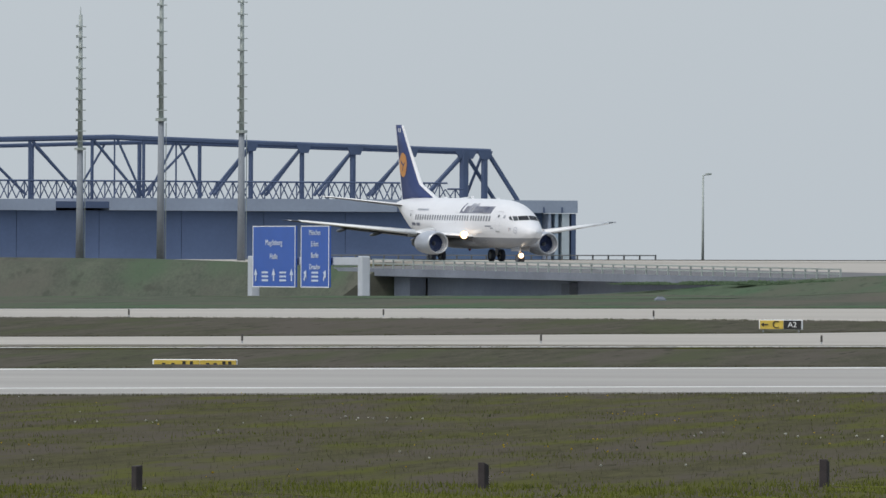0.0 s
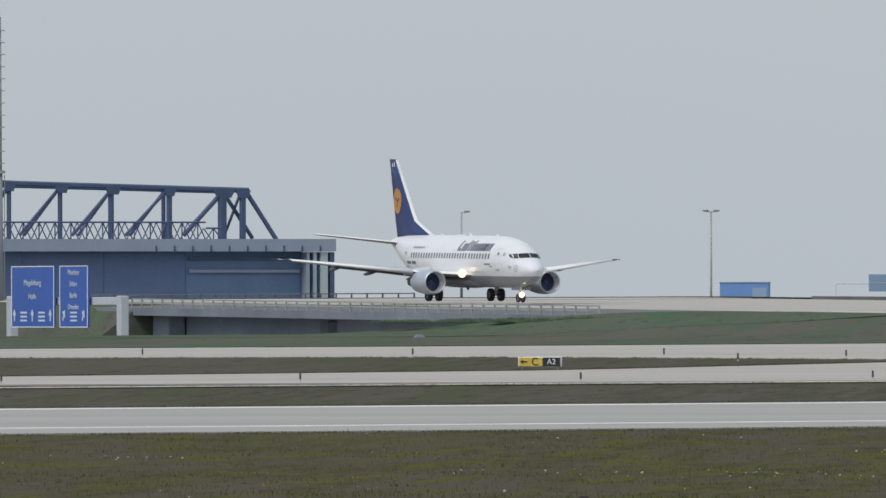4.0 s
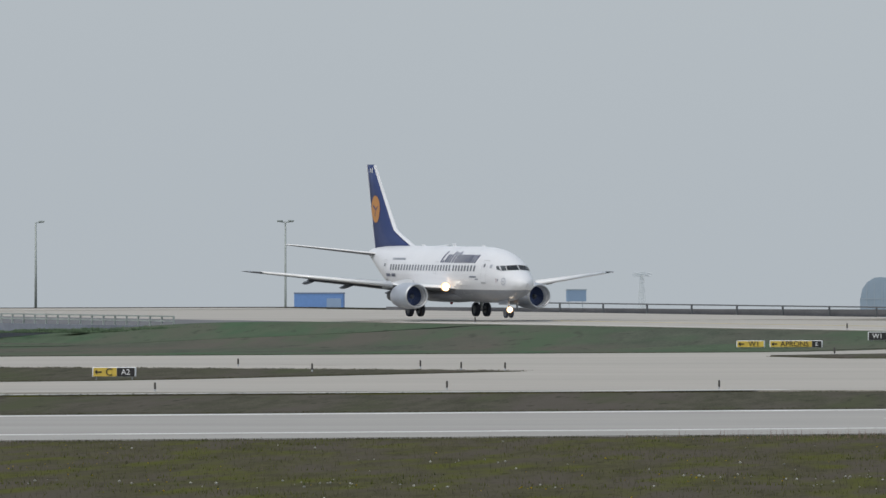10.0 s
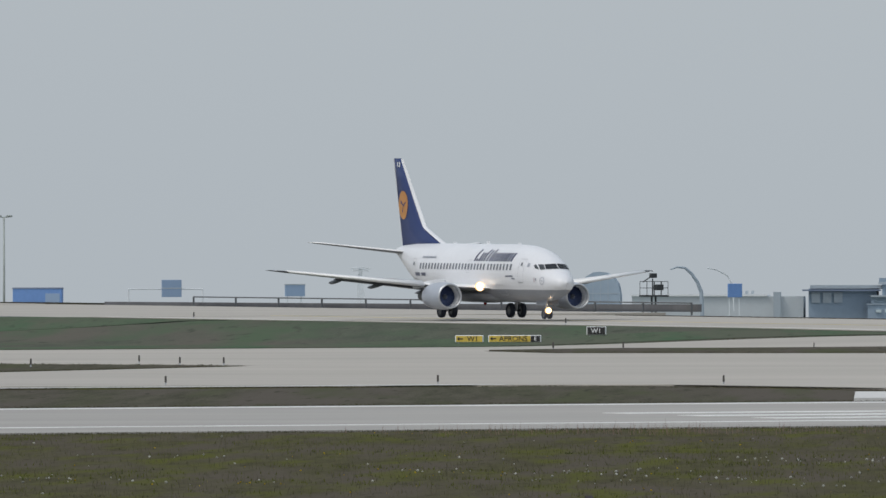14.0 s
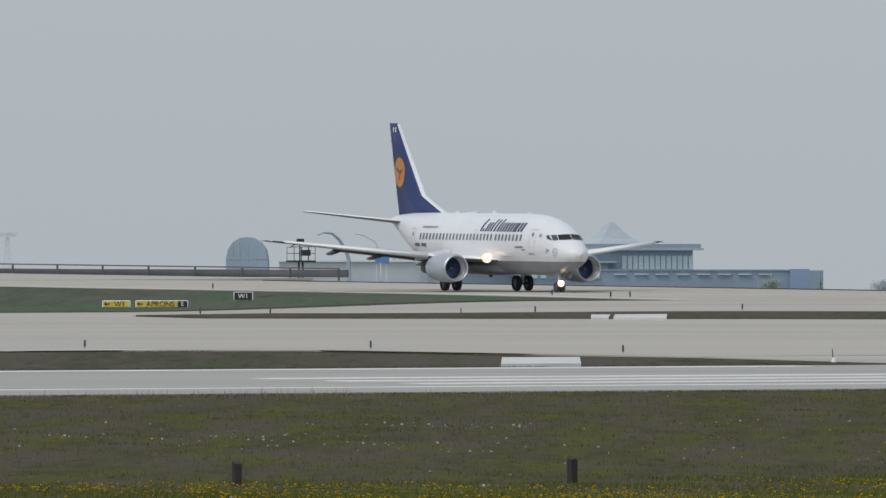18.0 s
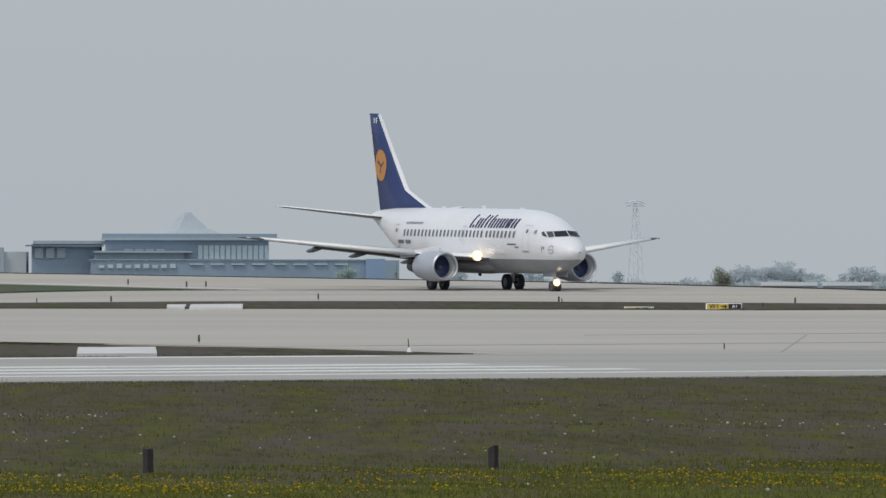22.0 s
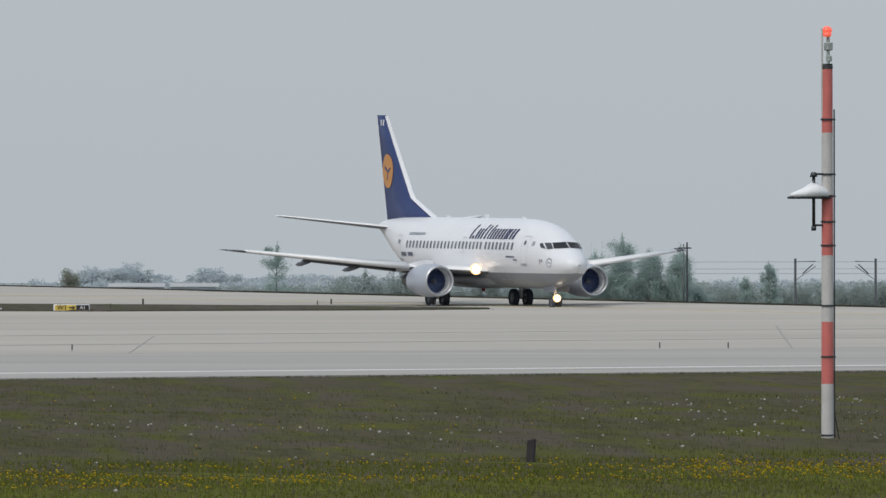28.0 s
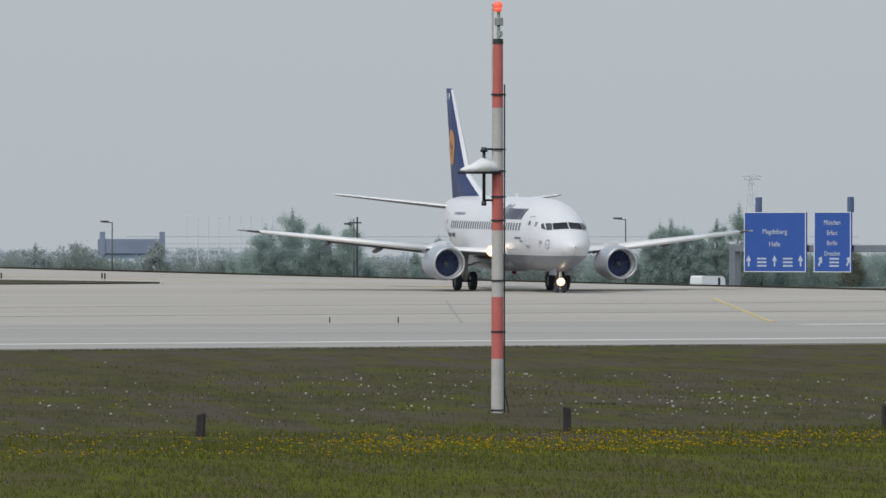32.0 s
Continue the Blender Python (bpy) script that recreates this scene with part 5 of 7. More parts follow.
for s, n, thin in [(s, n, 1.0) for s, n in ((255.4, 775.5), (269.9, 774.8), (281.3, 762.8), (242.8, 674), (255.3, 669), (270, 668), (283, 665), (294.8, 657.5), (300.05, 640), (228, 675), (293.3, 755.9), (298.9, 743.3), (298.1, 735.5), (299.6, 733), (288.6, 733),
                                            (400, 918), (355.6, 818), (353, 812), (357.8, 812.6), (380.5, 795), (385.4, 773), (369.8, 801), (401, 866), (399.05, 853), (400.4, 853), (395.1, 762), (404.7, 757), (410.2, 755), (409.3, 753), (400.3, 985))] + \
        [(s, n, 0.6) for s, n in ((313.9, 612.5), (340.2, 604), (343, 602.5), (366.8, 805), (384.6, 771), (386.3, 749), (403.8, 757))]:
    m = Matrix.Translation(at(s, n, 0.07)) @ Matrix.Rotation(s, 4, "Z") @ Matrix.Diagonal((thin, thin, 0.5 + 0.5 * thin, 1))
    if first:
        marker.matrix_basis, first = m, False
    else:
        copy_thing(marker, m)


# ---- airfield signs ----
def build_taxi_sign(s, n, blocks, height, face, label, up=0.12):
    """Blocks: (width, text, colour of the board, colour of the text)."""
    total = sum(b[0] for b in blocks)
    m = Matrix.Translation(at(s, n, up)) @ Matrix.Rotation(radians(face), 4, "Z")
    sign = holder("taxiway_sign", m, label, "airfield sign", "airfield signs")
    bm = bmesh.new()
    box(bm, -0.05, 0.0, 0.06, total + 0.05, 0.22, height + 0.1, 0.03)
    part("housing", bm, SIGN_WHITE, sign, "pale sign housing")
    for x in (0.15, total - 0.15):
        bm = bmesh.new()
        tube(bm, (x, 0.11, -0.15), (x, 0.11, 0.08), 0.04, 0.04, 8)
        part("leg", bm, STEEL, sign)
    x = 0.0
    for w, words, board, ink in blocks:
        bm = bmesh.new()
        box(bm, x + 0.01, -0.03, 0.09, x + w - 0.01, -0.004, height + 0.07)
        pl = part("panel", bm, board, sign, "sign panel")
        if words.startswith("<"):
            bm = bmesh.new()
            t = Matrix.Translation((x + 0.28, -0.045, 0.09 + height * 0.48))
            box(bm, -0.12, -0.004, -0.035, 0.16, 0.006, 0.035, 0, t)
            bm.faces.new([bm.verts.new(t @ Vector(p)) for p in ((-0.22, -0.004, 0), (-0.06, -0.004, -0.12), (-0.06, -0.004, 0.12))])
            part("arrow", bm, ink, pl, "arrow pointing to the side")
        text = words.strip("<>")
        if not words:
            for q in (0.22, 0.42, 0.66, 0.82):
                part("letter_bar", box(bmesh.new(), x + w * q - 0.07, -0.045, 0.09, x + w * q + 0.07, -0.03, 0.09 + height * (0.4 + 0.3 * (q > 0.5))), ink, pl, "unreadable dark lettering as a plain bar")
        if text:
            cx = x + w / 2 + (0.22 if words.startswith("<") else 0) - (0.2 if words.endswith(">") else 0)
            lettering(text, height * (1.16 if board is SIGN_YELLOW else 0.86), ink, pl, Matrix.Translation((cx, -0.05, 0.09 + height * 0.46)) @ FACE)
        if words.endswith(">"):
            bm = bmesh.new()
            t = Matrix.Translation((x + w - 0.26, -0.045, 0.09 + height * 0.48))
            box(bm, -0.16, -0.004, -0.035, 0.10, 0.006, 0.035, 0, t)
            bm.faces.new([bm.verts.new(t @ Vector(p)) for p in ((0.2, -0.004, 0), (0.06, -0.004, 0.12), (0.06, -0.004, -0.12))])
            part("arrow", bm, ink, pl, "arrow pointing to the side")
        x += w
    return sign


build_taxi_sign(267.4, 709.5, ((1.22, "<C", SIGN_YELLOW, SIGN_BLACK), (0.92, "A2", SIGN_BLACK, SIGN_WHITE)), 0.46, -6, "yellow and black taxiway sign reading C and A2")
build_taxi_sign(366.75, 858.9, ((1.68, "<W1", SIGN_YELLOW, SIGN_BLACK),), 0.40, -6, "yellow taxiway sign pointing to W1", 0.10)
build_taxi_sign(367.5, 855.4, ((2.62, "<APRONS", SIGN_YELLOW, SIGN_BLACK), (0.6, "E", SIGN_BLACK, SIGN_WHITE)), 0.40, -6, "yellow and black taxiway sign reading APRONS and E", 0.10)
build_taxi_sign(377.6, 863.2, ((1.14, "W1", SIGN_BLACK, SIGN_WHITE),), 0.50, -6, "black taxiway sign with pale frame reading W1", 0.12)
build_taxi_sign(380.0, 743.6, ((1.2, "W1>", SIGN_YELLOW, SIGN_BLACK), (0.72, "A1", SIGN_BLACK, SIGN_WHITE)), 0.32, 3, "yellow and black taxiway sign in the grass island", 0.04)
build_taxi_sign(376.8, 747.4, ((0.95, "", SIGN_YELLOW, SIGN_BLACK), (0.62, "", SIGN_BLACK, SIGN_WHITE)), 0.14, 3, "low worn yellow and black sign in the grass", 0.0)
build_taxi_sign(204.35, 617.0, ((2.0, "", SIGN_YELLOW, SIGN_BLACK), (1.6, "", SIGN_YELLOW, SIGN_BLACK)), 0.24, 6, "long yellow sign seen above the runway's far edge", -0.06)


def build_cone_lamp(s, n):
    lamp = holder("runway_light", Matrix.Translation(at(s, n, 0.07)), "small white runway edge light with a thin rod", "runway light")
    bm = bmesh.new()
    tube(bm, (0, 0, 0), (0, 0, 0.22), 0.13, 0.07, 10)
    part("body", bm, SIGN_WHITE, lamp)
    bm = bmesh.new()
    tube(bm, (-0.03, 0, 0.2), (-0.06, 0, 0.62), 0.025, 0.02, 6)
    part("rod", bm, MARKER_DARK, lamp)


build_cone_lamp(298.2, 613.4)

# ---- hangar with its roof trusses ----
def build_hangar():
    n = 2400
    z0 = ground_height(820, n)
    hg = holder("hangar", Matrix(), "large blue-grey hangar with a blue steel truss carrying its roof", "hangar")
    bm = bmesh.new()
    box_sn(bm, 640, n + 3, z0 - 1, 866, n + 80, 14.6)
    part("body", bm, HANGAR_BLUE, hg, "dark blue hangar body")
    bm = bmesh.new()
    box_sn(bm, 640, n - 1.0, 14.55, 777, n + 82, 16.45)
    part("roof_fascia", bm, HANGAR_FASCIA, hg, "blue-grey roof fascia")
    bm = bmesh.new()
    box_sn(bm, 777, n - 1.0, 15.0, 786.5, n + 82, 16.1)
    part("roof_fascia", bm, TRUSS_BLUE, hg, "darker stretch of the roof edge")
    bm = bmesh.new()
    box_sn(bm, 786.5, n - 1.2, 14.62, 870.7, n + 82, 16.75)
    part("roof_fascia", bm, HANGAR_FASCIA, hg, "blue-grey roof fascia")
    for k in range(10):
        bm = bmesh.new()
        box_sn(bm, 838 + 3.3 * k, n - 1.35, 14.62, 838.25 + 3.3 * k, n - 1.22, 15.6)
        part("fascia_bracket", bm, TRUSS_BLUE, hg)
    for k in range(12):
        bm = bmesh.new()
        s = 668 + 14.7 * k
        box_sn(bm, s, n + 1.6, z0 - 1, s + 14.62, n + 2.6, 14.55)
        part("door_leaf", bm, HANGAR_BLUE, hg, "blue sliding hangar door")
    bm = bmesh.new()
    box_sn(bm, 844.5, n + 2.0, z0 - 1, 865.4, n + 2.9, 14.6)
    bay = part("open_bay", bm, HANGAR_BAY, hg, "bluish open bay of the hangar")
    for z in (11.0, 13.2):
        bm = bmesh.new()
        box_sn(bm, 845, n + 1.4, z, 865, n + 1.9, z + 0.5)
        part("bay_beam", bm, TRUSS_BLUE if z > 12 else HANGAR_FASCIA, bay)
    for s, w, m in ((865.5, 0.5, HANGAR_FASCIA), (866.7, 0.6, FAR_BLUE), (868.0, 1.3, FAR_PALE), (869.7, 0.8, TRUSS_BLUE)):
        bm = bmesh.new()
        box_sn(bm, s, n - 0.9, z0 - 1, s + w, n + 3, 14.5)
        part("door_post", bm, m, hg, "upright door pocket at the corner")
    # trusses: a front and a back one, each member a part
    def member(name, a, b, r, dn=0.0):
        bm = bmesh.new()
        tube_sn(bm, (a[0], n + 6 + dn, a[1]), (b[0], n + 6 + dn, b[1]), r, None, 6)
        part(name, bm, TRUSS_BLUE, hg)

    front = ((640, 23.2), (789.4, 27.05), (819.8, 26.1), (857.4, 25.1))
    back = ((640, 21.5), (796.5, 26.25), (819.8, 25.75), (855, 24.9))
    for chord, dn in ((front, 0.0), (back, 5.0)):
        for a, b in zip(chord, chord[1:]):
            member("top_chord", a, b, 0.46 if dn == 0 else 0.34, dn)
    for s, r in ((774.6, 0.30), (785.7, 0.30), (789.7, 0.16), (794.9, 0.30), (800.7, 0.16), (804.9, 0.34), (814.2, 0.34), (823.4, 0.34), (832.6, 0.42), (843.0, 0.55), (852.6, 0.85), (856.3, 0.62)):
        member("upright", (s, 16.5), (s, lerp_table(front, s)), r)
    for s, r in ((776.7, 0.28), (795.8, 0.38), (806.6, 0.34), (815.7, 0.34), (824.9, 0.34), (834.0, 0.34), (843.7, 0.4)):
        member("upright", (s, 16.5), (s, lerp_table(back, s)), r, 5.0)
    for a, b, r, dn in ((767.3, 775.6, 0.26, 5), (775.0, 783.5, 0.26, 0), (777.3, 785.4, 0.26, 5), (785.9, 794.2, 0.26, 0), (789.5, 784.4, 0.20, 5), (790.2, 794.7, 0.22, 0), (800.5, 795.7, 0.22, 0), (801.1, 805.4, 0.22, 0), (804.7, 796.1, 0.22, 5)):
        member("diagonal", (a, lerp_table(back if dn else front, a) - 0.3), (b, 17.2), r, dn)
    for a, b, r, dn in ((806.8, 814.0, 0.28, 0), (809.2, 815.6, 0.28, 5), (816.0, 823.2, 0.28, 0), (818.5, 824.6, 0.28, 5), (825.5, 832.6, 0.30, 0), (828.2, 834.0, 0.28, 5), (835.1, 842.5, 0.30, 0), (837.6, 843.6, 0.28, 5), (845.6, 852.6, 0.42, 0), (853.7, 856.5, 0.26, 2)):
        member("diagonal", (a, 17.4), (b, lerp_table(back if dn else front, b) - 0.5), r, dn)
    for k in range(9):
        a = 648 + 13.5 * k
        if a < 765:
            member("upright", (a, 16.5), (a, lerp_table(front, a)), 0.30)
            member("diagonal", (a, lerp_table(front, a) - 0.3), (a + 8.5, 17.2), 0.26)
    member("diagonal", (856.9, 24.9), (862.4, 16.7), 0.42)
    member("diagonal", (853.9, 24.2), (858.8, 16.9), 0.36, 2.0)
    for s, w in ((814.2, 1.3), (823.6, 1.5), (832.9, 1.7), (843.1, 1.3), (853.0, 2.3), (856.4, 1.5)):
        bm = bmesh.new()
        zt = lerp_table(front, s)
        loft(bm, [[Vector((*xy(q, n + y), z)) for q, z in ((s - w, zt), (s + w * 0.8, zt), (s + w * 0.45, zt - 1.4), (s - w * 0.55, zt - 1.4))] for y in (5.4, 5.9)])
        part("gusset", bm, TRUSS_BLUE, hg, "steel gusset plate below the chord")
    # the low lattice on the roof edge
    for k in range(64):
        s = 668 + 2.86 * k
        h = 19.6 if s < 846 else 18.6
        for a, za, b, zb, dn, r in ((0, 16.6, 1.43, h, 2, 0.11), (1.43, h, 2.86, 16.6, 2, 0.11), (0.7, 16.6, 2.1, h, 9, 0.10), (2.1, h, 3.6, 16.6, 9, 0.10), (0, h, 2.86, h, 2, 0.15), (1.43, 16.6, 1.43, h, 2, 0.11)):
            part("lattice_bar", tube_sn(bmesh.new(), (s + a, n + dn, za), (s + b, n + dn, zb), r, None, 4), TRUSS_BLUE, hg)


build_hangar()


# ---- other far buildings ----
def solid(name, s0, n0, s1, n1, top, material, label, category, parent=None, z0=None):
    z0 = ground_height((s0 + s1) / 2, n0) - 0.3 if z0 is None else z0
    bm = bmesh.new()
    back = 0.47 * (n1 - n0)  # these stand askew to the runway, their flanks running away from it
    loft(bm, [[Vector((*xy(s, n), z)) for s, n in ((s0, n0), (s1, n0), (s1 + back, n1), (s0 + back, n1))] for z in (z0, top)])
    ob = part(name, bm, material, parent, label if parent else "")
    return ob if parent else tagged(ob, label, category)


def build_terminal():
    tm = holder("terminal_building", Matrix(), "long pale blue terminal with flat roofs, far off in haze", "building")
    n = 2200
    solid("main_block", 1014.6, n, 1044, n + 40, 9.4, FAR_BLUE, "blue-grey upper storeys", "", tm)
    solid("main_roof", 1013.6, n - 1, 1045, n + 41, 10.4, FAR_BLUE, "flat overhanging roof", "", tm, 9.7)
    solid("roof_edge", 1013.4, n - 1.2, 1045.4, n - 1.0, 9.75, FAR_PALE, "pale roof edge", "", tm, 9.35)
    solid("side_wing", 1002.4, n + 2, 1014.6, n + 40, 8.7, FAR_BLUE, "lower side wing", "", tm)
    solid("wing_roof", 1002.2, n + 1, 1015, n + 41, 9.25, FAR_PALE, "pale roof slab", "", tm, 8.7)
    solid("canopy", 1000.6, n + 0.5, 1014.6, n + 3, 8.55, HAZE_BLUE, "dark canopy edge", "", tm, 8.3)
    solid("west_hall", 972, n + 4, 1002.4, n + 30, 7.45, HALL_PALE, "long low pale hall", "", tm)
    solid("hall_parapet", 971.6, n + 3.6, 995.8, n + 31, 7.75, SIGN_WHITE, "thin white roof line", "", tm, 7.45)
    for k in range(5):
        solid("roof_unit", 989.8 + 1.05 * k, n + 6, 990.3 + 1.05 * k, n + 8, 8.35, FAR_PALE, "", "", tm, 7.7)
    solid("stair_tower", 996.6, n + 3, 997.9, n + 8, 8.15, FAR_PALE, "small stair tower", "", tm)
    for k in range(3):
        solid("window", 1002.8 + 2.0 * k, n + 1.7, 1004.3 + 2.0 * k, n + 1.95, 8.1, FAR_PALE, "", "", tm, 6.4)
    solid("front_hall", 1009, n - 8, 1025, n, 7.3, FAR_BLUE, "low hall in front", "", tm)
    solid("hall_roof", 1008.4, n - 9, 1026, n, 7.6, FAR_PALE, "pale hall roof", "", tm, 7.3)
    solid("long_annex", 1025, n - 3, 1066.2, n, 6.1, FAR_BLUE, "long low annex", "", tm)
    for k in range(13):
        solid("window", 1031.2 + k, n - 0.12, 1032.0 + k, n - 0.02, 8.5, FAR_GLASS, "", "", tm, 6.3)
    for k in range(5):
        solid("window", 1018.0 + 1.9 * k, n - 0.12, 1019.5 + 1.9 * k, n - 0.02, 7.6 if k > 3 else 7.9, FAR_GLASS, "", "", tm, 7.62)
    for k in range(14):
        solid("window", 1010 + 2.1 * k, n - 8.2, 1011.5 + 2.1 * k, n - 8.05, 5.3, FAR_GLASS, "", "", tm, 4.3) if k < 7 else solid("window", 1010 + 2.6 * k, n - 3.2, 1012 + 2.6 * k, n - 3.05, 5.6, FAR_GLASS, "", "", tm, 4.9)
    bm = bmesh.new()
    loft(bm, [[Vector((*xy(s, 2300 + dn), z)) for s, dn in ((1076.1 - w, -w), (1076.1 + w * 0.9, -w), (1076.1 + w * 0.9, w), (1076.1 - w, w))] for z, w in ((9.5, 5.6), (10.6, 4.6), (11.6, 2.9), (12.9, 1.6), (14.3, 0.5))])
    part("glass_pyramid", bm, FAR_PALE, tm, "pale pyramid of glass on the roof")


build_terminal()


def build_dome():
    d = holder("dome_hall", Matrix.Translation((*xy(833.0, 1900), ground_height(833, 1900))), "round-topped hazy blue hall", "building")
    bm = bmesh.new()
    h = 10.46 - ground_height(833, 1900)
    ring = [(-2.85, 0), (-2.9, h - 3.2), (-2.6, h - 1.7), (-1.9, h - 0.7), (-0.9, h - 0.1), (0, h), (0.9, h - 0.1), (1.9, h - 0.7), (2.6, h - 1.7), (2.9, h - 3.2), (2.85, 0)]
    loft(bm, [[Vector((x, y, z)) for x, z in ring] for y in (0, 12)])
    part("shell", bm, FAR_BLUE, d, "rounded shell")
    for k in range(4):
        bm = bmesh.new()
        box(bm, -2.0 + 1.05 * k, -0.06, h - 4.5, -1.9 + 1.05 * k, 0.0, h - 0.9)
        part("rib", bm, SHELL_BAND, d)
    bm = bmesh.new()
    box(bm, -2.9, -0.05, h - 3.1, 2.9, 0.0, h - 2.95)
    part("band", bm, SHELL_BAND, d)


build_dome()


def build_look_out():
    s, n = 513.6, 1160
    z0 = ground_height(s, n)
    t = holder("camera_tower", at_z(s, n, z0), "dark steel camera tower with a railed platform", "tower")
    for x in (-0.18, 0.18):
        part("leg", tube(bmesh.new(), (x, 0, 0), (x, 0, 6.0 - z0), 0.09, 0.09, 8), DARK_METAL, t)
    bm = bmesh.new()
    box(bm, -1.0, -0.8, 5.95 - z0, 1.05, 0.8, 6.1 - z0)
    deck = part("platform", bm, DARK_METAL, t)
    for x in (-0.95, -0.3, 0.4, 1.0):
        for y in (-0.75, 0.75):
            part("rail_post", tube(bmesh.new(), (x, y, 6.1 - z0), (x, y, 7.25 - z0), 0.025, 0.025, 6), DARK_METAL, deck)
    for z in (6.7, 7.25):
        bm = bmesh.new()
        for y in (-0.75, 0.75):
            tube(bm, (-0.95, y, z - z0), (1.0, y, z - z0), 0.025, 0.025, 6)
        part("rail", bm, DARK_METAL, deck)
    bm = bmesh.new()
    box(bm, 0.1, -0.3, 6.5 - z0, 0.8, 0.3, 7.0 - z0, 0.03)
    part("cabinet", bm, DARK_METAL, t)
    bm = bmesh.new()
    tube(bm, (-0.1, 0, 6.1 - z0), (-0.1, 0, 7.5 - z0), 0.06, 0.06, 8)
    tube(bm, (-1.0, 0, 7.2 - z0), (-0.1, 0, 7.75 - z0), 0.05, 0.05, 6)
    box(bm, -0.35, -0.18, 7.55 - z0, 0.25, 0.18, 7.95 - z0, 0.04)
    part("camera_head", bm, DARK_METAL, t, "dark camera head")


build_look_out()


def build_arch():
    a = holder("curved_pylon", at_z(846, 1900, ground_height(846, 1900)), "hazy blue-grey curved pole bowing over, far off", "pole")
    z0 = ground_height(846, 1900)
    pts = [(-2.2, 10.75), (-1.2, 11.1), (0.0, 11.0), (1.0, 10.2), (1.9, 9.0), (2.5, 7.6), (2.8, z0)]
    for (x0, q0), (x1, q1) in zip(pts, pts[1:]):
        part("segment", tube(bmesh.new(), (x0, 0, q0 - z0), (x1, 0, q1 - z0), 0.08 + 0.045 * (x0 + 2.2), 0.08 + 0.045 * (x1 + 2.2), 8), SHELL_BAND, a)


build_arch()
thin_arch = holder("curved_pylon", at_z(852, 1900, ground_height(852, 1900)), "faint thin curved pole bowing over, far off", "pole")
for (x0, q0), (x1, q1) in zip(((-2.6, 11.0), (-1.2, 10.75), (0.5, 9.9), (1.1, 8.9), (1.4, 7.0)), ((-1.2, 10.75), (0.5, 9.9), (1.1, 8.9), (1.4, 7.0), (1.5, 5.0))):
    z0 = ground_height(852, 1900)
    part("segment", tube(bmesh.new(), (x0, 0, q0 - z0), (x1, 0, q1 - z0), 0.09, 0.10, 8), FAR_STEEL, thin_arch)
store = holder("blue_container", Matrix.Translation((*xy(512.5, 1300), 3.5)), "bright blue box-shaped store, base hidden", "container")
part("body", box(bmesh.new(), -2.3, 0, 0, 2.3, 2.4, 3.5, 0.03), CRATE_BLUE, store)
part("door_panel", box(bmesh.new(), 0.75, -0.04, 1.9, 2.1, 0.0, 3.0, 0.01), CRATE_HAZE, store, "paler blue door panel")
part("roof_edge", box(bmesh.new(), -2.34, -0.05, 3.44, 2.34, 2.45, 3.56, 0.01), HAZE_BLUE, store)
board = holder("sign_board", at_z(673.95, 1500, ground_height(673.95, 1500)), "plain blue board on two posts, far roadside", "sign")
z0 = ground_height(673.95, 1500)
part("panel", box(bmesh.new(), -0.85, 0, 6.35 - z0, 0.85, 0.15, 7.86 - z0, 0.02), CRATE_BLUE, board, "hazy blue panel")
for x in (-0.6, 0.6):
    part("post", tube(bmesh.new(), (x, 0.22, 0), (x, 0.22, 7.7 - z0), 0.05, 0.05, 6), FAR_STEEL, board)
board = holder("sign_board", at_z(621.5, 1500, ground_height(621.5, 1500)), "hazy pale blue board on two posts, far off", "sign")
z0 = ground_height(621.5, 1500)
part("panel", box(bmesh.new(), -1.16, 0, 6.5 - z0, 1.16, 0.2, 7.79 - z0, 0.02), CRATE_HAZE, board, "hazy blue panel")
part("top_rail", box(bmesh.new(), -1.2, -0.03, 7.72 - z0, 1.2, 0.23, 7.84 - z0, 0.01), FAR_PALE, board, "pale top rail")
for x in (-0.8, 0.8):
    part("post", tube(bmesh.new(), (x, 0.26, 0), (x, 0.26, 7.6 - z0), 0.06, 0.06, 6), FAR_STEEL, board)
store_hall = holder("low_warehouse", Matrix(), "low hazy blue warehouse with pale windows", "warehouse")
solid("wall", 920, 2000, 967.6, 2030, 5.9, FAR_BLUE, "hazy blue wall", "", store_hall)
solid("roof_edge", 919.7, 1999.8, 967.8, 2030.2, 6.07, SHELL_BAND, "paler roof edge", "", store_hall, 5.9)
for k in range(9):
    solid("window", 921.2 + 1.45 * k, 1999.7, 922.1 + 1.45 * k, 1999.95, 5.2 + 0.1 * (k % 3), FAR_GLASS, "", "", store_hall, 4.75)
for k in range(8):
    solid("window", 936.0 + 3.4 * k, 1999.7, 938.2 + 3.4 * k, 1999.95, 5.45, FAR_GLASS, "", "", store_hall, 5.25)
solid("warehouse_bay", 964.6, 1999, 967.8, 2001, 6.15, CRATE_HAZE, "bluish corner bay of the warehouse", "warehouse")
for s0, s1 in ((585.3, 590.4), (591.2, 595.6)):
    shed = holder("white_shed", Matrix(), "long white-roofed shed, mostly hidden", "shed", "white sheds")
    solid("shed_wall", s0, 1135, s1, 1136, 3.1, FAR_PALE, "pale wall", "", shed)
    solid("shed_roof", s0 - 0.15, 1134.8, s1 + 0.15, 1136.2, 3.42, SIGN_WHITE, "white flat roof", "", shed, 3.1)
lodge = holder("blue_roofed_house", Matrix.Translation((*xy(764.35, 1400), 1.3)), "dark blue-roofed house with two end chimneys", "house")
part("house_wall", box(bmesh.new(), -3.2, 0, 0, 3.2, 6, 2.2, 0.05), FAR_BLUE, lodge, "hazy blue wall")
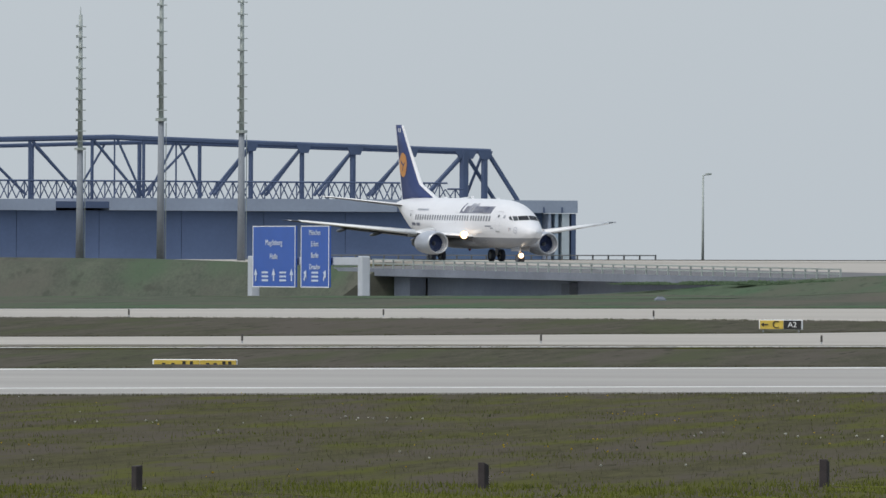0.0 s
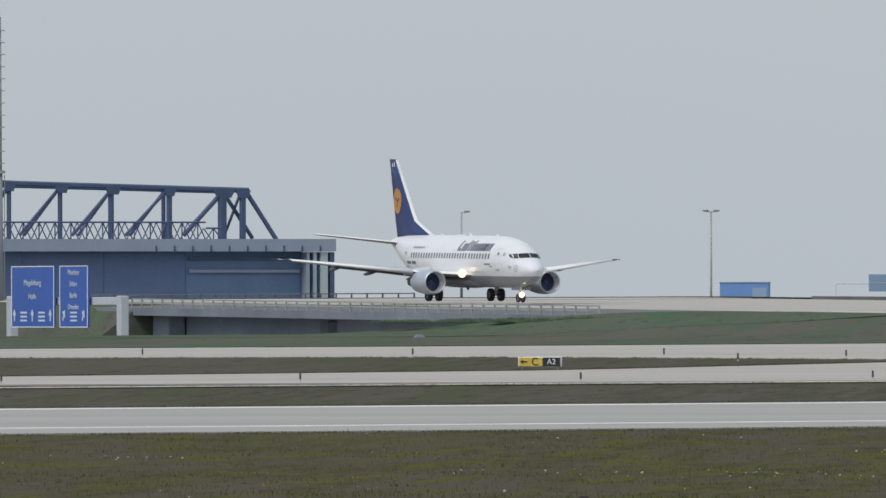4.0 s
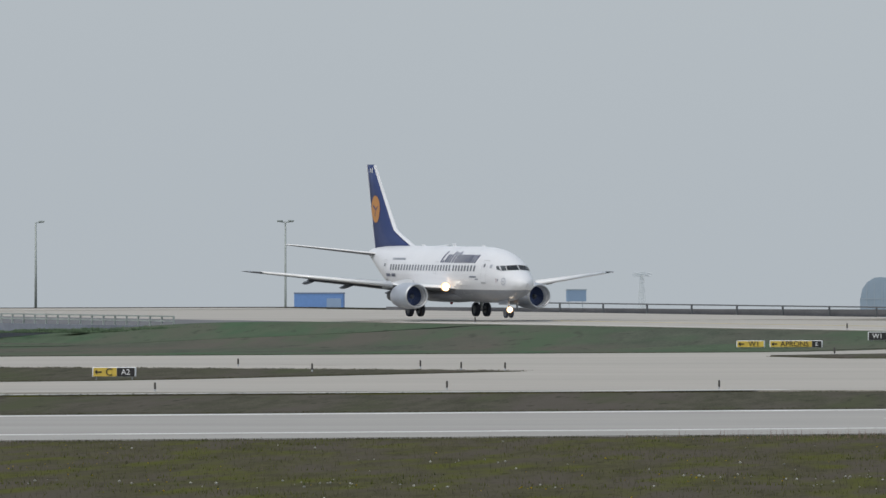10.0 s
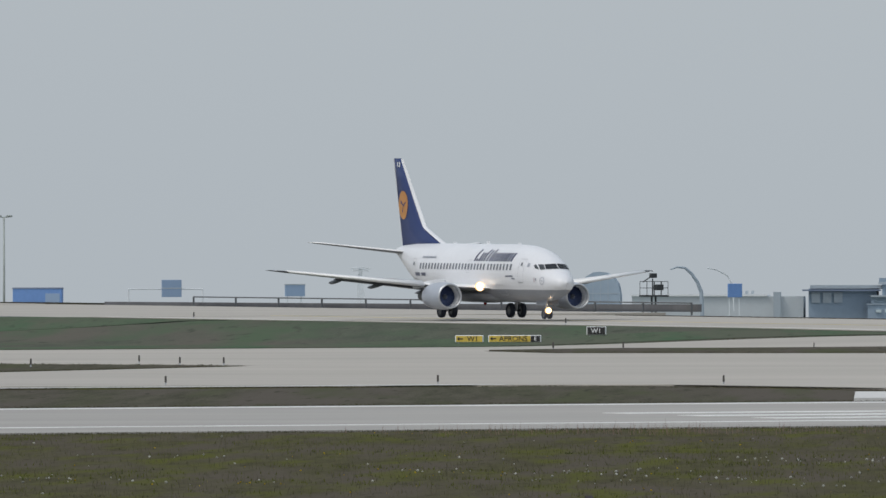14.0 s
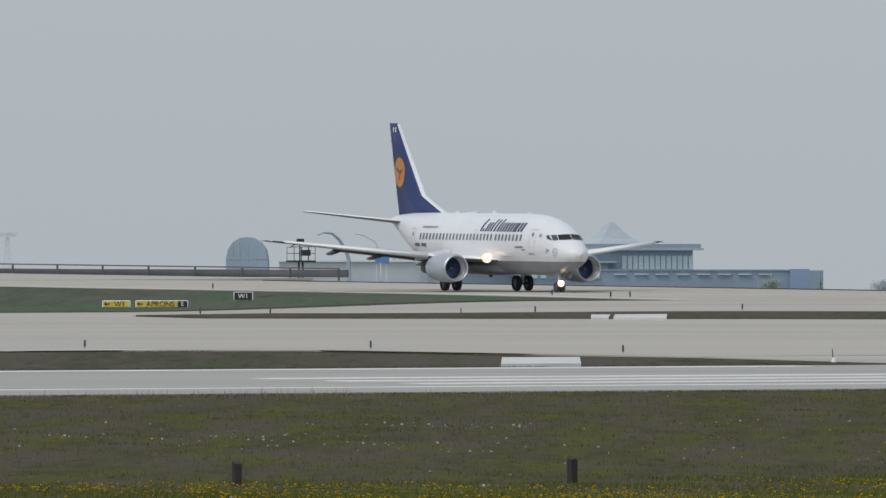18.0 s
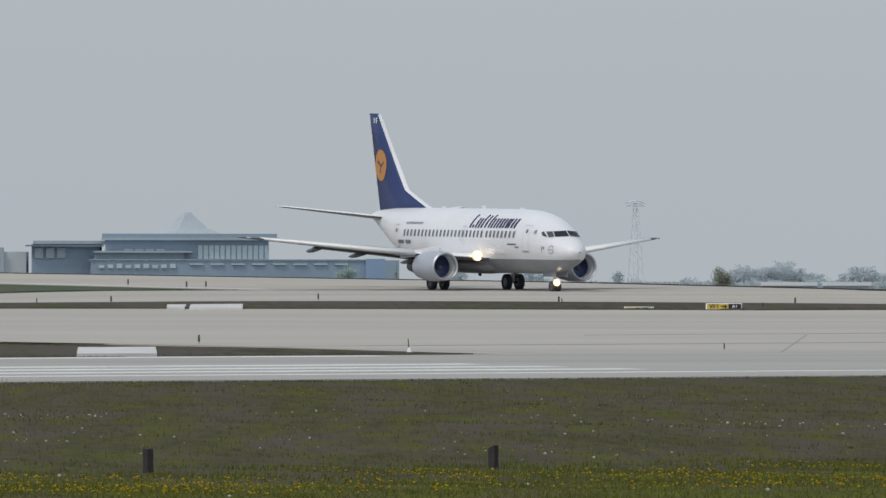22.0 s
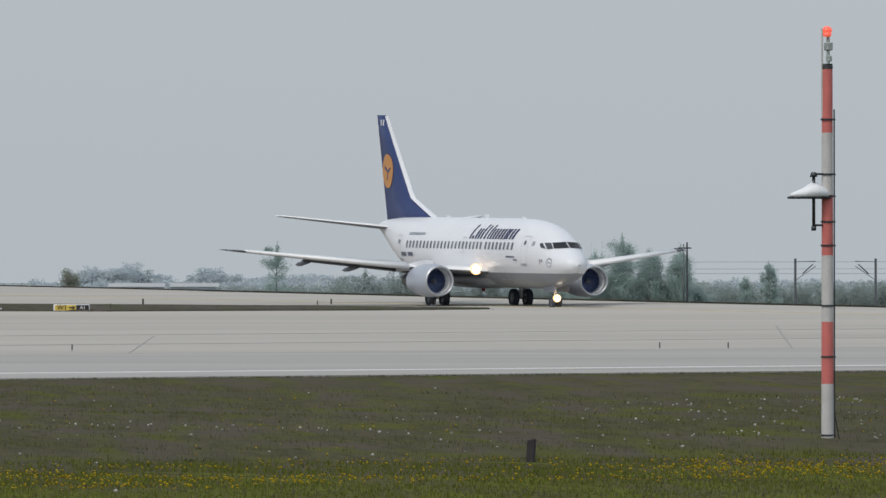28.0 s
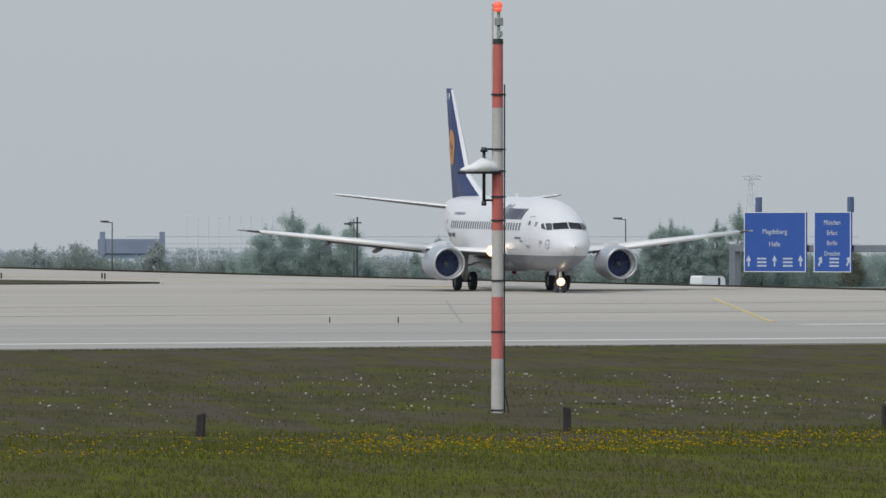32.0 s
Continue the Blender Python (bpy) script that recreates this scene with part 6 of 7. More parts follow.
part("roof", box(bmesh.new(), -3.35, -0.3, 2.2, 3.35, 6.3, 3.85, 0.1), HAZE_BLUE, lodge, "dark blue roof")
for x in (-3.2, 3.2):
    part("chimney", box(bmesh.new(), x - 0.25, -0.4, 2.1, x + 0.25, 1.2, 4.6, 0.03), HAZE_BLUE, lodge, "dark end chimney")
for k in range(5):
    part("window", box(bmesh.new(), -2.7 + 1.15 * k, -0.1, 0.7, -1.95 + 1.15 * k, 0.0, 1.7), FAR_GLASS, lodge)


def build_far_gantry():
    g = holder("road_gantry", at_z(525.5, 1300, ground_height(525.5, 1300)), "thin steel road gantry with a blue sign", "sign gantry")
    z0 = ground_height(525.5, 1300)
    for x in (-3.8, 3.7):
        part("post", tube(bmesh.new(), (x, 0, 0), (x, 0, 6.9 - z0), 0.07, 0.07, 6), FAR_STEEL, g)
    part("beam", tube(bmesh.new(), (-3.8, 0, 6.9 - z0), (3.7, 0, 6.9 - z0), 0.06, 0.06, 6), FAR_STEEL, g)
    bm = bmesh.new()
    box(bm, -0.5, -0.2, 6.15 - z0, 1.5, -0.1, 7.77 - z0, 0.02)
    panel = part("sign_panel", bm, CRATE_HAZE, g, "blue sign panel")
    bm = bmesh.new()
    box(bm, -0.5, -0.22, 6.93 - z0, 1.5, -0.2, 7.03 - z0)
    part("dividing_line", bm, FAR_PALE, panel, "pale dividing line")


build_far_gantry()


def build_pylon(s, n, top, base, arm, label):
    """A lattice power pylon with two cross-arms."""
    p = holder("power_pylon", at_z(s, n, base), label, "pylon", "power pylons")
    h = top - base
    bm = bmesh.new()
    for a in (-1, 1):
        for b in (-1, 1):
            tube(bm, (a * h * 0.075, b * h * 0.075, 0), (a * h * 0.018, b * h * 0.018, h), 0.10, 0.08, 4)
    part("leg_frame", bm, FAR_STEEL, p)
    for k in range(7):
        bm = bmesh.new()
        z0, z1 = h * k / 7, h * (k + 1) / 7
        w0, w1 = h * (0.075 - 0.057 * k / 7), h * (0.075 - 0.057 * (k + 1) / 7)
        for y in (-1, 1):
            tube(bm, (-w0, y * w0, z0), (w1, y * w1, z1), 0.07, 0.07, 4)
            tube(bm, (w0, y * w0, z0), (-w1, y * w1, z1), 0.07, 0.07, 4)
        part("brace", bm, FAR_STEEL, p)
    for f, w in ((0.99, 1.0), (0.955, 0.85)):
        bm = bmesh.new()
        tube(bm, (-arm * w, 0, h * f), (arm * w, 0, h * f), 0.11, 0.11, 4)
        tube(bm, (-arm * w, 0, h * f), (0, 0, h * (f + 0.03)), 0.09, 0.09, 4)
        tube(bm, (arm * w, 0, h * f), (0, 0, h * (f + 0.03)), 0.09, 0.09, 4)
        part("cross_arm", bm, FAR_STEEL, p)


build_pylon(1818.1, 3600, 23.0, 0.7, 3.2, "far lattice power pylon with broad arms in haze")
build_pylon(2163.8, 3600, 24.4, 0.7, 3.4, "far lattice power pylon with broad arms in haze")
build_pylon(1677.9, 4000, 18.3, 0.7, 3.2, "far lattice power pylon with broad arms in haze")

# flag poles
for k, s in enumerate((936.2, 937.8, 939.4, 941.0, 942.5, 944.2, 945.7, 947.3, 948.9, 950.4)):
    z0 = ground_height(s, 1700)
    fp = holder("flag_pole", at_z(s, 1700, z0), "bare thin grey flag pole", "flag pole", "row of flag poles")
    part("pole", tube(bmesh.new(), (0, 0, 0), (0, 0, 8.25 - z0 - 0.15 * (k % 2)), 0.07, 0.045, 6), FAR_STEEL, fp)
    bm = bmesh.new()
    bmesh.ops.create_uvsphere(bm, u_segments=6, v_segments=4, radius=0.09, matrix=Matrix.Translation((0, 0, 8.25 - z0 - 0.15 * (k % 2))))
    part("ball", bm, FAR_STEEL, fp)


def build_catenary(s, n, top, side):
    z0 = ground_height(s, n)
    c = holder("catenary_mast", at_z(s, n, z0), "dark steel railway catenary mast with bracket", "catenary mast", "catenary masts")
    h = top - z0
    bm = bmesh.new()
    box(bm, -0.075, -0.075, 0, 0.075, 0.075, h)
    part("mast", bm, DARK_STEEL, c)
    for dz in (0.28, 1.85):
        part("bracket", tube(bmesh.new(), (0, 0, h - dz), (side * 2.0, 0, h - dz + (0.05 if dz < 1 else 1.2)), 0.03, 0.03, 6), DARK_STEEL, c)
    bm = bmesh.new()
    tube(bm, (side * 0.7, 0, h - 1.3), (side * 1.7, 0, h - 0.5), 0.05, 0.05, 6)
    part("insulator", bm, DARK_METAL, c)


build_catenary(632.8, 1100, 5.45, 1)
build_catenary(640.7, 1100, 5.45, -1)
wires = holder("overhead_wires", Matrix(), "thin dark railway overhead wires", "wires")
for z0, z1 in ((5.15, 5.2), (4.55, 4.6), (4.2, 4.15)):
    part("wire", tube_sn(bmesh.new(), (600, 1100, z0), (672, 1100, z1), 0.014, None, 4), GANTRY_GREY, wires)
pole = holder("crossarm_pole", at_z(639.2, 1130, ground_height(639.2, 1130)), "dark pole with a short cross-arm", "pole")
part("shaft", tube(bmesh.new(), (0, 0, 0), (0, 0, 6.3), 0.1, 0.07, 6), DARK_METAL, pole)
part("crossarm", tube(bmesh.new(), (-0.9, 0, 5.8), (0.4, 0, 5.8), 0.06, 0.06, 6), DARK_METAL, pole)


ramp = bmesh.new()
box_sn(ramp, 596, 1024, -4, 640, 1034, 0.02)
tagged(part("slip_road", ramp, BRIDGE_CONCRETE), "raised concrete slip road beside the motorway", "slip road", "", "structure")


def build_van():
    v = holder("white_van", at_z(614.4, 1029, 0.02), "white round-cornered van on the raised slip road", "van")
    bm = bmesh.new()
    loft(bm, [[Vector((x, y, z)) for x, z in ((-1.05, 0.35), (1.0, 0.35), (1.1, 0.7), (1.1, 1.6), (1.02, 1.86), (0.86, 1.96), (-0.95, 2.0), (-1.08, 1.9), (-1.12, 1.5))] for y in (-0.9, 0.9)])
    part("body", bm, SIGN_WHITE, v, "white body")
    bm = bmesh.new()
    box(bm, 0.42, -0.93, 1.2, 0.62, -0.9, 1.85)
    part("side_window", bm, GLASS_DARK, v, "dark side window")
    for x in (-0.5, 0.5):
        part("wheel", tube(bmesh.new(), (x, -0.95, 0.35), (x, -0.75, 0.35), 0.35, 0.35, 14), RUBBER, v)


build_van()


# ---- trees and hedges ----
def leaf_mesh(name, centres, size, material, rng, flat=0.35):
    """Small two-triangle leaves or clumps, each an island."""
    c = np.asarray(centres)
    k = len(c)
    u = rng.normal(size=(k, 3))
    u /= np.linalg.norm(u, axis=1)[:, None]
    w = np.cross(u, rng.normal(size=(k, 3)))
    w /= np.linalg.norm(w, axis=1)[:, None]
    sz = size * rng.uniform(0.6, 1.4, (k, 1))
    u, w = u * sz, w * sz * 0.7
    verts = np.stack([c - u, c + w * 0.8, c + u, c - w], 1).reshape(-1, 3)
    faces = (np.arange(k)[:, None] * 4 + np.arange(4)).tolist()
    me = bpy.data.meshes.new(name)
    me.from_pydata(verts.tolist(), [], faces)
    me.materials.append(material)
    return me


def build_tree(s, n, top, spread, material, label, seed, leaves=1500, leaf=0.16, slim=False, bark=None):
    """A leader with rising limbs, each hung with ragged clumps of small leaves, and gaps between them."""
    rng = np.random.default_rng(seed)
    z0 = ground_height(s, n)
    h = top - z0
    bark = bark or BARK
    t = holder("tree", at_z(s, n, z0), label, "tree", "trees behind the airfield")
    bend = rng.normal(0, 0.06 * spread, 2)
    bm = bmesh.new()
    tube(bm, (0, 0, -0.2), (bend[0], bend[1], h * 0.5), 0.03 * spread + 0.05, 0.05, 8)
    tube(bm, (bend[0], bend[1], h * 0.5), (bend[0] * 1.5, 0, h * 0.96), 0.05, 0.012, 6)
    part("trunk", bm, bark, t, "", True)
    count = 15 if slim else 24
    cs = []
    for k in range(count):
        f = 0.10 + 0.80 * (k + rng.uniform(0, 1)) / count
        a = 2.4 * k + rng.uniform(-0.6, 0.6)
        reach = spread * (1.12 - f) ** (0.5 if slim else 0.62) * rng.uniform(0.45, 1.15)
        root = np.array([bend[0] * f, bend[1] * f, h * max(0.04, f - 0.10)])
        tip = np.array([reach * math.cos(a), reach * math.sin(a), min(h * rng.uniform(0.72, 0.92), h * (f - 0.06) + reach * rng.uniform(0.35, 1.0))])
        part("limb", tube(bmesh.new(), root, tip, 0.03, 0.010, 4), bark, t)
        for q in range(3 if slim else 4):
            g = rng.uniform(0.35, 1.0)
            c = root + (tip - root) * g + rng.normal(0, 0.10 * spread, 3) * [1, 1, 0.5]
            r = spread * rng.uniform(0.09, 0.20) * (1.15 - 0.4 * g)
            m = max(12, int(leaves * rng.uniform(0.03, 0.075)))
            cs.append(c + rng.normal(0, 1, (m, 3)) * [r, r, min(r * rng.uniform(0.7, 1.3), 0.11 * h)])
    for q in range(5):
        f = rng.uniform(0.66, 0.9)
        cs.append(np.array([bend[0] * 1.4, 0, h * f]) + rng.normal(0, 1, (max(10, leaves // 20), 3)) * [0.07 * spread, 0.07 * spread, 0.05 * h])
    c = np.concatenate(cs)
    c = c[(c[:, 2] > 0.05) & (c[:, 2] < 1.03 * h)]
    ob = new("crown", leaf_mesh("crown", c, leaf * 0.5, material, rng))
    ob.parent = t


def build_hedge(name, s0, s1, n, tops, material, label, seed, density=60, leaf=0.2, depth=4.0, wide=1.1):
    """A belt of single shrubs, each an upright bush of its own height and width; tops is a table of (s, height above the world's zero)."""
    rng = np.random.default_rng(seed)
    base = ground_height((s0 + s1) / 2, n)
    cs, at_s = [], s0
    while at_s < s1:
        at_s += wide * rng.uniform(0.35, 0.95)
        dn = rng.uniform(-depth / 2, depth / 2)
        h = (lerp_table(tops, at_s) - base) * rng.uniform(0.72, 1.0)
        w = wide * rng.uniform(0.6, 1.35)
        k = int(density * w * 4.2)
        low = int(k * 0.45)
        stems = rng.integers(5, 9)
        lean, reach = rng.normal(0, 0.45, stems) * w, rng.uniform(0.6, 1.0, stems)
        pick = rng.integers(0, stems, k - low)
        f = rng.uniform(0.1, 1, k - low) ** 0.8
        bush = np.empty((k, 3))
        bush[:low, 0] = rng.normal(0, 0.55 * w, low)
        bush[:low, 1] = rng.normal(0, 0.5 * w, low)
        bush[:low, 2] = h * 0.72 * rng.uniform(0, 1, low) * np.exp(-(bush[:low, 0] / w) ** 2)
        bush[low:, 0] = lean[pick] * f + rng.normal(0, 0.13 * w, k - low)
        bush[low:, 1] = rng.normal(0, 0.3 * w, k - low)
        bush[low:, 2] = h * reach[pick] * f + rng.normal(0, 0.05, k - low)
        bush[:, 2] = np.clip(bush[:, 2], 0, None)
        cs.append(bush + [at_s, n + dn, base])
    c = np.concatenate(cs)
    x, y = c[:, 0] * math.cos(PHI) - c[:, 1] * math.sin(PHI), c[:, 0] * math.sin(PHI) + c[:, 1] * math.cos(PHI)
    ob = new(name, leaf_mesh(name, np.stack([x, y, c[:, 2]], 1), leaf * 0.62, material, rng))
    return tagged(ob, label, "hedge", "", "stuff")


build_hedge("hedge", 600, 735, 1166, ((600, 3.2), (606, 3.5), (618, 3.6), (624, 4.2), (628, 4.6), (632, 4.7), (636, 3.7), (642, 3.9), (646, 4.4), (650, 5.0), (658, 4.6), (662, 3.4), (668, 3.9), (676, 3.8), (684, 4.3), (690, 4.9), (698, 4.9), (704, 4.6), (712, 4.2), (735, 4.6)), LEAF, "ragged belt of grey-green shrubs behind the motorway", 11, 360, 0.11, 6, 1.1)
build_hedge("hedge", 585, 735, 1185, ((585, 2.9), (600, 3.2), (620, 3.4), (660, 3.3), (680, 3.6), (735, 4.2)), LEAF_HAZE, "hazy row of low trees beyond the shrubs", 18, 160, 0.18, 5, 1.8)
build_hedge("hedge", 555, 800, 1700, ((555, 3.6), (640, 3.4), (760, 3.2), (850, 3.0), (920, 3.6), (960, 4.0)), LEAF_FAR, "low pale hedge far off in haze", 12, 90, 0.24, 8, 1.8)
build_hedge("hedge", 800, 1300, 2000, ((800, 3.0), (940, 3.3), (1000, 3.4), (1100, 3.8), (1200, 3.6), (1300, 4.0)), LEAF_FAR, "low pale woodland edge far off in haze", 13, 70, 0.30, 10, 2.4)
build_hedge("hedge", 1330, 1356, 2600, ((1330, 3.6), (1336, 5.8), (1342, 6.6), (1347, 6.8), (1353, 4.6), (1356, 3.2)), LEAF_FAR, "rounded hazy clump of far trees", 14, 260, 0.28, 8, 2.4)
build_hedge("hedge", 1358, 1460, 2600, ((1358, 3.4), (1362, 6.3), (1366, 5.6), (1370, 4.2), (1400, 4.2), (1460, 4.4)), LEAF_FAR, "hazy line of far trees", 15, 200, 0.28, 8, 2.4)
build_hedge("bank_shrubs", 366, 389, 1000, ((352, 2.9), (358, 3.3), (366, 3.5), (374, 3.75), (384, 4.05)), LEAF_BANK, "low green growth on the bank below the bridge", 16, 420, 0.11, 12, 1.2)
build_tree(612.6, 1156, 7.15, 1.5, LEAF_TREE, "slim young tree with thin top", 21, 3200, 0.105, True)
build_tree(589.2, 1150, 4.9, 1.5, LEAF_LIGHT, "low rounded budding bush-like tree", 22, 1300, 0.12)
build_tree(553.2, 1150, 5.3, 1.3, LEAF_TREE, "small rounded green tree", 23, 1000, 0.13)
build_tree(557.8, 1150, 5.35, 0.45, LEAF_TREE, "very slim dark young tree", 24, 300, 0.12, True)
WOOD_LABEL = "dense leafy tree behind the motorway"
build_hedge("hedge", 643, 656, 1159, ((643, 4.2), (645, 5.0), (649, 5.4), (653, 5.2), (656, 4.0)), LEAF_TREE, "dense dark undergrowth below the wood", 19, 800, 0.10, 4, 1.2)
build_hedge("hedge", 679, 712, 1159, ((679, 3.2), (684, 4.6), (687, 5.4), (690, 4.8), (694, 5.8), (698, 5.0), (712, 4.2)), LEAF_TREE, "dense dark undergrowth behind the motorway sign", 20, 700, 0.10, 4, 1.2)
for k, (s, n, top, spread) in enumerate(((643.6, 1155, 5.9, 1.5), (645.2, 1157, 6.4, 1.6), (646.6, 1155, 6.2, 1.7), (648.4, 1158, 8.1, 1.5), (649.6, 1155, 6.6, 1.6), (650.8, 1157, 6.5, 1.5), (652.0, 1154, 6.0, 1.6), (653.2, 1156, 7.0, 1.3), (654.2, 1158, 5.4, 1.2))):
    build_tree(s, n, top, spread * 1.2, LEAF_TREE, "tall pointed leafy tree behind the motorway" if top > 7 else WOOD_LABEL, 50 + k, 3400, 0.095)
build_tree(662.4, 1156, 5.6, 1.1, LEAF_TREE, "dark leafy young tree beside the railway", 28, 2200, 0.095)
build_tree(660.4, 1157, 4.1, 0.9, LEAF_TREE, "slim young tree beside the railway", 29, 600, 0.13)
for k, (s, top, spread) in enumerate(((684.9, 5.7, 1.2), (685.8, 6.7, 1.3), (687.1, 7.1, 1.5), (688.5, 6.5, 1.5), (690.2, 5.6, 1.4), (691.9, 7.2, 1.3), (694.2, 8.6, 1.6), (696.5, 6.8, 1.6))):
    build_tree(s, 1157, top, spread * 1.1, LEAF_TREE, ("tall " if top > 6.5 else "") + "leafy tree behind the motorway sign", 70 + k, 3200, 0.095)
build_tree(705.4, 1156, 4.3, 1.5, LEAF_LIGHT, "pale blossoming tree behind the motorway sign", 33, 1700, 0.14)
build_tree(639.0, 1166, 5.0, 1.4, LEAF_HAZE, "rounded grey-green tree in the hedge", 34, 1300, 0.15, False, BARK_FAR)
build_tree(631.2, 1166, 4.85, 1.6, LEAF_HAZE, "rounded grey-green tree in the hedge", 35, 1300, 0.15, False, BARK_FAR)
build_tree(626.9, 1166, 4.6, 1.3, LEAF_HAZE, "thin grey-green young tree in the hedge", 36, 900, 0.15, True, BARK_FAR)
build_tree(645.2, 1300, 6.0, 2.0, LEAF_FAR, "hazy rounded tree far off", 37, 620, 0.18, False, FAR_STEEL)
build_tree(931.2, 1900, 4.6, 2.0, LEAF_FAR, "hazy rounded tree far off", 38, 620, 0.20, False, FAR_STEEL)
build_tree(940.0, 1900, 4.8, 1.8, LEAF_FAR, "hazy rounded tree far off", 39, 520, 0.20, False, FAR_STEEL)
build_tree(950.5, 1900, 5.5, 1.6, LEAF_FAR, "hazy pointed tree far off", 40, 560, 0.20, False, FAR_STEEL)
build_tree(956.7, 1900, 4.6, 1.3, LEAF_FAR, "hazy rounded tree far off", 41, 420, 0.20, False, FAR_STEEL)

# ---- foreground turf: blades, dandelions and seed heads ----
def scatter(s0, s1, n0, n1, count, rng, gather=0.0, sharp=0.0):
    s, n = rng.uniform(s0, s1, count), rng.uniform(n0, n1, count)
    if gather:
        keep = (0.5 + 0.5 * np.sin(s * 1.3 + 0.05 * n + 2 * np.sin(0.31 * s)) * np.sin(n * 0.13 + 0.6 * s)) > rng.uniform(0.45 * sharp, gather, count)
        s, n = s[keep], n[keep]
    return s, n


def lay(s, n):
    x, y = s * math.cos(PHI) - n * math.sin(PHI), s * math.sin(PHI) + n * math.cos(PHI)
    z = np.interp(n, [0, 556, 611], [0, 0, 0.4]) + 0.00385 * (s - 260)
    return x, y, z


def blades(name, s, n, tall, wide, material, label, rng, lean=0.35, place=None):
    """Leaning three-cornered blades, each an island."""
    x, y, z = place or lay(s, n)
    k = len(s)
    h = tall * rng.uniform(0.45, 1.35, k)
    a = rng.uniform(0, math.pi, k)
    dx, dy = np.cos(a) * wide * rng.uniform(0.6, 1.5, k), np.sin(a) * wide * 0.5
    lx, ly = rng.normal(0, lean, k) * h, rng.normal(0, lean, k) * h
    v = np.empty((k, 3, 3))
    v[:, 0] = np.stack([x - dx, y - dy, z - 0.02], 1)
    v[:, 1] = np.stack([x + dx, y + dy, z - 0.02], 1)
    v[:, 2] = np.stack([x + lx, y + ly, z + h], 1)
    me = bpy.data.meshes.new(name)
    me.vertices.add(3 * k)
    me.vertices.foreach_set("co", v.ravel())
    me.loops.add(3 * k)
    me.loops.foreach_set("vertex_index", np.arange(3 * k))
    me.polygons.add(k)
    me.polygons.foreach_set("loop_start", np.arange(k) * 3)
    me.update(calc_edges=True)
    me.materials.append(material)
    return tagged(new(name, me), label, "grass", "", "stuff")


def heads(name, s, n, up, size, material, label, rng):
    """Small eight-faced flower heads, each an island."""
    x, y, z = lay(s, n)
    k = len(s)
    r = size * rng.uniform(0.4, 1.6, k)
    c = np.stack([x, y, z + up * rng.uniform(0.6, 1.4, k)], 1)
    off = np.array([(1, 0, 0), (0, 1, 0), (-1, 0, 0), (0, -1, 0), (0, 0, 0.8), (0, 0, -0.8)])
    v = (c[:, None] + off[None] * r[:, None, None]).reshape(-1, 3)
    tri = np.array([(0, 1, 4), (1, 2, 4), (2, 3, 4), (3, 0, 4), (1, 0, 5), (2, 1, 5), (3, 2, 5), (0, 3, 5)])
    f = (np.arange(k)[:, None, None] * 6 + tri[None]).reshape(-1, 3)
    me = bpy.data.meshes.new(name)
    me.from_pydata(v.tolist(), [], f.tolist())
    me.materials.append(material)
    return tagged(new(name, me), label, "flowers", "", "stuff")


def near_edge(s):
    """Where the uncut grass near the posts gives way to the mown turf."""
    return 306 + 9 * math.sin(0.37 * s) + 7 * math.sin(0.93 * s + 1) + 5 * math.sin(2.3 * s) + 4 * math.sin(5.1 * s + 2)


def clusters(s0, s1, n0, n1, groups, each, rng, wide=0.8, deep=4.0):
    """Points gathered in loose patches."""
    cs, cn = rng.uniform(s0, s1, groups), rng.uniform(n0, n1, groups)
    size = rng.uniform(0.3, 1.6, groups)
    count = np.maximum(1, (each * size ** 2 * rng.uniform(0.3, 1.2, groups))).astype(int)
    k = np.repeat(np.arange(groups), count)
    return cs[k] + rng.normal(0, wide, len(k)) * size[k], cn[k] + rng.normal(0, deep, len(k)) * size[k]


def verge(line, count, rng, ragged=1.2):
    """Points strewn along an edge of paving, thick and thin by turns."""
    f = rng.uniform(0, 1, count)
    f = f[rng.uniform(0, 1, count) < 0.35 + 0.65 * (np.sin(f * 410) * np.sin(f * 173 + 1) > -0.1)]
    p = np.array(line)
    d = np.concatenate([[0], np.cumsum(np.hypot(*np.diff(p, axis=0).T))])
    s, n = np.interp(f * d[-1], d, p[:, 0]), np.interp(f * d[-1], d, p[:, 1])
    return s, n + rng.normal(0, ragged, len(s))


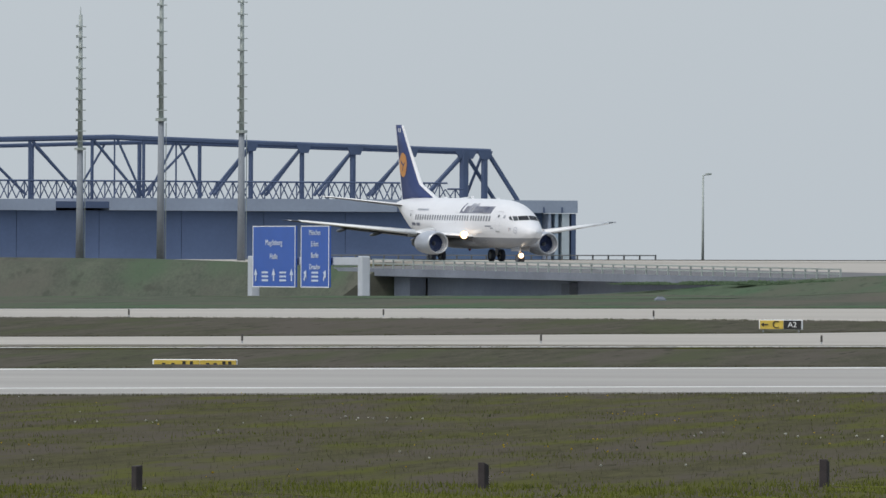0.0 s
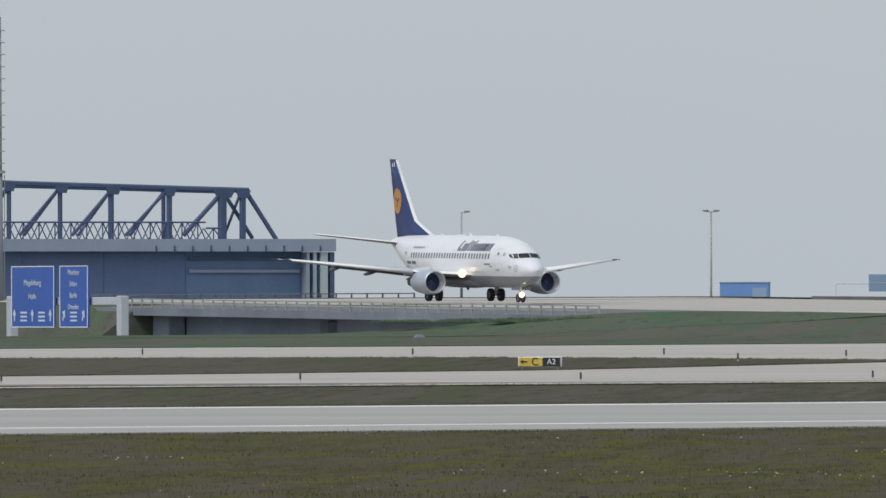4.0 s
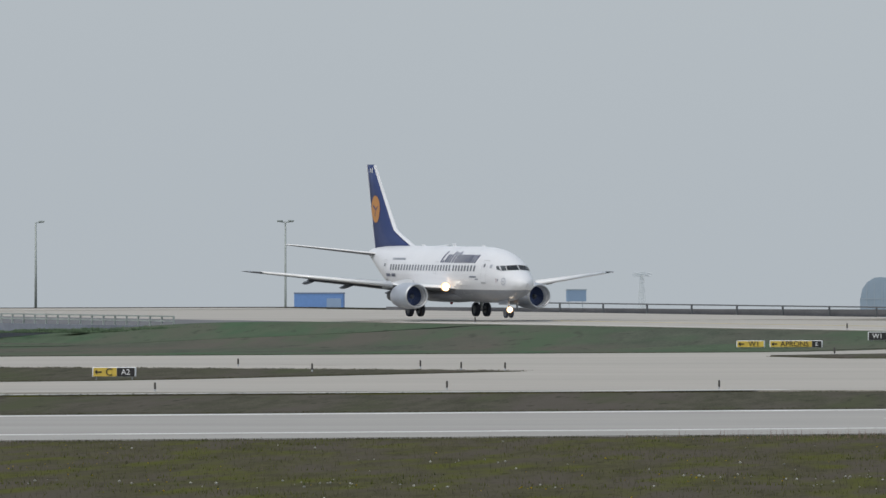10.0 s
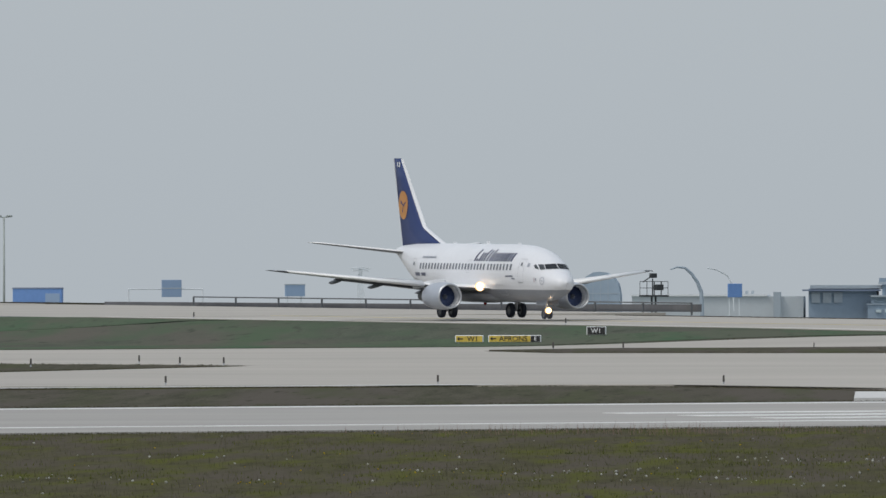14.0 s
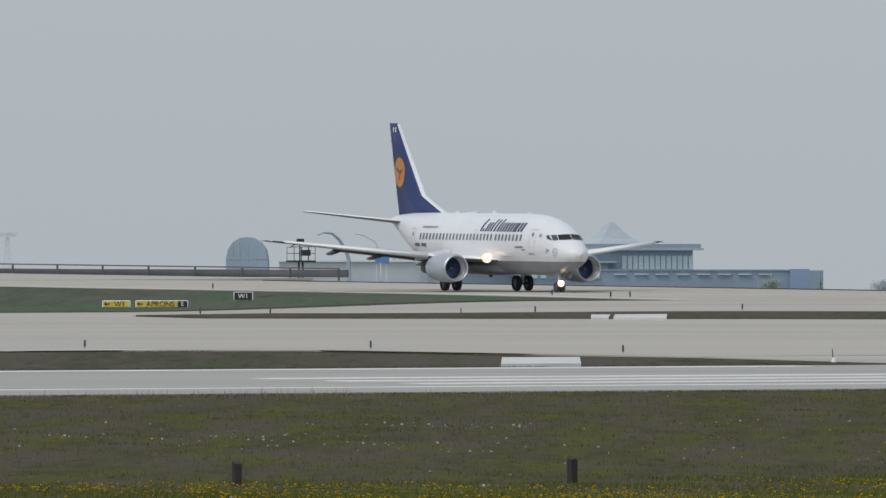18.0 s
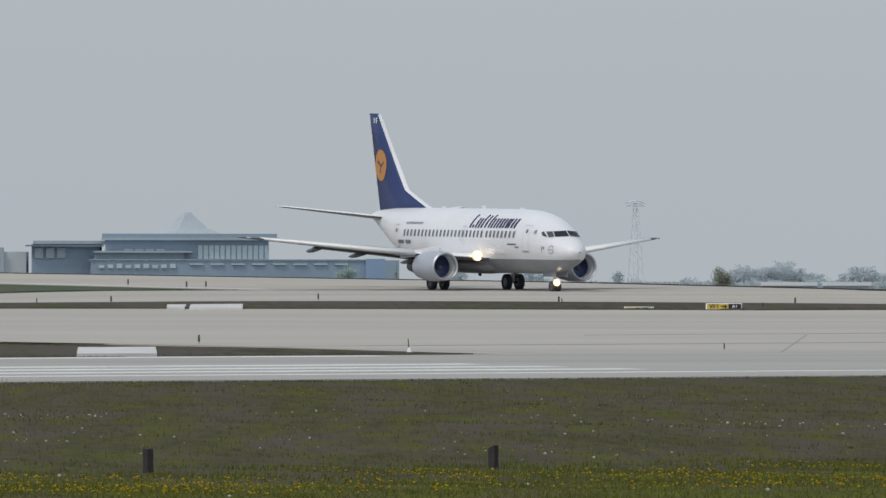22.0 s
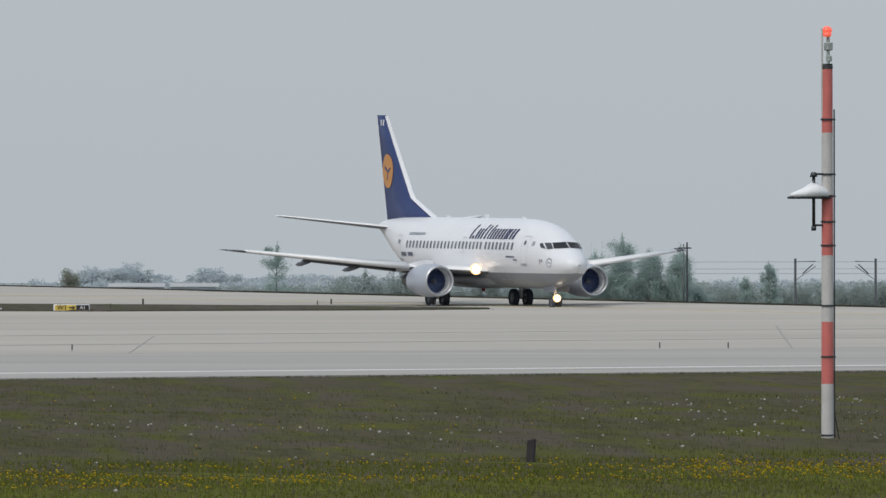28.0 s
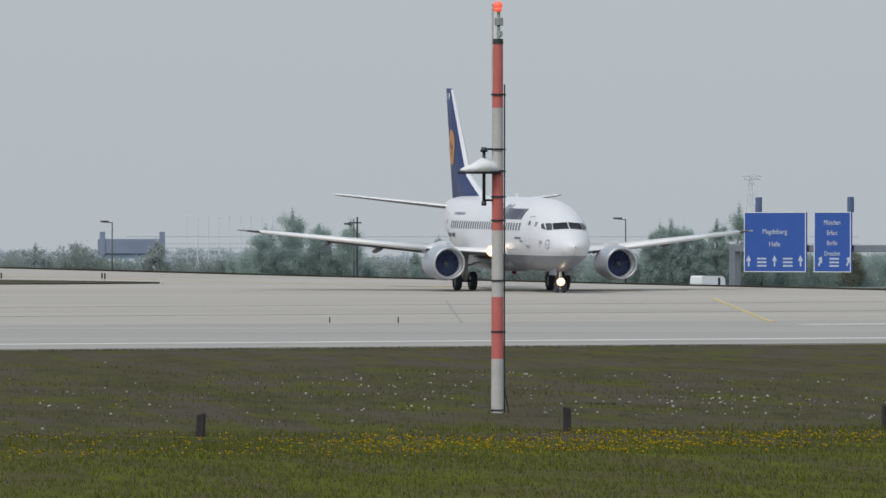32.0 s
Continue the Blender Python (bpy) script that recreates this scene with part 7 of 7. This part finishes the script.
def foreground():
    rng = np.random.default_rng(5)
    sheet("near_turf", [(s, 20) for s in (-200, 600)], [(-200 + 0.5 * k, near_edge(-200 + 0.5 * k)) for k in range(1601)], TURF_NEAR, 0.015, 1600, 6, label="fresh green uncut turf near the posts", category="grass strip", skirt=0.03)
    blades("grass", *clusters(60, 225, 222, 300, 1500, 110, rng, 0.8, 3.0), 0.10, 0.022, BLADE_GREEN, "fresh green uncut grass near the posts", rng)
    blades("grass", *clusters(60, 225, 222, 296, 700, 60, rng, 0.8, 3.0), 0.10, 0.020, BLADE_DULL, "dull olive grass among the fresh green", rng)
    blades("grass", *clusters(60, 235, 288, 324, 1100, 90, rng, 0.7, 2.5), 0.11, 0.022, BLADE_GREEN, "fresh green grass in tufts", rng)
    blades("grass", *clusters(60, 250, 320, 531, 700, 60, rng, 0.6, 4.0), 0.09, 0.020, BLADE_MOSS, "mossy green grass patches in the mown turf", rng, 0.2)
    blades("grass", *scatter(60, 235, 222, 318, 60000, rng, 0.9), 0.13, 0.014, BLADE_DRY, "dry grass stalks among the green", rng)
    blades("grass", *scatter(60, 262, 312, 531, 90000, rng, 1.0), 0.14, 0.011, BLADE_DULL, "dull olive grass stalks in the mown turf", rng, 0.2)
    blades("grass", *clusters(60, 262, 320, 531, 420, 22, rng, 0.5, 2.5), 0.19, 0.010, BLADE_DRY, "pale dry stalks in the mown turf", rng, 0.15)
    blades("weeds", *clusters(60, 262, 240, 528, 120, 12, rng, 0.09, 0.5), 0.08, 0.03, WEED, "small dark leafy weeds in the turf", rng, 0.6)
    blades("weeds", *clusters(137.5, 137.7, 340, 341, 3, 60, rng, 0.10, 0.4), 0.17, 0.04, WEED, "dark green leafy weed clump beside a post", rng, 0.5)
    blades("stems", *clusters(222, 238, 512, 530, 22, 22, rng, 0.9, 3.0), 0.34, 0.010, STEM_PINK, "tall pinkish dry stems near the runway's edge", rng, 0.1)
    blades("verge_grass", *verge(((60, 533), (320, 533)), 26000, rng), 0.07, 0.02, BLADE_EDGE, "ragged grass along the runway's near edge", rng)
    heads("dandelions", *clusters(130, 190, 290, 320, 150, 30, rng, 0.9, 2.0), 0.09, 0.027, PETAL_YELLOW, "yellow dandelions in patches near the posts", rng)
    heads("dandelions", *clusters(90, 250, 300, 530, 150, 6, rng, 0.7, 4.0), 0.11, 0.024, PETAL_YELLOW, "scattered yellow dandelions", rng)
    heads("seed_heads", *scatter(80, 262, 255, 525, 420, rng, 1.1, 0.4), 0.16, 0.036, PETAL_WHITE, "white dandelion seed heads", rng)
    heads("seed_heads", *clusters(100, 250, 380, 450, 26, 15, rng, 0.9, 3.5), 0.16, 0.034, PETAL_WHITE, "white dandelion seed heads in patches", rng)
    heads("seed_heads", *clusters(196, 226, 322, 366, 24, 12, rng, 0.8, 4.0), 0.17, 0.034, PETAL_WHITE, "white dandelion seed heads around the mast", rng)
    heads("seed_heads", *clusters(150, 235, 318, 400, 44, 7, rng, 0.9, 5.0), 0.17, 0.034, PETAL_WHITE, "white dandelion seed heads beyond the posts", rng)


def verges():
    """Ragged grass along the edges of the strips and islands between the paving."""
    rng = np.random.default_rng(9)
    for k, (line, count) in enumerate((
            (((150, 608.2), (295, 608.2)), 7000), (((150, 665), (240, 662), (285, 656), (293, 640)), 7000),
            (((190, 701), (230, 697), (268, 706), (300, 731)), 6000), (((190, 777), (254, 774), (285, 755), (300, 733)), 5000),
            (((345, 803), (341.5, 785), (359, 763), (382, 742), (398, 738.5), (405.5, 739.5)), 4500), (((345.3, 803.4), (358, 813), (374, 795), (397, 762), (406, 741)), 4500),
            (((230, 842), (398, 842)), 6000), (((441.5, 660), (441.5, 1000)), 7000))):
        s, n = verge(line, count, rng, 0.5)
        x, y, _ = lay(s, n)
        z = np.array([ground_height(a, b) for a, b in zip(s, n)]) + 0.06
        blades("verge_grass", s, n, 0.065, 0.022, BLADE_EDGE, "ragged grass along the edge of the paving", rng, 0.35, (x, y, z))


verges()
foreground()

def motions():
    """The airliner's taxiing, over the ground, and its turning wheels."""
    walk(airliner, [
        (0, taxi(-115.67, 1206.74, 5.19, 28.20)), (0.5, taxi(-112.82, 1200.79, 5.18, 28.26)), (1, taxi(-109.96, 1194.84, 5.17, 28.23)),
        (1.5, taxi(-107.07, 1188.89, 5.16, 28.11)), (2, taxi(-104.18, 1182.91, 5.14, 27.94)), (2.5, taxi(-101.25, 1176.91, 5.13, 27.77)),
        (3, taxi(-98.28, 1170.90, 5.11, 27.60)), (3.5, taxi(-95.30, 1164.86, 5.09, 27.48)), (5.5, taxi(-83.45, 1140.18, 4.98, 27.07)),
        (6, taxi(-80.43, 1134.01, 4.95, 26.80)), (6.5, taxi(-77.46, 1127.84, 4.92, 26.55)), (7, taxi(-74.44, 1121.68, 4.88, 26.38)),
        (7.5, taxi(-71.45, 1115.53, 4.84, 26.31)), (8, taxi(-68.50, 1109.38, 4.80, 26.27)), (8.5, taxi(-65.64, 1103.25, 4.76, 26.21)),
        (9, taxi(-62.63, 1097.13, 4.72, 26.18)), (9.5, taxi(-59.60, 1091.01, 4.67, 26.10)), (10, taxi(-56.60, 1084.90, 4.63, 26.08)),
        (10.5, taxi(-53.58, 1078.79, 4.59, 26.10)), (11, taxi(-50.53, 1072.68, 4.53, 26.01)), (11.5, taxi(-47.49, 1066.56, 4.48, 25.89)),
        (12, taxi(-44.43, 1060.44, 4.42, 25.76)), (12.5, taxi(-41.36, 1054.31, 4.35, 25.73)), (13, taxi(-38.31, 1048.17, 4.28, 25.75)),
        (13.5, taxi(-35.25, 1042.03, 4.22, 25.68)), (14, taxi(-32.16, 1035.88, 4.16, 25.65)), (14.5, taxi(-29.04, 1029.72, 4.10, 25.62)),
        (16.5, taxi(-16.53, 1004.92, 3.84, 25.77)), (17, taxi(-13.35, 998.67, 3.77, 25.76)), (17.5, taxi(-10.17, 992.40, 3.71, 25.77)),
        (18, taxi(-6.96, 986.12, 3.65, 25.76)), (18.5, taxi(-3.75, 979.84, 3.58, 25.82)), (19, taxi(-0.54, 973.54, 3.51, 25.90)),
        (19.5, taxi(2.72, 967.23, 3.44, 25.90)), (20, taxi(6.01, 960.90, 3.37, 25.79)), (20.5, taxi(9.29, 954.56, 3.31, 25.69)),
        (21, taxi(12.59, 948.22, 3.24, 25.58)), (21.5, taxi(15.94, 941.86, 3.16, 25.39)), (22, taxi(19.28, 935.50, 3.09, 25.15)),
        (22.5, taxi(22.63, 929.14, 3.02, 24.90)), (23, taxi(25.98, 922.80, 2.96, 24.67)), (23.5, taxi(29.27, 916.47, 2.89, 24.53)),
        (24, taxi(32.51, 910.15, 2.82, 24.48)), (24.5, taxi(35.70, 903.87, 2.75, 24.47)), (26.5, taxi(47.70, 879.41, 2.45, 22.27)),
        (27, taxi(50.46, 873.45, 2.40, 21.33)), (27.5, taxi(53.11, 867.53, 2.35, 20.39)), (28, taxi(55.68, 861.62, 2.29, 19.46)),
        (28.5, taxi(58.17, 855.74, 2.23, 18.60)), (29, taxi(60.56, 849.88, 2.16, 17.69)), (29.5, taxi(62.85, 844.04, 2.10, 16.65)),
        (30, taxi(65.06, 838.21, 2.05, 15.30)), (30.5, taxi(67.15, 832.39, 2.00, 13.87)), (31, taxi(69.08, 826.58, 1.96, 12.38)),
        (31.5, taxi(70.89, 820.78, 1.92, 10.63)), (32, taxi(72.55, 814.98, 1.89, 8.75)),
    ])
    step = 1 / FPS
    for wheel, x, y, r in airliner_wheels:
        walk(wheel, [(k * step, Matrix.Translation((x, y, r)) @ Matrix.Rotation(13.2 * k * step / r, 4, "Y")) for k in range(32 * FPS + 1)])


motions()
